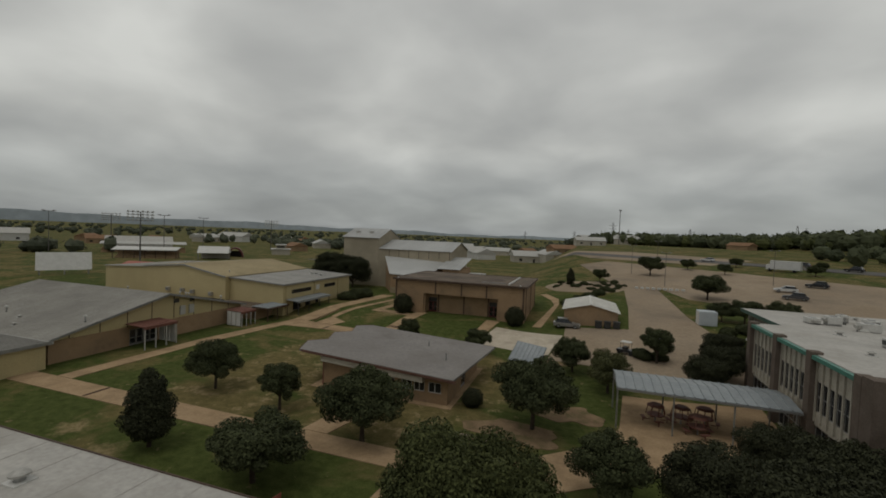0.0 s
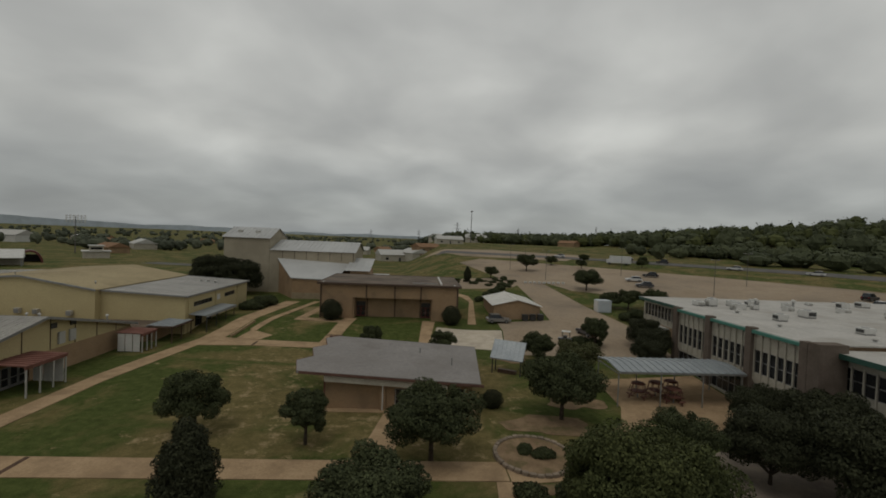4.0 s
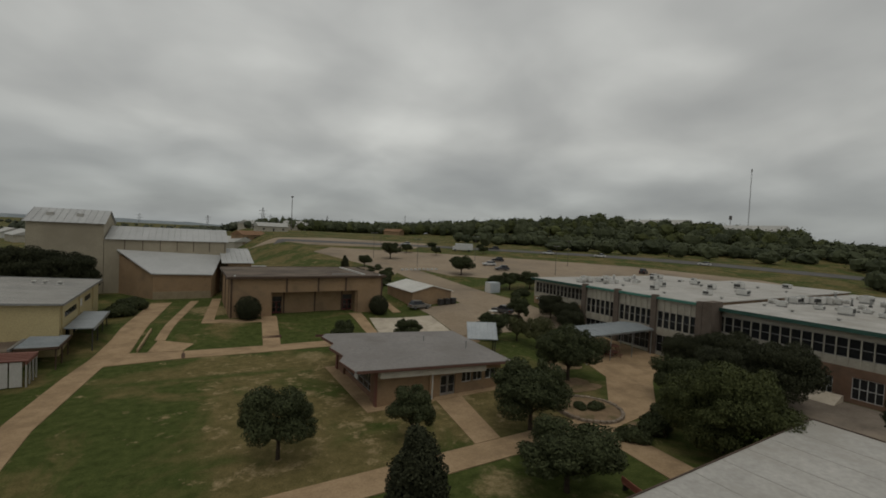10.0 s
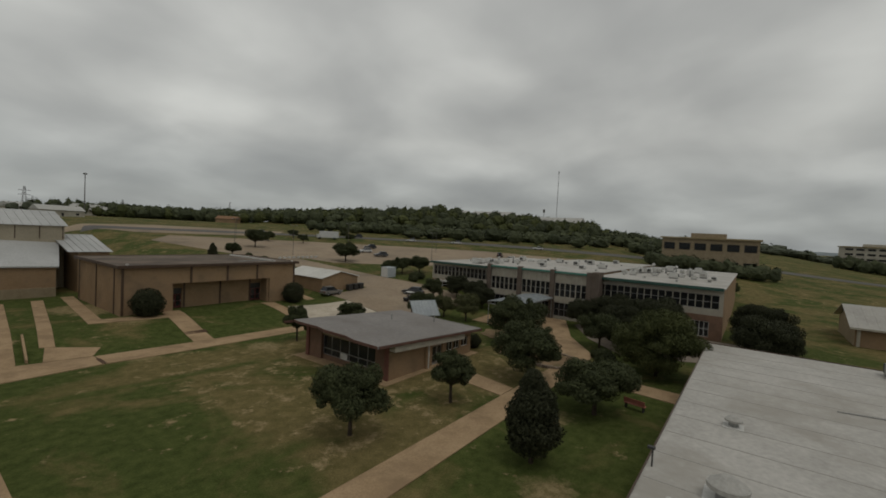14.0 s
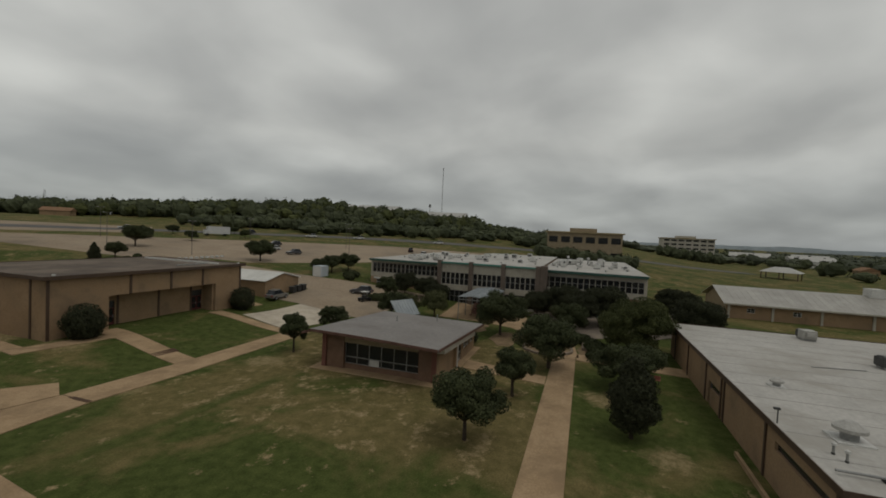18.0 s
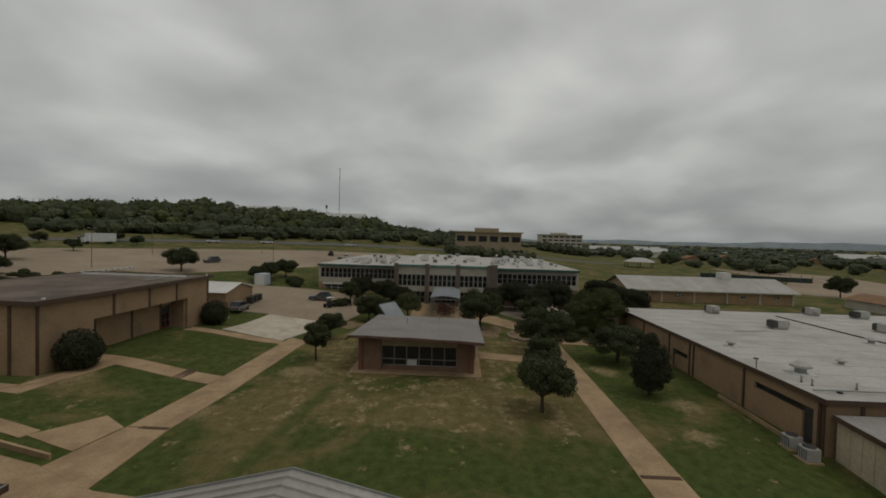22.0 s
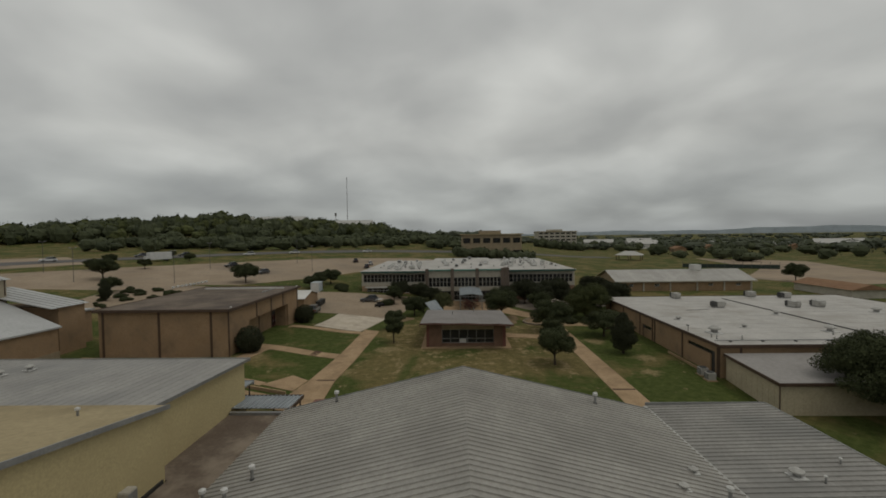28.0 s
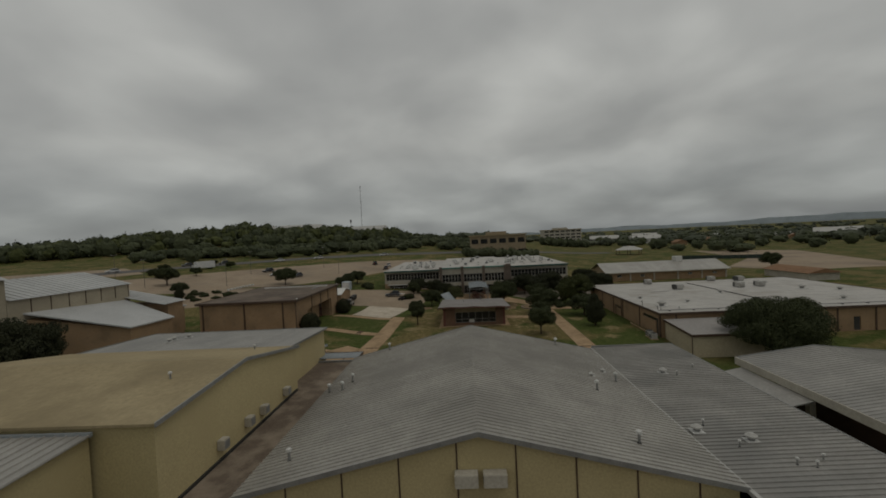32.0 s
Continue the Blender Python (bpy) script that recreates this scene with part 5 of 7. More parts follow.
def ramada():
    e = new("ramada")
    # local x along the low edge, local y up the slope
    w, d, lo, hi = 4.3, 1.9, 2.04, 4.05

    def z(y):
        return lo + (hi - lo) * y / d

    bm = bmesh.new()
    prism(bm, [(0, 0), (w, 0), (w, d), (0, d)], lambda x, y: z(y) - 0.12, lambda x, y: z(y))
    part("roof", bm, M_BLUEMETAL, e, "steep grey-blue sheet roof")
    for k in range(8):
        bm = bmesh.new()
        x = 0.05 + 0.59 * k
        prism(bm, [(x, 0), (x + 0.06, 0), (x + 0.06, d), (x, d)], lambda a, b: z(b) + 0.003, lambda a, b: z(b) + 0.06)
        part("roof_rib", bm, M_BLUEMETAL, e)
    for x, y in ((0.3, 0.2), (w - 0.3, 0.2), (w - 0.3, d - 0.2), (0.3, d - 0.2)):
        bm = bmesh.new()
        tube(bm, (x, y, -0.3), (x, y, z(y) - 0.12), 0.08)
        part("post", bm, M_DARK, e)
    part("bench", cube(0.9, 3.3, 0.7, 1.2, -0.1, 0.46), M_BROWN, e)
    e.matrix_basis = pose(-11.3, 54.0, 0, 0, 0, -27)
    tagged(e, "small open shelter with a tilted grey-blue metal roof", "shelter")


ramada()
e = new("storage_container")
z = ground_z(18, 87)
part("container_body", cube(17.1, 19.9, 86.4, 88.8, z, z + 2.5, 0.04), M_BLUEWHITE, e)
for k in range(8):
    part("container_rib", cube(17.3 + 0.33 * k, 17.4 + 0.33 * k, 86.33, 86.397, z + 0.1, z + 2.4), M_BLUEWHITE, e)
part("door_leaf", cube(17.03, 17.097, 86.6, 88.6, z + 0.1, z + 2.35), M_WHITE, e)
tagged(e, "pale blue-white steel storage container by the drive", "container")
for k in range(9):
    x, y = 10.7 + 1.29 * k, 122.4 - 0.31 * k
    e = new("wheel_stop", None)
    part("block", cube(-0.85 / 2, 0.85 / 2, -0.2, 0.2, 0, 0.5, 0.04), M_WHITE, e)
    e.matrix_basis = pose(x, y, ground_z(x, y) + 0.06, 0, 0, -8)
    tagged(e, "white painted concrete wheel stop at the lot entrance", "wheel stop", "wheel stops")
e = new("service_hatch")
part("lid", cube(7.0, 7.7, 24.6, 25.2, 0.05, 0.5, 0.05), M_WHITE, e)
part("base", cube(6.9, 7.8, 24.5, 25.3, -0.1, 0.05), M_CONC, e)
tagged(e, "small white utility box on the asphalt court", "utility box")
e = new("mural_board")
part("board", cube(17.1, 17.4, 25.5, 30.2, 0, 3.3), M_BLUEPAINT, e, "board painted blue")
part("board_patch", cube(17.04, 17.097, 25.6, 27.2, 0.6, 3.0), M_WHITE, e, "white painted area")
for k in (25.7, 29.8):
    part("leg", cube(17.403, 17.5, k, k + 0.1, 0, 3.2), M_STEEL, e)
tagged(e, "tall blue and white painted board by the wall", "board")
e = new("loading_ramp")
bm = bmesh.new()
extrude_y(bm, [(14.6, 0.0), (17.4, 0.0), (17.4, 0.75), (17.0, 0.75)], 22.0, 25.0)
part("ramp", bm, M_PALE, e)
tagged(e, "pale concrete loading ramp against the building", "ramp")


# ---- west hall with the ribbed gable roof ----
def west_hall():
    e = new("metal_hall")
    xw, xe, yn, ys, yr, ze, zr = -92.2, -61.9, 64.3, 33.4, 48.9, 3.05, 6.75
    panels_y(e, M_METAL, xw, xe, 0.5, yr, zr, yn, ze, rib=0.13)
    panels_y(e, M_METAL, xw, xe, 0.5, yr, zr, ys, ze, rib=0.13)
    def slope(y):
        return zr - (zr - ze) * abs(y - yr) / ((yn - yr) if y > yr else (yr - ys)) - 0.12

    for xa, low, lowmat in ((-62.9, 2.7, M_BRICK), (-91.7, 0.9, M_BRICK)):
        bm = bmesh.new()
        a0, a1 = ys + 0.4, yn - 0.4
        prof = [(a0, low), (a1, low), (a1, max(low + 0.1, slope(a1))), (yr, slope(yr)), (a0, max(low + 0.1, slope(a0)))]
        extrude_x(bm, prof, xa - 0.15, xa + 0.15)
        part("gable_wall", bm, M_YEL, e, "yellowish metal panelled gable")
        wall(e, "y", xa + 0.22, -0.44, a0, a1, -1.0, low - 0.003, [(43.4, 47.6, 0.0, 2.3)] if xa > -70 else [], lowmat, "base_wall", "tan brick lower wall")
        side = 1 if xa > -70 else -1
        for k in range(9):
            y = a0 + 2.2 + k * 3.55
            part("panel_joint", cube(*sorted((xa + side * 0.153, xa + side * 0.2)), y, y + 0.09, low, slope(y) - 0.05), M_BROWN, e)
    part("wall", cube(-91.5, -63.1, yn - 0.7, yn - 0.4, -1, ze - 0.1), M_YEL, e)
    part("wall", cube(-91.5, -63.1, ys + 0.4, ys + 0.7, -1, ze - 0.1), M_YEL, e)
    for y0, y1 in ((ys, yr), (yr, yn)):
        for xa in (xw, xe):
            bm = bmesh.new()
            extrude_x(bm, [(y0, slope(y0) - 0.12), (y1, slope(y1) - 0.12), (y1, slope(y1) + 0.2), (y0, slope(y0) + 0.2)], xa - 0.04 if xa == xw else xa + 0.003, xa - 0.003 if xa == xw else xa + 0.04)
            part("verge_trim", bm, M_STEEL, e)
    # small louvres and boxes on the east gable
    for y, z in ((50.2, 5.1), (53.0, 5.0)):
        part("louvre", cube(-62.74, -62.6, y, y + 0.8, z, z + 0.6), M_DARK, e)
    for y in (51.2, 52.8):
        part("wall_box", cube(-62.74, -62.5, y, y + 0.9, 3.1, 4.5, 0.03), M_PALEP, e, "pale metal wall box")
    for y in (47.3, 49.0):
        part("wall_unit", cube(-92.6, -91.86, y, y + 1.4, 3.6, 4.4, 0.04), M_CREAM, e, "cream wall-mounted box")
    tagged(e, "long hall with a ribbed grey metal gable roof", "hall")
    for x, y in ((-75.0, 63.5), (-75.5, 62.0), (-73.4, 61.5), (-89.0, 61.8), (-75.0, 35.0), (-88.9, 38.3), (-62.9, 59.4), (-63.6, 38.4), (-79.0, 38.0)):
        put(PIPE, x, y, slope(y) + 0.12, 0, 0.95)
    for x, y in ((-72.2, 35.4), (-74.6, 37.2)):
        put(VENT, x, y, slope(y) + 0.1, 0, 0.55)


west_hall()


def south_wing():
    e = new("metal_wing")
    xw, xe, y0, y1 = -93.6, -60.9, 23.2, 33.25
    panels_y(e, M_METAL2, xw, xe, 0.5, y1, 2.98, y0, 3.2, rib=0.13)
    bm = bmesh.new()
    box(bm, xw, xe - 0.2, y1 + 0.003, y1 + 0.28, 2.76, 3.03)
    part("valley_gutter", bm, M_PALEP, e, "pale valley gutter")
    bm = bmesh.new()
    box(bm, xw, xe, y0 - 0.1, y0 - 0.003, 2.88, 3.24)
    box(bm, xe + 0.003, xe + 0.08, y0, y1, 2.83, 3.24)
    part("eaves_trim", bm, M_STEEL, e)
    part("wall", cube(xw + 0.3, xe - 0.4, y0 + 0.4, y0 + 0.6, -1.2, 2.9), M_YEL, e)
    part("wall", cube(xe - 0.6, xe - 0.4, y0 + 0.6, y1 - 0.4, -1.2, 2.9), M_YEL, e)
    part("wall", cube(xw + 0.3, xw + 0.5, y0 + 0.6, y1 - 0.4, -1.2, 2.9), M_YEL, e)
    tagged(e, "low wing with a nearly flat ribbed metal roof", "wing")
    for x, y in ((-71.9, 29.1), (-85.0, 32.6), (-86.6, 29.7)):
        put(VENT, x, y, 3.08, 0, 0.8)
    for x, y in ((-70.6, 25.4), (-84.0, 31.6), (-87.4, 31.0), (-89.8, 29.0), (-90.2, 28.1), (-89.4, 27.1), (-72.6, 28.0)):
        put(PIPE, x, y, 3.08, 0, 0.5)


south_wing()


def porch(name, x0, x1, y0, y1, z, panels_side):
    e = new(name)
    bm = bmesh.new()
    prism(bm, [(x0, y0), (x1, y0), (x1, y1), (x0, y1)], lambda x, y: z + 0.12 * (x1 - x) / (x1 - x0) - 0.12, lambda x, y: z + 0.12 * (x1 - x) / (x1 - x0))
    part("roof", bm, M_REDPAINT, e, "dull red metal roof")
    for k in range(1, int((y1 - y0) / 0.6)):
        bm = bmesh.new()
        yy = y0 + 0.6 * k
        prism(bm, [(x0, yy), (x1, yy), (x1, yy + 0.05), (x0, yy + 0.05)], lambda x, y: z + 0.12 * (x1 - x) / (x1 - x0) + 0.003, lambda x, y: z + 0.12 * (x1 - x) / (x1 - x0) + 0.06)
        part("roof_rib", bm, M_REDPAINT, e)
    g = ground_z(x1, (y0 + y1) / 2)
    for k in range(4):
        y = y0 + 0.15 + (y1 - y0 - 0.3) * k / 3
        part("post", cube(x1 - 0.2, x1 - 0.08, y - 0.06, y + 0.06, g - 0.2, z - 0.13), M_PALEP, e)
    part("front_beam", cube(x1 - 0.2, x1 - 0.05, y0, y1, z - 0.38, z - 0.125), M_REDPAINT, e)
    yy = y0 + 0.05 if panels_side < 0 else y1 - 0.12
    for k in range(3):
        a = x0 + 0.2 + (x1 - x0 - 0.5) * k / 3
        part("screen_panel", cube(a, a + (x1 - x0 - 0.5) / 3 - 0.12, yy, yy + 0.07, g + 0.1, z - 0.1), M_WHITE, e, "white screen panel")
    tagged(e, "entrance porch with a red metal roof and white screens", "porch")
    return e


p = porch("entrance_porch", -62.4, -58.7, 42.6, 47.6, 3.2, 1)
for k in range(4):
    door_leaf(p, "y", -62.68, -0.3, 43.45 + k * 1.0, 44.4 + k * 1.0, 0.0, 2.25, M_ALU, label="aluminium glazed door")
porch("entrance_porch", -61.7, -58.2, 59.4, 62.8, 2.6, -1)


def link_roof():
    e = new("link_building")
    part("wall", cube(-92, -61.4, 65.2, 68.6, -0.5, 2.0), M_BRICK, e)
    part("roof", cube(-93, -60.8, 64.75, 68.25, 2.0, 2.3), M_BROWNROOF, e, "dark brown stained flat roof")
    part("roof", cube(-70.98, -60.8, 68.253, 69.58, 2.0, 2.3), M_BROWNROOF, e)
    part("parapet", cube(-61.1, -60.82, 64.8, 69.5, 2.303, 2.55), M_STEEL, e)
    tagged(e, "narrow flat-roofed link between two halls", "link building")


link_roof()


def link_canopy():
    e = new("link_canopy")
    panels_x(e, M_BLUEMETAL, 65.4, 71.2, 0.4, -61.5, 3.2, -58.0, 3.0)
    part("fascia", cube(-58.0, -57.92, 65.4, 71.2, 2.75, 3.08), M_BROWN, e, "dark brown front fascia")
    part("fascia", cube(-61.5, -58.0, 65.3, 65.39, 2.8, 3.1), M_BROWN, e, "dark brown side fascia")
    part("rear_wall", cube(-61.58, -61.4, 66.1, 70.6, -0.2, 2.9), M_BRICK, e)
    for y in (65.6, 68.2, 71.0):
        part("post", cube(-58.3, -58.18, y - 0.06, y + 0.06, 0, 2.98), M_BROWN, e)
    part("beam", cube(-58.3, -58.1, 65.45, 71.15, 2.72, 2.93), M_BROWN, e)
    e.location = (1.0, -1.0, -0.5)
    tagged(e, "blue-grey ribbed metal canopy joining two halls", "canopy")


link_canopy()


def yellow_hall():
    e = new("yellow_hall")
    # lower front block
    x0, x1, y0, y1 = -71.0, -58.0, 69.6, 94.2

    def top(x):
        return 6.35 + 0.045 * (x1 - x)

    slots = [(72.2, 78.7, 4.2, 5.0), (83.5, 88.0, 4.3, 5.1), (72.7, 75.2, 0.8, 3.1), (76.7, 78.5, 0.8, 3.1), (80.2, 81.4, 0.9, 3.2)]
    wall(e, "y", x1, -0.3, y0, y1, 0, 6.3, slots, M_YEL, label="yellow panelled front wall")
    for a, b, c, d in slots[:2]:
        window(e, "y", x1, -0.3, a, b, c, d, 5, 1, M_DARK, 0.06)
    for a, b, c, d in slots[2:]:
        window(e, "y", x1, -0.3, a, b, c, d, 3, 2, M_DARK, 0.06)
    for y in (y0, y1 - 0.3):
        bm = bmesh.new()
        extrude_y(bm, [(x0, 0), (x1 - 0.303, 0), (x1 - 0.303, 6.3), (x0, top(x0) - 0.1)], y, y + 0.3)
        part("wall", bm, M_YEL, e, "yellow panelled side wall")
    panels_x(e, M_METAL2, y0 - 0.35, y1 + 0.35, 0.75, x0, top(x0), x1 + 0.4, 6.33, rib=0.03)
    bm = bmesh.new()
    for y in (y0 - 0.42, y1 + 0.36):
        extrude_y(bm, [(x0, top(x0) - 0.15), (x1 + 0.4, 6.18), (x1 + 0.4, 6.42), (x0, top(x0) + 0.12)], y, y + 0.06)
    box(bm, x1 + 0.403, x1 + 0.47, y0 - 0.4, y1 + 0.4, 6.12, 6.42)
    part("eaves_trim", bm, M_STEEL, e)
    part("wall_sign", cube(x1 + 0.003, x1 + 0.05, 80.4, 81.6, 4.2, 5.2, 0.01), M_WHITE, e, "small white sign panel")
    for y in (70.4, 79.6, 88.9):
        part("pilaster", cube(x1 + 0.003, x1 + 0.14, y, y + 0.3, 0, 6.1), M_YEL, e)
    # tall rear block with a shallow gable
    t0, ys_, yn_ = -92.6, 68.4, 94.6
    prof = [(t0, 0), (x0 - 0.003, 0), (x0 - 0.003, 6.95), (-82.0, 8.75), (t0, 7.95)]
    for y in (ys_, yn_ - 0.3):
        bm = bmesh.new()
        extrude_y(bm, prof, y, y + 0.3)
        part("gable_wall", bm, M_YEL, e, "plain yellow gable wall")
    part("wall", cube(x0 - 0.303, x0 - 0.003, ys_ + 0.3, yn_ - 0.3, 0, 6.95), M_YEL, e)
    part("wall", cube(t0, t0 + 0.3, ys_ + 0.3, yn_ - 0.3, 0, 7.9), M_YEL, e)
    bm = bmesh.new()
    extrude_y(bm, [(t0 - 0.3, 7.96), (-82.0, 8.79), (x0 + 0.25, 6.96), (x0 + 0.25, 7.12), (-82.0, 8.96), (t0 - 0.3, 8.13)], ys_ - 0.25, yn_ + 0.25)
    roof = part("roof", bm, M_TANROOF, e, "tan coated roof, stained and lifting at the edge")
    for a, b, za, zb in ((t0 - 0.3, -82.0, 8.13, 8.96), (-82.0, x0 + 0.25, 8.96, 7.12)):
        bm = bmesh.new()
        extrude_y(bm, [(a, za - 0.22), (b, zb - 0.22), (b, zb + 0.08), (a, za + 0.08)], ys_ - 0.34, ys_ - 0.253)
        part("verge_trim", bm, M_STEEL, e)
    for x, z in ((-86.1, 3.2), (-82.1, 3.2), (-79.4, 3.1), (-74.5, 3.0)):
        u = part("wall_unit", cube(x - 0.4, x + 0.4, ys_ - 0.6, ys_ - 0.003, z, z + 0.8, 0.05), M_CREAM, e, "cream wall-mounted air unit")
        part("grille", cube(x - 0.32, x + 0.32, ys_ - 0.63, ys_ - 0.603, z + 0.08, z + 0.7), M_STEEL, u)
    part("base_flashing", cube(t0 + 0.5, x0 - 0.3, ys_ - 0.1, ys_ - 0.003, 2.2, 2.5), M_DARK, e)
    tagged(e, "tall yellow panelled hall with a tan gabled roof", "hall")
    for x, y in ((-73.4, 71.8), (-86.0, 72.0)):
        put(PIPE, x, y, 7.4 if x > -80 else 8.55, 0, 0.7)
    for x, y in ((-64.4, 87.6), (-63.2, 87.8), (-61.4, 87.0)):
        put(VENT, x, y, top(x) + 0.05, 0, 0.7)
    # side annex with a lean-to roof falling away to the west, set back from the gable
    a = new("lean_to")
    n0, n1, e0, e1 = ys_ + 3.6, yn_ - 1.0, t0 - 0.5, t0 - 19.0

    def lean(x, y):
        return 7.5 + 0.045 * (x - e0)

    panels_x(a, M_METAL, n0, n1, 0.7, e0, 7.6, e1, 7.6 + 0.045 * (e1 - e0))
    for y in (n0 + 0.3, n1 - 0.6):
        bm = bmesh.new()
        prism(bm, [(e1 + 0.4, y), (t0 - 0.31, y), (t0 - 0.31, y + 0.3), (e1 + 0.4, y + 0.3)], 0, lean)
        part("wall", bm, M_YEL, a)
    bm = bmesh.new()
    prism(bm, [(e1 + 0.4, n0 + 0.603), (e1 + 0.7, n0 + 0.603), (e1 + 0.7, n1 - 0.603), (e1 + 0.4, n1 - 0.603)], 0, lean)
    part("wall", bm, M_YEL, a)
    part("gutter", cube(t0 - 0.5, t0 - 0.31, n0, n1, 7.5, 7.76), M_BLUEMETAL, a, "grey box gutter")
    tagged(a, "lean-to annex with a ribbed galvanised roof", "annex")


yellow_hall()


def front_canopy():
    e = new("wall_canopy")
    bm = bmesh.new()
    prism(bm, [(-57.7, 74.8), (-54.9, 74.8), (-54.9, 86.0), (-57.7, 86.0)], lambda x, y: 3.55 - 0.06 * (x + 57.7), lambda x, y: 3.7 - 0.06 * (x + 57.7))
    part("roof", bm, M_BLUEMETAL, e)
    bm = bmesh.new()
    box(bm, -54.9, -54.83, 74.8, 86.0, 3.2, 3.6)
    part("fascia", bm, M_BLUEMETAL, e)
    for y in (75.2, 78.6, 82.2, 85.6):
        bm = bmesh.new()
        tube(bm, (-55.1, y, 0.2), (-55.1, y, 3.4), 0.07)
        part("post", bm, M_DARK, e)
    e.location = (0.0, -4.6, -0.3)
    tagged(e, "grey-blue metal canopy along the yellow hall's front", "canopy")


front_canopy()


def flat_roof_block():
    e = new("flat_roof_block")
    part("wall", cube(-116, -94.3, 36.2, 65.6, -1, 1.75), M_BRICK, e)
    part("roof", cube(-116.2, -94.1, 36.0, 65.8, 1.75, 2.0), M_BROWNROOF, e, "brown stained flat roof")
    part("parapet", cube(-116.2, -94.1, 35.4, 35.97, 1.2, 2.4), M_CREAM, e, "pale weathered parapet")
    part("parapet", cube(-94.6, -94.25, 36.0, 39.6, 2.003, 2.3), M_CREAM, e)
    e.location = (1.8, -0.8, 0.2)
    tagged(e, "low flat-roofed block behind the metal hall", "block")
    for x, y in ((-95.6, 61.4), (-96.4, 56.0), (-95.8, 43.7), (-98.2, 50.2)):
        put(VENT, x, y, 2.2, 0, 0.7)


flat_roof_block()


def open_shelter():
    e = new("metal_shelter")
    panels_y(e, M_METAL2, -116, -76.0, 0.5, 13.6, 4.9, 21.8, 3.9)
    panels_y(e, M_METAL2, -116, -76.0, 0.5, 13.6, 4.9, 4.5, 3.8)
    bm = bmesh.new()
    box(bm, -116, -76, 21.803, 21.9, 3.25, 3.98)
    part("eaves_fascia", bm, M_CREAM, e)
    bm = bmesh.new()
    extrude_x(bm, [(13.6, 4.98), (21.85, 3.98), (21.85, 3.7), (13.6, 4.7)], -75.997, -75.9)
    extrude_x(bm, [(13.6, 4.98), (13.6, 4.7), (4.45, 3.6), (4.45, 3.88)], -75.997, -75.9)
    part("verge_trim", bm, M_STEEL, e)
    part("wall", cube(-116, -78, 18.6, 18.9, -1.4, 3.8), M_BROWN, e, "brown rear wall under the eaves")
    for k in range(5):
        x = -76.6 - 8.6 * k
        part("column", cube(x - 0.25, x + 0.25, 21.0, 21.5, -1.4, 3.5), M_CREAM, e)
        part("column", cube(x - 0.25, x + 0.25, 5.0, 5.5, -1.4, 3.5), M_CREAM, e)
    bm = bmesh.new()
    prism(bm, [(-86.5, 21.95), (-77.2, 21.95), (-77.2, 24.0), (-86.5, 24.0)], lambda x, y: 3.1 - 0.2 * (y - 22), lambda x, y: 3.22 - 0.2 * (y - 22))
    part("awning", bm, M_METAL2, e, "grey metal awning")
    e.location = (5.9, -1.2, 0)
    tagged(e, "long open-sided metal shelter with a gabled roof", "shelter")


open_shelter()


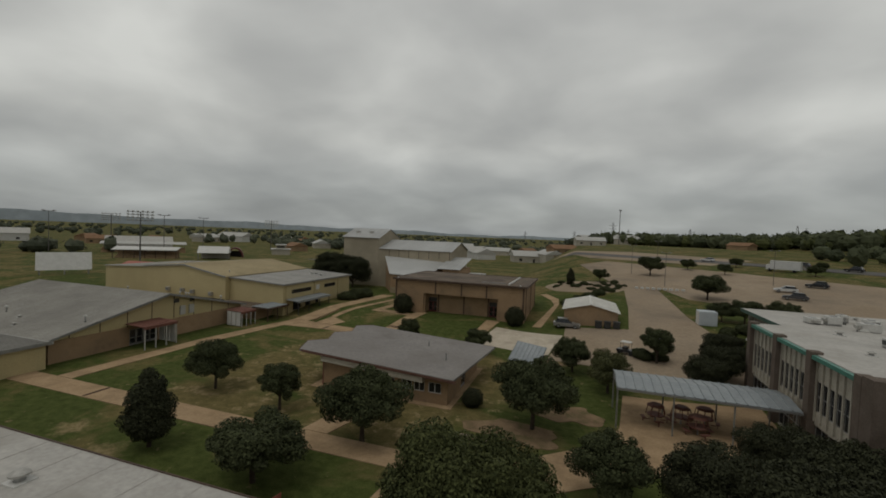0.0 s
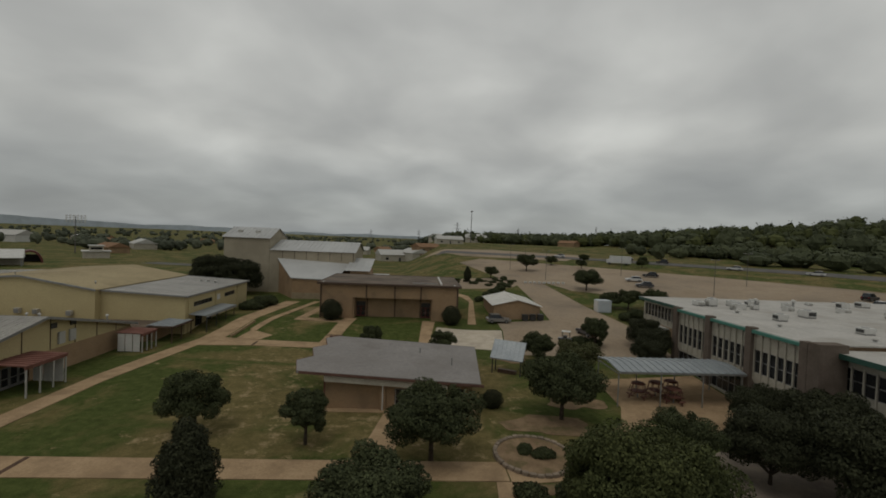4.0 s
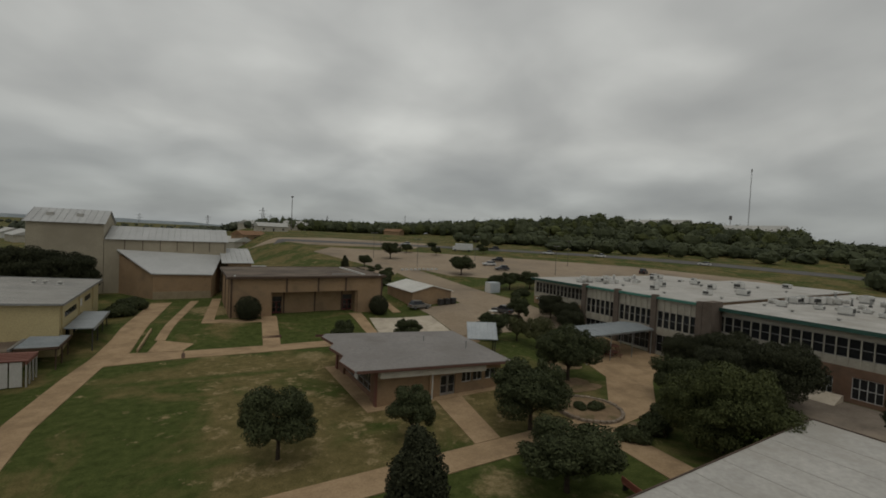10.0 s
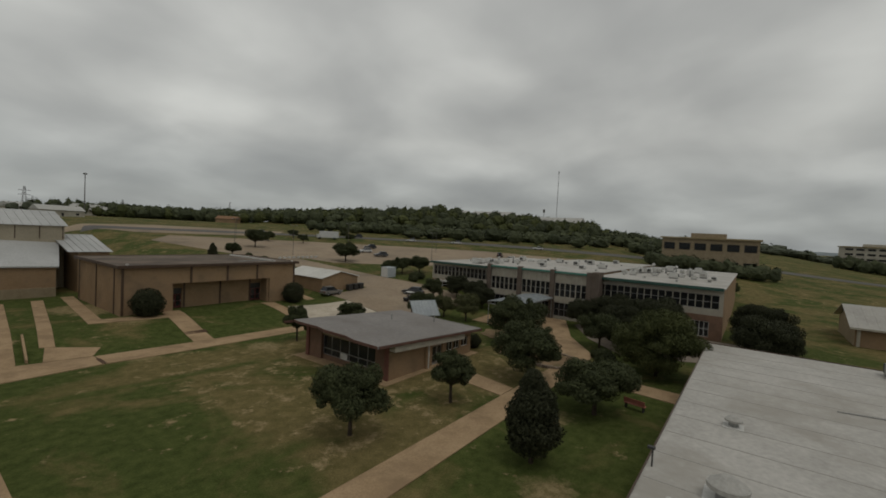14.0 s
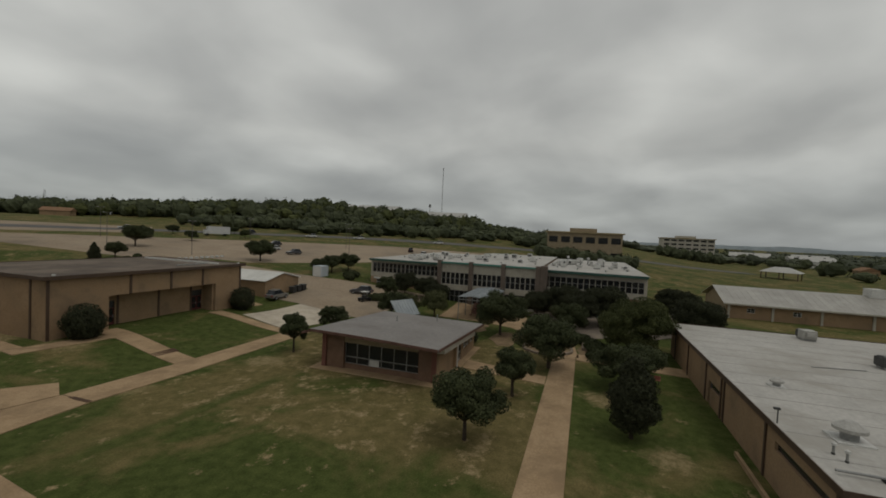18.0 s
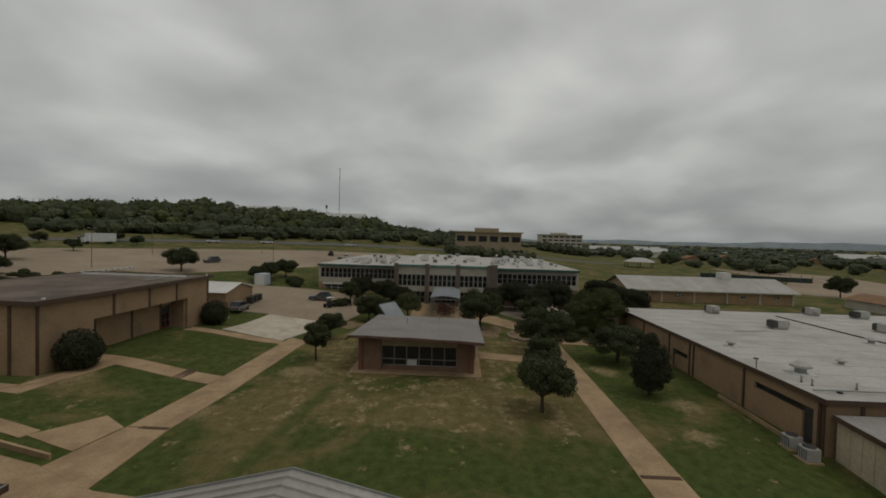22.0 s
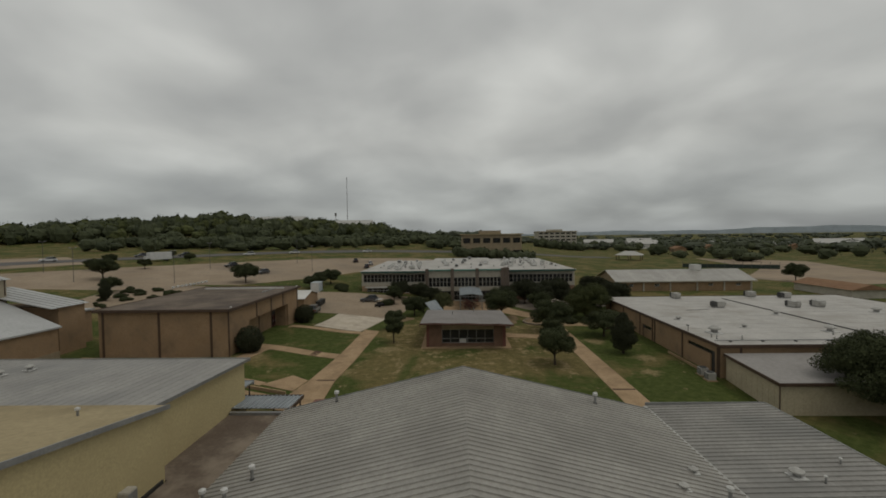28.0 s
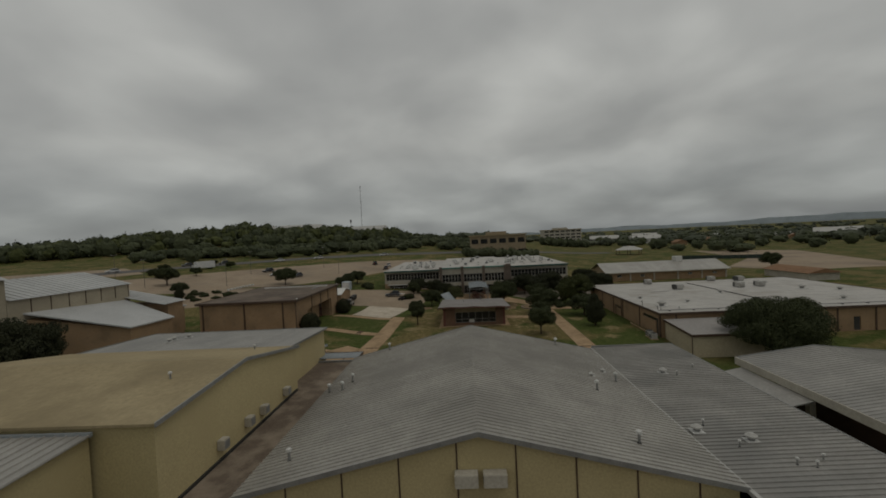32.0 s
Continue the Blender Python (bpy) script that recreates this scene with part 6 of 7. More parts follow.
# ---- gymnasium group ----
def gymnasium():
    e = new("gymnasium")
    base = 0.8
    # sloping front range
    bm = bmesh.new()
    low = [(-50.0, 114.0, 6.0), (-36.4, 114.0, 5.75), (-33.6, 128.0, 9.0), (-58.6, 128.0, 9.9)]
    a = [bm.verts.new((x, y, z)) for x, y, z in low]
    b = [bm.verts.new((x, y, z + 0.22)) for x, y, z in low]
    bm.faces.new(a[::-1])
    bm.faces.new(b)
    for i in range(4):
        j = (i + 1) % 4
        bm.faces.new((a[i], a[j], b[j], b[i]))
    part("roof", bm, M_GYMROOF, e, "pale sloping metal roof")
    bm = bmesh.new()
    prism(bm, [(-49.6, 114.4), (-36.8, 114.4), (-34.0, 127.9), (-58.0, 127.9)], base, lambda x, y: 5.9 + (y - 114) * 0.225)
    part("wall", bm, M_BRICK, e, "tan brick front range")
    part("wall_base", cube(-49.6, -36.8, 114.2, 114.39, base, 2.6), M_BOARD, e)
    # middle range
    part("wall", cube(-61.3, -32.6, 128.0, 151, base, 12.2), M_GYMWALL, e, "beige panelled high wall")
    panels_y(e, M_GYMROOF, -61.2, -32.0, 1.5, 140, 14.8, 127.6, 12.2)
    panels_y(e, M_GYMROOF, -61.2, -32.0, 1.5, 140, 14.8, 151.4, 12.2)
    bm = bmesh.new()
    extrude_x(bm, [(128.2, 12.1), (150.8, 12.1), (140, 14.6)], -32.8, -32.5)
    part("gable_wall", bm, M_GYMWALL, e)
    for k in range(7):
        part("panel_joint", cube(-57 + 4 * k, -56.85 + 4 * k, 127.9, 127.997, 9.9, 12.1), M_BROWN, e)
    # tall stage tower
    part("tower_wall", cube(-76.6, -61.4, 128, 147, base, 15.2), M_GYMWALL, e, "tall beige block")
    panels_y(e, M_GYMROOF, -77.2, -61.0, 1.5, 137.5, 18.0, 127.5, 15.2)
    panels_y(e, M_GYMROOF, -77.2, -61.0, 1.5, 137.5, 18.0, 147.5, 15.2)
    bm = bmesh.new()
    extrude_x(bm, [(128.1, 15.15), (146.9, 15.15), (137.5, 17.8)], -61.7, -61.4)
    part("gable_wall", bm, M_GYMWALL, e)
    for x in (-73, -67):
        part("roof_hatch", cube(x - 0.7, x + 0.7, 132, 133.4, 16.2, 17.1), M_UNIT, e)
    # eastern steps
    part("wall", cube(-32.3, -26.6, 118.5, 134, base, 8.0), M_BRICK, e)
    panels_y(e, M_GYMROOF, -34.2, -26.0, 1.4, 134, 10.6, 118, 8.05)
    part("wall", cube(-26.5, -21, 122, 134, base, 6.2), M_BRICK, e)
    part("roof", cube(-26.5, -20.6, 121.6, 134.3, 6.2, 6.45), M_GYMROOF, e)
    e.matrix_basis = Matrix.LocRotScale((-12.9, 15.6, 0.2), None, (0.77, 0.77, 1.0))
    tagged(e, "stepped beige gymnasium group with pale metal roofs", "gymnasium")


gymnasium()


def long_wing():
    e = new("gabled_wing")
    x0, x1, y0, y1, z1 = 33.0, 49.0, -40.0, 0.4, 3.0
    holes = [(-36.6, -35.2, 1.4, 2.2), (-28.4, -27.0, 1.4, 2.2), (-12.4, -11.0, 1.3, 2.2), (-4.6, -3.2, 1.3, 2.2)]
    wall(e, "y", x0, 0.3, y0, y1, -0.8, z1, holes, M_BRICK)
    for h in holes:
        window(e, "y", x0, 0.3, *h, 2, 2, M_WHITE, 0.07)
    wall(e, "y", x1, -0.3, y0, y1, -0.8, z1, [], M_BRICK)
    for y in (y0, y1 - 0.3):
        bm = bmesh.new()
        extrude_y(bm, [(x0 + 0.3, -0.8), (x1 - 0.3, -0.8), (x1 - 0.3, z1), (41, 5.6), (x0 + 0.3, z1)], y, y + 0.3)
        part("gable_wall", bm, M_BOARD, e)
    panels_x(e, M_METAL, y0 - 0.8, y1 + 0.8, 1.2, 41, 5.9, x0 - 1.0, 3.05, rib=0.03)
    panels_x(e, M_METAL, y0 - 0.8, y1 + 0.8, 1.2, 41, 5.9, x1 + 1.0, 3.05, rib=0.03)
    for k in range(6):
        y = y0 + 0.2 + 8.0 * k - (0.4 if k == 5 else 0)
        part("pilaster", cube(x0 - 0.25, x0 - 0.003, y, y + 0.4, -0.8, z1), M_CREAM, e)
    part("fascia", cube(x0 - 1.06, x0 - 1.0, y0 - 0.8, y1 + 0.8, 2.8, 3.1), M_CREAM, e, "cream eaves board")
    part("roof_box", cube(39.6, 42.4, -28.6, -26.2, 5.5, 7.3, 0.04), M_WHITE, e, "white rooftop box")
    tagged(e, "long low brick wing with a grey metal gable roof", "school wing")


long_wing()
e = new("tile_roof_hut")
bm = bmesh.new()
extrude_x(bm, [(-62, 2.2), (-52, 2.2), (-57, 3.6)], 14, 34)
part("roof", bm, M_CLAY, e, "brownish orange low roof")
part("wall", cube(14.6, 33.4, -61.4, -52.6, -0.5, 2.2), M_CREAM, e)
tagged(e, "low hut with a brownish orange roof", "hut")


# ---- trees ----
def oak(seed, w, h, base, leaves, mat, size=0.22, n=8):
    return crown_mesh("crown", lobes(seed, w, h, base, n), leaves, size, mat, seed), trunk_mesh("trunk", base + 0.2, (h - base) * 0.55, 0.05 * w ** 0.5 + 0.06, seed)


OAK_A = oak(3, 6.4, 5.6, 1.3, 30000, M_LEAF, 0.088, 9)
OAK_B = oak(11, 6.4, 5.4, 1.1, 30000, M_LEAF, 0.088, 10)
OAK_BIG = oak(23, 10.6, 8.2, 0.0, 95000, M_LEAF_L, 0.095, 15)
OAK_DARK = oak(31, 9.4, 8.0, 0.9, 46000, M_LEAF_D, 0.11, 12)
SMALL = oak(43, 4.2, 4.4, 1.2, 15000, M_LEAF, 0.08, 7)
FEATHER = oak(47, 4.8, 4.6, 0.9, 12000, M_LEAF_Y, 0.08, 8)
CEDAR = (crown_mesh("crown", [(0.2 * math.sin(2.1 * k), 0.2 * math.cos(1.7 * k), 1.5 + 0.58 * k, (1.5, 1.85, 1.95, 1.9, 1.8, 1.6, 1.35, 1.05, 0.7)[k], 0.9) for k in range(9)], 30000, 0.09, M_LEAF_D, 53), trunk_mesh("trunk", 0.8, 2.0, 0.2, 53, 3))
BALL = crown_mesh("shrub", [(0, 0, 1.55, 1.7, 1.6), (0.25, 0.1, 1.3, 1.6, 1.3)], 9000, 0.09, M_LEAF_D, 61, 0.3)
LOW = crown_mesh("shrub", [(0, 0, 0.6, 1.0, 0.65), (0.7, 0.2, 0.5, 0.8, 0.5), (-0.6, -0.3, 0.5, 0.8, 0.5)], 3600, 0.1, M_LEAF, 67, 0.4)

tree("oak_tree", "rounded dark green oak standing on the dry lawn", *OAK_A, -39.5, 36.0, 0.4, 0.9)
tree("oak_tree", "small dark green oak near the pavilion's corner", *SMALL, -29.8, 34.2, 1.0, 1.02)
tree("oak_tree", "full dark green oak beside the pavilion walk", *OAK_B, -19.6, 31.8, 2.0, 1.2, 0.92)
tree("oak_tree", "broad dark oak between the path and the brick block", *OAK_A, -23.6, 23.9, 3.0, 1.14, 0.7)
tree("cedar_tree", "dense dark columnar cedar beside the path", *CEDAR, -34.3, 24.7, 0.0, 0.92, 0.95)
tree("oak_tree", "very large spreading oak, sunlit yellow-green put into its leaf colour", *OAK_BIG, -8.1, 21.9, 0.0, 0.92, 1.02)
tree("oak_tree", "dark dense tree before the main building", *OAK_DARK, 5.4, 28.8, 0.3, 0.74)
tree("oak_tree", "dark dense tree before the main building", *OAK_DARK, 8.8, 25.0, 1.9, 0.9)
tree("oak_tree", "small loose oak before the canopy", *OAK_B, -0.4, 30.2, 3.4, 0.9)
tree("oak_tree", "dark dense tree before the main building", *OAK_DARK, 11.1, 36.3, 3.4, 0.62)
tree("oak_tree", "dark dense tree before the main building", *OAK_DARK, 12.6, 31.6, 2.4, 0.8)
tree("oak_tree", "dark tree at the end of the brick block", *OAK_DARK, 4.0, 12.0, 4.4, 0.85)
tree("oak_tree", "dark tree at the end of the brick block", *OAK_DARK, 18.6, 12.4, 5.4, 0.85)
tree("oak_tree", "oak on bare trodden earth near the canopy", *OAK_B, -6.6, 39.7, 0.9, 1.25, 0.95)
tree("feathery_tree", "light feathery tree with thin yellow-green leaves", *FEATHER, 0.4, 52.4, 0.2, 1.05)
tree("feathery_tree", "light feathery tree with thin yellow-green leaves", *FEATHER, 0.2, 56.8, 2.2, 0.85)
tree("oak_tree", "small spreading tree by the service yard", *SMALL, 7.2, 64.6, 0.2, 1.1)
tree("oak_tree", "dark tree by the service yard", *OAK_DARK, 14.8, 64.2, 1.2, 0.62)
tree("oak_tree", "dark tree close to the main building's wing", *OAK_DARK, 13.6, 59.0, 2.2, 0.6)
tree("oak_tree", "dark tree close to the main building's wing", *OAK_DARK, 11.0, 55.6, 5.2, 0.55)
tree("oak_tree", "dark tree behind the tilted shelter", *OAK_B, -3.6, 58.6, 3.2, 0.84)
tree("oak_tree", "slim young oak beside the footpath", *SMALL, -27.2, 59.8, 0.8, 0.84, 1.25)
tree("oak_tree", "small round oak by the concrete pad", *SMALL, -17.0, 61.3, 2.8, 1.08, 0.8)
OAK_WIDE = oak(29, 14.4, 9.2, 0.3, 90000, M_LEAF, 0.1, 16)
tree("oak_tree", "large dark oak between the sheds", *OAK_WIDE, -55.2, 5.8, 0.6)
tree("oak_tree", "dark oak before the gymnasium", *OAK_DARK, -70.5, 106.6, 1.6, 1.3)
tree("oak_tree", "dark oak before the gymnasium", *OAK_DARK, -64.6, 107.4, 4.6, 1.15)
tree("oak_tree", "lone oak in the sandy lot", *OAK_B, 53.9, -69.1, 1.6, 1.2)
for i, (x, y, s) in enumerate(((23.9, 110.0, 1.25), (17.0, 146.3, 1.25), (30, 87, 1.0), (24.6, 88.5, 0.9), (21.5, 90.2, 0.8), (38, 150, 0.7), (60, 149, 0.7), (66, 160, 0.6), (46, 168, 0.7), (76, 20, 1.2), (30, 160, 0.8), (2, 132, 0.8))):
    tree("oak_tree", "round clipped oak standing in the parking area", *(OAK_A if i % 2 else OAK_B), x, y, i * 1.3, s, 0.85, "parking lot trees")
shrub("ball_shrub", "large clipped round evergreen shrub by the brick hall", BALL, -36.9, 79.4, 1.12, 1.1, 0, "clipped shrubs")
shrub("ball_shrub", "large clipped round evergreen shrub by the brick hall", BALL, -14.4, 79.3, 1.05, 1.1, 1, "clipped shrubs")
shrub("ball_shrub", "dense dark shrub at the pavilion's end", BALL, -12.9, 42.6, 0.62, 0.95, 3, "clipped shrubs")
for i, (x, y, s) in enumerate(((-54.4, 87.4, 1.6), (-53.9, 90.5, 1.9), (-53.2, 94, 1.7), (-9.5, 26.8, 1.3), (-5.8, 28.2, 1.1), (-13.0, 26.6, 1.0), (-10.6, 32.4, 0.7), (-11.9, 33.2, 0.6), (5.5, 66.2, 1.2), (7.5, 65.8, 1.0), (20, 80.6, 1.2), (23, 82, 1.4), (-1.2, 108, 1.2), (1.0, 112, 1.3), (-3.5, 104, 1.2), (3.0, 118, 1.1), (-6, 100, 1.0))):
    shrub("low_shrub", "low loose green shrub", LOW, x, y, s, 1.0, i, "low shrubs")
rb = random.Random(77)
for i in range(26):
    a, k = rb.uniform(0, 6.3), rb.uniform(2, 10) ** 1.0
    x, y = -1.5 + k * math.cos(a), 124 + 0.9 * k * math.sin(a)
    shrub("low_shrub", "loose dry-country shrub in the gravel bed", LOW, x, y, rb.uniform(0.4, 0.95), rb.uniform(0.6, 1.1), i, "gravel bed shrubs")
tree("cedar_tree", "small dark cone-shaped conifer in the gravel bed", *CEDAR, -6.0, 126.5, 1.0, 0.62, 1.1)
for i, (x0, y0, x1, y1) in enumerate(((-9.8, 27.6, -6.4, 28.3), (-9.8, 27.5, -9.5, 25.8))):
    bm = cube(min(x0, x1), max(x0, x1), min(y0, y1), max(y0, y1), -0.1, 0.35, 0.02)
    tagged(mesh_ob("planter_edge", bm, M_STONE), "low stone edging of a planting bed", "edging")


e = new("garden_bench")
part("seat", cube(-0.9, 0.9, -0.22, 0.22, 0.42, 0.5, 0.02), M_REDROOF, e)
part("backrest", cube(-0.9, 0.9, 0.2, 0.26, 0.55, 0.95, 0.02), M_REDROOF, e)
for x in (-0.75, 0.75):
    part("leg", cube(x - 0.04, x + 0.04, -0.2, 0.2, 0.0, 0.42), M_DARKM, e)
e.matrix_basis = pose(-20, 21.5, ground_z(-20, 21.5) + 0.02, 0, 0, 80)
tagged(e, "faded red metal bench beside the path", "bench")


# ---- vehicles ----
def car(paint, tall=1.0, name="parked_car"):
    e = new(name)
    bm = bmesh.new()
    low = [(-2.25, 0.32), (2.25, 0.32), (2.3, 0.62), (2.1, 0.82), (1.0, 0.93), (-1.9, 0.98), (-2.3, 0.9), (-2.3, 0.5)]
    extrude_y(bm, low, -0.88, 0.88)
    bmesh.ops.bevel(bm, geom=bm.edges[:], offset=0.06, segments=2, affect="EDGES")
    part("body", bm, paint, e)
    bm = bmesh.new()
    for y0, y1, k in ((-0.8, 0.8, 1),):
        prof = [(-2.0, 0.95), (0.95, 0.92), (0.15, 1.42 * tall), (-1.55, 1.45 * tall)]
        a = [bm.verts.new((x, -0.8 + (0.14 if z > 1.2 else 0), z)) for x, z in prof]
        b = [bm.verts.new((x, 0.8 - (0.14 if z > 1.2 else 0), z)) for x, z in prof]
        bm.faces.new(a[::-1])
        bm.faces.new(b)
        for i in range(4):
            j = (i + 1) % 4
            bm.faces.new((a[i], a[j], b[j], b[i]))
    bmesh.ops.recalc_face_normals(bm, faces=bm.faces)
    part("greenhouse", bm, M_CARGLASS, e, "dark tinted glass")
    part("roof", cube(-1.55, 0.15, -0.67, 0.67, 1.43 * tall, 1.5 * tall, 0.02), paint, e)
    for x in (-1.45, 1.4):
        for y in (-0.82, 0.82):
            bm = bmesh.new()
            tube(bm, (x, y - 0.11, 0.33), (x, y + 0.11, 0.33), 0.33, 0.33, 16)
            w = part("wheel", bm, M_TYRE, e)
            bm = bmesh.new()
            s = 1 if y > 0 else -1
            tube(bm, (x, y + s * 0.112, 0.33), (x, y + s * 0.125, 0.33), 0.2, 0.18, 12)
            part("rim", bm, M_STEEL, w)
    for y in (-0.65, 0.65):
        part("headlight", cube(2.24, 2.32, y - 0.17, y + 0.17, 0.63, 0.76), M_WHITE, e)
        part("tail_light", cube(-2.33, -2.27, y - 0.15, y + 0.15, 0.7, 0.86), M_TAIL, e)
    return e


CARS = {
    "silver": tagged(car(M_SILVER, 1.12), "silver compact wagon parked by the concrete pad", "car"),
    "dark": tagged(car(M_BLACKP, 1.15), "dark sport utility vehicle standing in the lot", "car", "lot cars"),
    "grey": tagged(car(M_GREYP, 1.1), "grey hatchback standing in the lot", "car", "lot cars"),
    "white": tagged(car(M_WHITEP, 1.05), "white car on the tan lot surface", "car", "lot cars"),
}
for kind, x, y, t in (("silver", -5.2, 80.4, 4), ("grey", 41.3, 112.8, 160), ("white", 43.0, 122, 165), ("dark", 52, 129, 150), ("dark", 84, 92, 20), ("grey", 68.4, 84, 10), ("white", 78.6, 84.5, 10), ("dark", 92, 62, 30), ("white", 88, 140, 130), ("white", 104, 126, 128), ("grey", 66, 172, 140), ("white", 128, 96, 120), ("white", 42, 186, 145), ("dark", 74, 160, 140), ("grey", 8.5, 71, 100)):
    ob = put(CARS[kind], x, y, ground_z(x, y) + 0.07, t)
e = new("motorhome")
part("body", cube(-4, 3.6, -1.2, 1.2, 0.6, 3.3, 0.12), M_WHITEP, e)
part("cab", cube(3.602, 4.6, -1.1, 1.1, 0.5, 2.0, 0.1), M_WHITEP, e)
part("side_stripe", cube(-3.9, 3.5, -1.23, -1.203, 1.4, 1.8), M_GREYP, e)
part("window", cube(-2.5, -1.0, -1.23, -1.203, 2.0, 2.7), M_CARGLASS, e)
for x in (-2.4, 3.6):
    for y in (-1.0, 1.0):
        bm = bmesh.new()
        tube(bm, (x, y - 0.14, 0.42), (x, y + 0.14, 0.42), 0.42, 0.42, 14)
        part("wheel", bm, M_TYRE, e)
e.matrix_basis = pose(56, 158, ground_z(56, 158) + 0.05, 0, 0, 150)
tagged(e, "white motorhome parked near the highway", "motorhome")
e = new("utility_cart")
part("chassis", cube(-1.2, 1.2, -0.6, 0.6, 0.35, 0.7, 0.05), M_BLACKP, e)
part("seat", cube(-0.4, 0.2, -0.5, 0.5, 0.7, 1.1, 0.05), M_DARK, e)
part("roof", cube(-0.7, 0.7, -0.6, 0.6, 1.75, 1.82, 0.02), M_WHITE, e)
bm = bmesh.new()
for x in (-0.6, 0.6):
    for y in (-0.55, 0.55):
        tube(bm, (x, y, 0.7), (x, y, 1.75), 0.03, 0.03, 6)
part("roof_frame", bm, M_DARK, e)
for x in (-0.8, 0.85):
    for y in (-0.55, 0.55):
        bm = bmesh.new()
        tube(bm, (x, y - 0.1, 0.25), (x, y + 0.1, 0.25), 0.25, 0.25, 12)
        part("wheel", bm, M_TYRE, e)
e.matrix_basis = pose(3.6, 67.6, ground_z(3.6, 67.6) + 0.06, 0, 0, -25)
tagged(e, "small open utility cart with a pale roof", "cart")


# ---- lamps, masts, distance ----
def lamp_pole(name="lamp_pole"):
    e = new(name)
    bm = bmesh.new()
    tube(bm, (0, 0, -0.3), (0, 0, 9), 0.08, 0.05, 8)
    part("pole", bm, M_POLE, e)
    for s in (-1, 1):
        a = part("arm", cube(*sorted((s * 0.06, s * 0.9)), -0.04, 0.04, 8.85, 8.95), M_POLE, e)
        part("lamp_head", cube(*sorted((s * 0.6, s * 1.2)), -0.16, 0.16, 8.953, 9.1, 0.02), M_STEEL, a)
    return tagged(e, "tall twin-headed lamp pole in the lot", "lamp pole", "lot lamps")


POLE = lamp_pole()
for x, y in ((18, 127), (12, 150), (44, 132), (70, 112), (22, 168), (52, 100)):
    put(POLE, x, y, ground_z(x, y))


def lattice(h, w, name, label):
    e = new(name)
    bm = bmesh.new()
    cs = [(-w, -w), (w, -w), (w, w), (-w, w)]
    for (x, y) in cs:
        tube(bm, (x, y, -1), (x * 0.2, y * 0.2, h), 0.22, 0.12, 4)
    part("leg", bm, M_POLE, e)
    bm = bmesh.new()
    n = 7
    for k in range(n):
        z0, z1 = h * k / n, h * (k + 1) / n
        r0, r1 = w * (1 - 0.8 * k / n), w * (1 - 0.8 * (k + 1) / n)
        for i in range(4):
            a, b = cs[i], cs[(i + 1) % 4]
            sa = (a[0] / w * r0, a[1] / w * r0, z0)
            sb = (b[0] / w * r1, b[1] / w * r1, z1)
            tube(bm, sa, sb, 0.12, 0.12, 4)
    part("bracing", bm, M_POLE, e)
    for z in (h * 0.72, h * 0.86):
        bm = bmesh.new()
        box(bm, -w * 1.9, w * 1.9, -0.2, 0.2, z, z + 0.5)
        part("cross_arm", bm, M_POLE, e)
    return tagged(e, label, "pylon", "pylons")


PYLON = lattice(38, 3.2, "pylon", "grey lattice power pylon on the plain")
for x, y, t in ((60, 700, 0), (-20, 820, 20), (130, 640, 40), (-120, 900, 0), (200, 520, 60), (30, 560, 10)):
    put(PYLON, x, y, ground_z(x, y), t, 0.75)
e = new("radio_mast")
bm = bmesh.new()
for k in range(3):
    a = k * 2.094
    tube(bm, (0.45 * math.cos(a), 0.45 * math.sin(a), 0), (0.35 * math.cos(a), 0.35 * math.sin(a), 82), 0.1, 0.08, 4)
part("mast_leg", bm, M_POLE, e)
bm = bmesh.new()
for k in range(40):
    z = 2.05 * k
    for i in range(3):
        a, b = i * 2.094, (i + 1) * 2.094
        tube(bm, (0.4 * math.cos(a), 0.4 * math.sin(a), z), (0.4 * math.cos(b), 0.4 * math.sin(b), z + 2.05), 0.05, 0.05, 4)
part("bracing", bm, M_POLE, e)
part("antenna", cube(-0.4, 0.4, -0.4, 0.4, 80, 83), M_POLE, e)
e.matrix_basis = Matrix.LocRotScale((255, 138, ground_z(255, 138) - 3.0), None, (0.62, 0.62, 0.57))
tagged(e, "tall thin radio mast on the wooded hill", "mast")
e = new("radio_mast")
bm = bmesh.new()
tube(bm, (0, 0, 0), (0, 0, 26), 0.4, 0.3, 8)
part("pole", bm, M_POLE, e)
part("antenna", cube(-1.1, 1.1, -1.1, 1.1, 23, 27), M_POLE, e)
e.matrix_basis = Matrix.LocRotScale((252, 147, ground_z(252, 147) - 3.0), None, (0.55, 0.55, 0.62))
tagged(e, "short stout antenna pole on the hill", "mast")


e = new("tall_pole")
bm = bmesh.new()
tube(bm, (0, 0, -1), (0, 0, 26), 0.32, 0.2, 8)
part("pole", bm, M_POLE, e)
part("lamp_ring", cube(-1.0, 1.0, -1.0, 1.0, 25.2, 26.0, 0.2), M_POLE, e)
e.location = (22, 348, ground_z(22, 348))
tagged(e, "tall single grey pole standing in the plain", "pole")


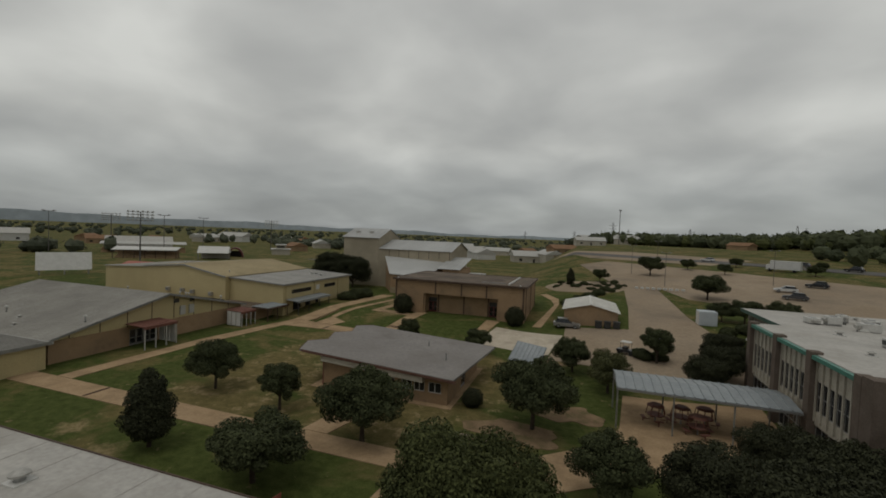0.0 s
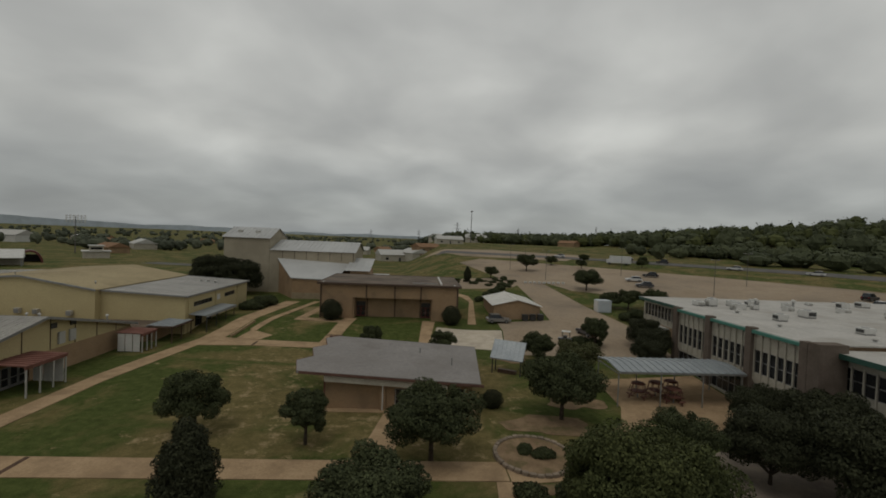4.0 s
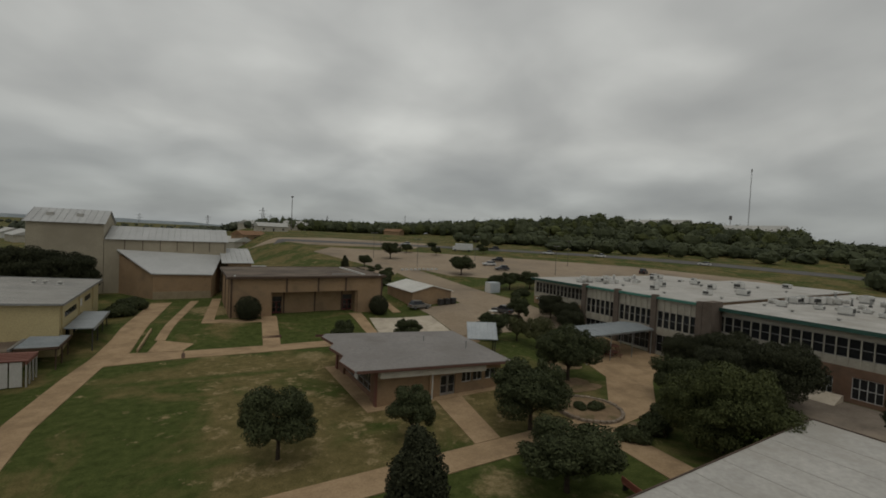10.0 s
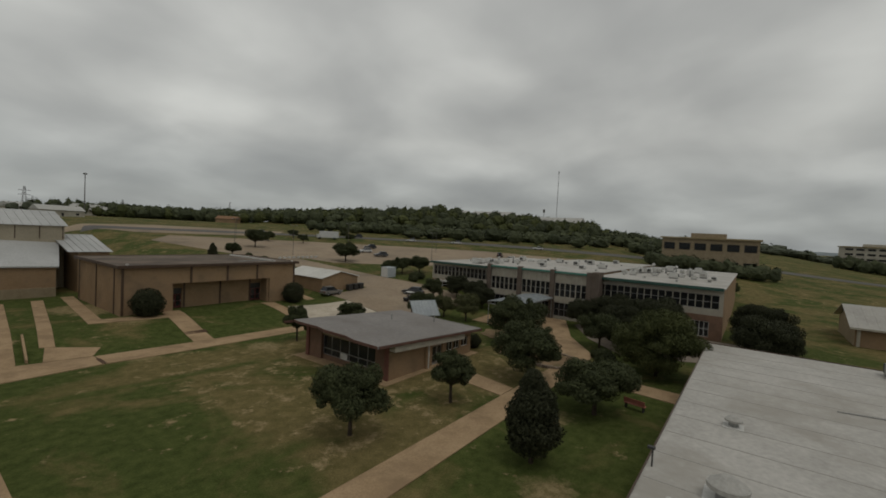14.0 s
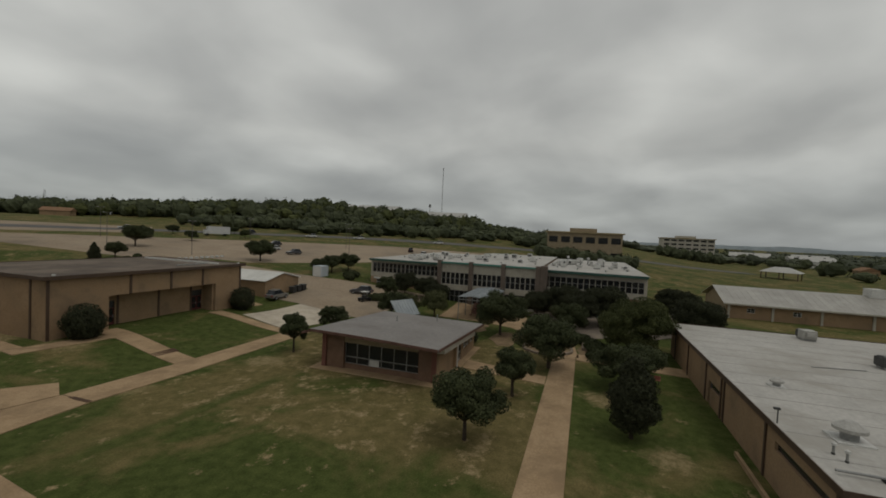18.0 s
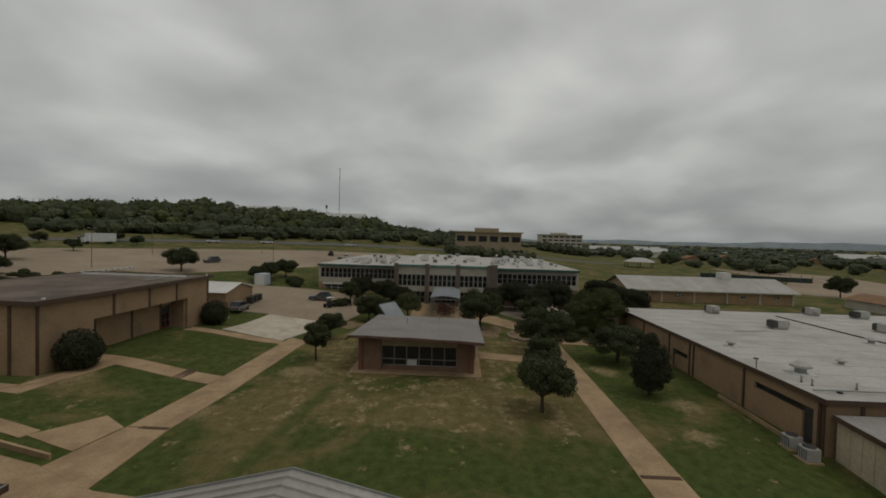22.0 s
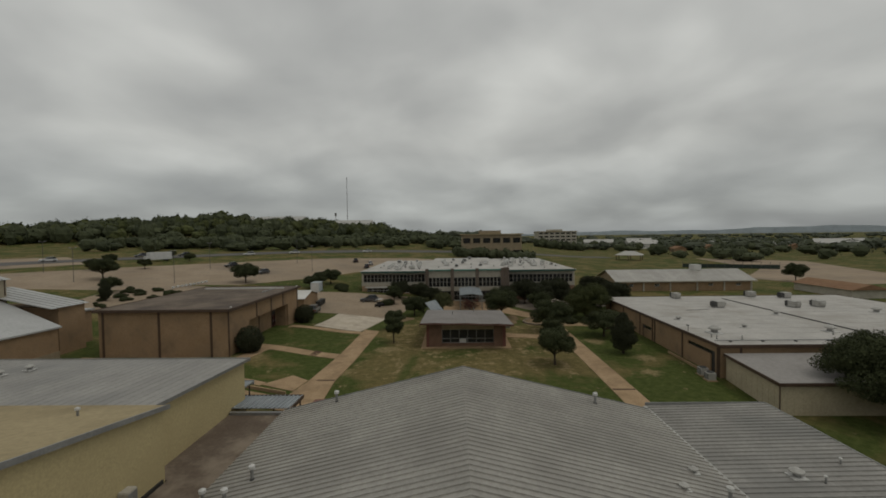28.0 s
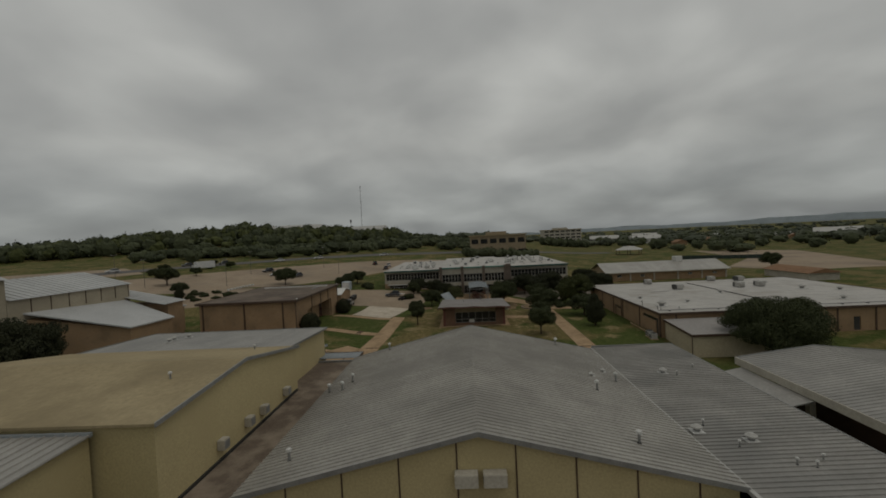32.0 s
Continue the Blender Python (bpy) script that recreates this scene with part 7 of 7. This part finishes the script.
def office(name, x, y, w, d, z0, h, floors, turn, wallmat, label):
    e = new(name)
    part("wall", cube(-w / 2, w / 2, -d / 2, d / 2, z0, z0 + h), wallmat, e)
    part("roof", cube(-w / 2 - 0.8, w / 2 + 0.8, -d / 2 - 0.8, d / 2 + 0.8, z0 + h, z0 + h + 0.6), M_TANROOF, e)
    fh = h / floors
    for f in range(floors):
        n = int(w / 5)
        for k in range(n):
            a = -w / 2 + w * (k + 0.14) / n
            part("window", cube(a, a + w / n * 0.72, -d / 2 - 0.12, -d / 2 - 0.003, z0 + fh * (f + 0.35), z0 + fh * (f + 0.75)), M_GLASS, e)
    part("roof_box", cube(-w / 5, w / 6, -d / 4, d / 4, z0 + h + 0.603, z0 + h + 2.4), wallmat, e)
    e.matrix_basis = pose(x, y, 0, 0, 0, turn)
    return tagged(e, label, "office building")


office("office_building", 146, 29, 33, 14, 4.0, 13.6, 2, -90, M_BOARD, "low tan office building with dark window bands")
office("office_building", 342, -53, 38, 22, 6.5, 13.0, 4, -90, M_CREAM, "distant pale four-storey office building")


def house(name, wallmat, roofmat, w, d, h, label):
    e = new(name)
    part("wall", cube(-w / 2, w / 2, -d / 2, d / 2, -2, h), wallmat, e)
    bm = bmesh.new()
    extrude_x(bm, [(-d / 2 - 0.6, h), (d / 2 + 0.6, h), (0, h + d * 0.24)], -w / 2 - 0.5, w / 2 + 0.5)
    part("roof", bm, roofmat, e)
    part("door", cube(-0.6, 0.6, -d / 2 - 0.08, -d / 2 - 0.003, 0, 2.1), M_DARK, e)
    for a in (-w / 3, w / 3):
        part("window", cube(a - 0.8, a + 0.8, -d / 2 - 0.08, -d / 2 - 0.003, 0.9, 2.1), M_GLASS, e)
    return tagged(e, label, "house", "distant houses")


HOUSES = [house("house", M_CREAM, M_PALEP, 22, 12, 3.6, "distant pale house with a light gable roof"), house("house", M_BRICK, M_CLAY, 16, 10, 3.2, "distant house with a brown roof"), house("house", M_WHITE, M_UNIT, 30, 14, 4.5, "distant long white metal building")]
rng = random.Random(5)
spots = [(-150 + rng.uniform(-10, 10) + 11 * k, 250 + rng.uniform(0, 190)) for k in range(13)]
spots += [(rng.uniform(-420, -170), rng.uniform(160, 480)) for k in range(16)]
spots += [(rng.uniform(0, 90), rng.uniform(300, 420)) for k in range(8)]
spots += [(rng.uniform(280, 560), rng.uniform(-330, -140)) for k in range(16)]
spots += [(330, -190)]
for i, (x, y) in enumerate(spots):
    put(HOUSES[rng.choice((0, 0, 1, 2))], x, y, ground_z(x, y), rng.uniform(0, 180), rng.uniform(0.8, 1.2))
CREST = [(247, 232, 2), (248, 208, 0), (250, 190, 2), (250, 172, 0), (251, 134, 2)]
for x, y, k in CREST:
    put(HOUSES[k], x, y, ground_z(x, y) + 0.6, 80 + 0.1 * y, 1.15)

def slanted_board():
    bm = bmesh.new()
    extrude_x(bm, [(-0.2, 1.6), (0.2, 1.6), (2.4, 6.6), (2.0, 6.6)], -6.2, 6.2)
    return bm


e = new("backstop_board")
part("board", slanted_board(), M_WHITE, e)
for x in (-5.4, 0, 5.4):
    part("leg", cube(x - 0.15, x + 0.15, 0.4, 0.7, -1, 2.5), M_STEEL, e)
e.matrix_basis = pose(-146, 84, 1.0, 0, 0, 60)
tagged(e, "large pale board on posts by the athletic field", "scoreboard back")
e = new("grandstand")
bm = bmesh.new()
extrude_x(bm, [(-4, 4.6), (5, 5.6), (5, 5.9), (-4, 4.9)], -19, 19)
part("roof", bm, M_PALEP, e, "white roof")
bm = bmesh.new()
for k in range(5):
    box(bm, -18.5, 18.5, -3 + 1.4 * k, -1.6 + 1.4 * k, -1, 0.6 + 0.5 * k)
part("tier", bm, M_CONC, e)
for k in range(6):
    part("post", cube(-18 + 7.2 * k, -17.8 + 7.2 * k, 4, 4.2, -1, 5.5), M_STEEL, e)
e.matrix_basis = pose(-226, 168, 1, 0, 0, 52)
tagged(e, "covered grandstand with a white roof beyond the field", "grandstand")
for x, y in ((-190, 150), (-236, 130), (-210, 190)):
    put(POLE, x, y, ground_z(x, y), 40, 2.2)


def woods(name, spots, leaf, per, mat, label, seed):
    """Far trees as one mass: a lumpy inner crown each, ragged with leaf clumps."""
    r = np.random.default_rng(seed)
    nu, nv = 9, 5
    ring = [(math.pi * (0.1 + 0.8 * j / (nv - 1)), 2 * math.pi * i / nu) for j in range(nv) for i in range(nu)]
    core = np.array([(math.sin(p) * math.cos(q), math.sin(p) * math.sin(q), math.cos(p)) for p, q in ring])
    quads = np.array([(j * nu + i, (j + 1) * nu + i, (j + 1) * nu + (i + 1) % nu, j * nu + (i + 1) % nu) for j in range(nv - 1) for i in range(nu)])
    vs, fs, n0 = [], [], 0
    for x, y, w, h in spots:
        mid = np.array([x, y, ground_z(x, y) + h * 0.48])
        size = np.array([w / 2, w / 2, h * 0.54])
        ph = r.uniform(0, 6, 4)

        def lump(d):
            return (1 + 0.22 * np.sin(d[:, 0] * 3.4 + ph[0]) * np.cos(d[:, 1] * 3.8 + ph[1]) + 0.16 * np.sin(d[:, 2] * 5 + d[:, 0] * 4 + ph[2]) * np.cos(d[:, 1] * 5 + ph[3]))[:, None]

        vs.append(mid + core * size * lump(core) * 0.84)
        fs.append(quads + n0)
        n0 += len(core)
        d = r.normal(size=(per, 3))
        d[:, 2] = np.abs(d[:, 2]) - 0.35
        d /= np.linalg.norm(d, axis=1, keepdims=True)
        p = mid + d * size * lump(d) * (0.84 + 0.2 * r.random((per, 1)))
        n = d + 0.5 * r.normal(size=(per, 3))
        n /= np.linalg.norm(n, axis=1, keepdims=True)
        t = np.cross(n, r.normal(size=(per, 3)))
        t /= np.linalg.norm(t, axis=1, keepdims=True)
        q = np.cross(n, t)
        s = leaf * w * (0.6 + 0.8 * r.random((per, 1)))
        vs.append(np.stack([p - t * s, p + q * s * 0.7, p + t * s, p - q * s * 0.7], 1).reshape(-1, 3))
        fs.append(np.arange(4 * per).reshape(-1, 4) + n0)
        n0 += 4 * per
    me = bpy.data.meshes.new(name)
    me.from_pydata(np.concatenate(vs).tolist(), [], np.concatenate(fs).tolist())
    me.materials.append(mat)
    return tagged(new(name, me), label, "trees", kind="stuff")


r = random.Random(9)
hill_spots = []
for (ax, ay, ah), (bx, by, bh) in zip(HILL, HILL[1:]):
    run = math.hypot(bx - ax, by - ay)
    for k in range(int(run * 3.0)):
        t = r.random()
        back = r.uniform(-14, 16 + 2.0 * (ah + t * (bh - ah)))
        x, y = ax + t * (bx - ax), ay + t * (by - ay)
        far = math.hypot(x, y)
        x, y = x * (1 - back / far) + r.uniform(-6, 6), y * (1 - back / far) + r.uniform(-6, 6)
        if back > 34 and r.random() < 0.45:
            continue
        if min(math.hypot(x - a, y - b) for a, b, c in CREST) < 15 and r.random() < 0.8:
            continue
        hill_spots.append((x, y, r.uniform(5, 12), r.choice((4.5, 6, 7, 8, 9.5)) * r.uniform(0.9, 1.1)))
hill_spots.append((227, 230, 14, 12))
# hill leaves are lightened in colour for distance haze, one third paler for variety
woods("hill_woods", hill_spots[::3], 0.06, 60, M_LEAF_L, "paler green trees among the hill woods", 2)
woods("hill_woods", hill_spots[1::3] + hill_spots[2::3], 0.06, 60, M_LEAF_H, "dense dark oak woods covering the low hill", 6)
mid = []
for k in range(210):
    a = r.random() ** 0.8
    x, y = 20 + 190 * a + r.uniform(-14, 14), 250 - 230 * a + r.uniform(-14, 14)
    mid.append((x + 40, y + 30, r.uniform(6, 11), r.uniform(4.5, 7)))
for k in range(40):
    mid.append((r.uniform(112, 205), r.uniform(14, 60), r.uniform(6, 12), r.uniform(4, 7)))
mid = [m for m in mid if not (-26 < 0.83 * (m[0] - 104) + 0.55 * (m[1] - 132) < 12) and m[0] > 112 and not (2 < m[1] < 56 and m[0] < 160)]
for k in range(150):
    mid.append((r.uniform(150, 620), r.uniform(-420, -100), r.uniform(8, 15), r.uniform(5, 9)))
way = ((46, 186), (110, 134), (140, 96), (176, 22))
for (ax, ay), (bx, by) in zip(way, way[1:]):
    for k in range(16):
        t, off = r.random(), r.uniform(14, 60)
        mid.append((ax + t * (bx - ax) + 0.75 * off, ay + t * (by - ay) + 0.6 * off, r.uniform(6, 13), r.uniform(4, 7.5)))
for k in range(16):
    mid.append((r.uniform(128, 135), 8 + 2.7 * k, r.uniform(5, 9), r.uniform(4.5, 6.5)))
    mid.append((r.uniform(318, 326), -76 + 3.0 * k, r.uniform(6, 10), r.uniform(6, 10)))
# these share the leaf colour lightened for haze
woods("roadside_trees", mid, 0.05, 90, M_LEAF_H, "scattered rounded trees along the highway and fields", 3)
plain = []
for k in range(1100):
    a = r.uniform(-0.35, 1.5)
    d = 170 + 1500 * r.random() ** 1.6
    x, y = -90 - d * math.sin(a), 60 + d * math.cos(a)
    if y > 175 or x < -150:
        plain.append((x, y, r.uniform(6, 13), r.uniform(5, 9)))
for k in range(500):
    a = r.uniform(1.5, 2.6)
    d = 420 + 1500 * r.random() ** 1.3
    plain.append((-60 + d * math.sin(a), 40 + d * math.cos(a), r.uniform(12, 30), r.uniform(6, 10)))
for k in range(260):
    plain.append((r.uniform(-60, 120), r.uniform(430, 1500), r.uniform(12, 26), r.uniform(5, 9)))
# the plain's tree belts get haze from their greyed leaf colour
woods("plain_trees", [p for p in plain if math.sin(p[0] * 0.021) + math.sin(p[1] * 0.017 + 1) > (0.5 if p[0] < 0 and math.hypot(p[0], p[1]) < 420 else -0.7)], 0.058, 26, M_LEAF_G, "belts of trees across the far plain, greyed in colour for haze", 4)

# athletic field to the west
e = new("floodlight_tower")
bm = bmesh.new()
tube(bm, (0, 0, -1), (0, 0, 20), 0.3, 0.18, 8)
part("pole", bm, M_POLE, e)
for k in range(4):
    part("cross_bar", cube(-4.4, 4.4, -0.08, 0.08, 16.6 + k * 1.1, 16.75 + k * 1.1), M_POLE, e)
    for i in range(6):
        part("lamp", cube(-4.2 + 1.6 * i, -3.5 + 1.6 * i, -0.35, -0.083, 16.5 + k * 1.1, 17.15 + k * 1.1), M_WHITE, e)
put(tagged(e, "tall floodlight tower with four rows of lamps", "floodlight", "field floodlights"), -166, 121, 1.3, -140)
put(e, -252, 168, 1.3, -140)
put(e, -205, 240, 1.3, 20)

e = new("long_stand")
bm = bmesh.new()
extrude_x(bm, [(-3.5, 3.6), (3.5, 4.7), (3.5, 5.0), (-3.5, 3.9)], -12.5, 12.5)
part("roof", bm, M_WHITE, e, "white metal roof")
part("rear_wall", cube(-12, 12, 3.0, 3.3, -1, 4.4), M_BRICK, e)
for k in range(7):
    part("post", cube(-12 + 4 * k - 0.12, -12 + 4 * k + 0.12, -3.2, -2.96, -1, 3.7), M_BROWN, e)
for k in range(3):
    part("bench", cube(-11.8, 11.8, -2 + 1.5 * k, -1.2 + 1.5 * k, -1, 0.5 + 0.45 * k), M_CONC, e)
e.matrix_basis = pose(-189.5, 141.5, 1.3, 0, 0, 38)
tagged(e, "long low stand with a white metal roof", "grandstand")

e = new("field_tent")
bm = bmesh.new()
extrude_x(bm, [(-4.6, 3.0), (4.6, 3.0), (0, 6.0)], -6.5, 6.5)
part("roof", bm, M_WHITE, e, "white gabled cover")
for x in (-6, 6):
    for y in (-4.2, 4.2):
        part("post", cube(x - 0.15, x + 0.15, y - 0.15, y + 0.15, -1, 3.0), M_STEEL, e)
part("rear_wall", cube(-6, 6, 4.0, 4.1, -1, 3.0), M_CREAM, e)
e.matrix_basis = pose(-168, 158, 1.3, 0, 0, 38)
tagged(e, "white gabled tent beside the athletic field", "tent")

e = new("player_tunnel")
bm = bmesh.new()
prof = [(4.0 * math.cos(a), 5.6 * math.sin(a)) for a in [i * math.pi / 10 for i in range(11)]]
extrude_y(bm, prof + [(3.3 * math.cos(a), 4.9 * math.sin(a)) for a in [i * math.pi / 10 for i in range(10, -1, -1)]], -3.5, 3.5)
part("arch", bm, M_MAROON, e, "maroon padded arch")
part("back_sheet", cube(-3.3, 3.3, 3.0, 3.1, 0, 3.6), M_DARK, e)
e.matrix_basis = pose(-174, 177, 0.6, 0, 0, 42)
tagged(e, "maroon arched tunnel with a dark mouth", "tunnel")

e = new("press_box")
part("lower_room", cube(-5, 5, -4, 4, 0, 3.4), M_CREAM, e)
part("lower_roof", cube(-5.6, 5.6, -4.6, 4.6, 3.4, 3.8, 0.1), M_WHITE, e)
part("upper_room", cube(-2.6, 2.6, -2.2, 2.2, 3.8, 6.0), M_CREAM, e)
part("upper_roof", cube(-3.2, 3.2, -2.8, 2.8, 6.0, 6.4, 0.1), M_WHITE, e)
part("window_band", cube(-2.2, 2.2, -2.26, -2.203, 4.4, 5.4), M_GLASS, e)
e.matrix_basis = pose(-174, 212, 1.0, 0, 0, 38)
tagged(e, "two-tiered white building beyond the field", "press box")

e = new("red_roof_hut")
bm = bmesh.new()
extrude_x(bm, [(-3.2, 2.4), (3.2, 2.4), (0, 3.5)], -6.5, 6.5)
part("roof", bm, M_REDROOF, e, "faded red metal roof")
part("wall", cube(-6, 6, -2.8, 2.8, -1, 2.4), M_BRICK, e)
e.matrix_basis = pose(-139, 103, 1.0, 0, 0, 10)
tagged(e, "low hut with a faded red metal roof", "hut")
for x, y in ((-126, 113), (-112, 118), (-98, 122)):
    bm = bmesh.new()
    tube(bm, (0, 0, -0.5), (0, 0, 2.4), 0.06, 0.06, 6)
    ob = mesh_ob("fence_post", bm, M_STEEL)
    ob.location = (x, y, ground_z(x, y))
    tagged(ob, "thin grey steel fence post by the field", "fence post", "field fence posts")

# tennis courts behind dark windscreens, and a small pale-roofed pavilion by the far road
e = new("tennis_fence")
for k in range(12):
    x, y = 118 - 1.5 * k, -64 - 3.2 * k
    part("post", cube(x - 0.06, x + 0.06, y - 0.06, y + 0.06, -0.3, 3.2), M_POLE, e)
    if k < 11:
        bm = bmesh.new()
        prism(bm, [(x, y - 0.07), (x + 0.03, y - 0.07), (x - 1.47, y - 3.13), (x - 1.5, y - 3.13)], 0.1, 2.0)
        part("windscreen", bm, M_SCREEN, e, "dull dark windscreen cloth")
tagged(e, "tennis court fence hung with dark green windscreens", "fence")
e = new("field_pavilion")
bm = bmesh.new()
a = [bm.verts.new(p) for p in ((-8, -6, 3.0), (8, -6, 3.0), (8, 6, 3.0), (-8, 6, 3.0))]
b = [bm.verts.new(p) for p in ((-3, 0, 5.4), (3, 0, 5.4))]
for f in ((a[0], a[1], b[1], b[0]), (a[1], a[2], b[1]), (a[2], a[3], b[0], b[1]), (a[3], a[0], b[0]), (a[3], a[2], a[1], a[0])):
    bm.faces.new(f)
part("roof", bm, M_UNIT, e, "pale hipped metal roof")
for x in (-7, 0, 7):
    for y in (-5, 5):
        part("post", cube(x - 0.2, x + 0.2, y - 0.2, y + 0.2, -1.5, 3.0), M_BROWN, e)
e.matrix_basis = pose(178, -62, ground_z(178, -62) + 0.4, 0, 0, 60)
tagged(e, "open pavilion with a pale hipped roof in the field", "pavilion")

# far ridges round the horizon, the blue of haze put into their colour
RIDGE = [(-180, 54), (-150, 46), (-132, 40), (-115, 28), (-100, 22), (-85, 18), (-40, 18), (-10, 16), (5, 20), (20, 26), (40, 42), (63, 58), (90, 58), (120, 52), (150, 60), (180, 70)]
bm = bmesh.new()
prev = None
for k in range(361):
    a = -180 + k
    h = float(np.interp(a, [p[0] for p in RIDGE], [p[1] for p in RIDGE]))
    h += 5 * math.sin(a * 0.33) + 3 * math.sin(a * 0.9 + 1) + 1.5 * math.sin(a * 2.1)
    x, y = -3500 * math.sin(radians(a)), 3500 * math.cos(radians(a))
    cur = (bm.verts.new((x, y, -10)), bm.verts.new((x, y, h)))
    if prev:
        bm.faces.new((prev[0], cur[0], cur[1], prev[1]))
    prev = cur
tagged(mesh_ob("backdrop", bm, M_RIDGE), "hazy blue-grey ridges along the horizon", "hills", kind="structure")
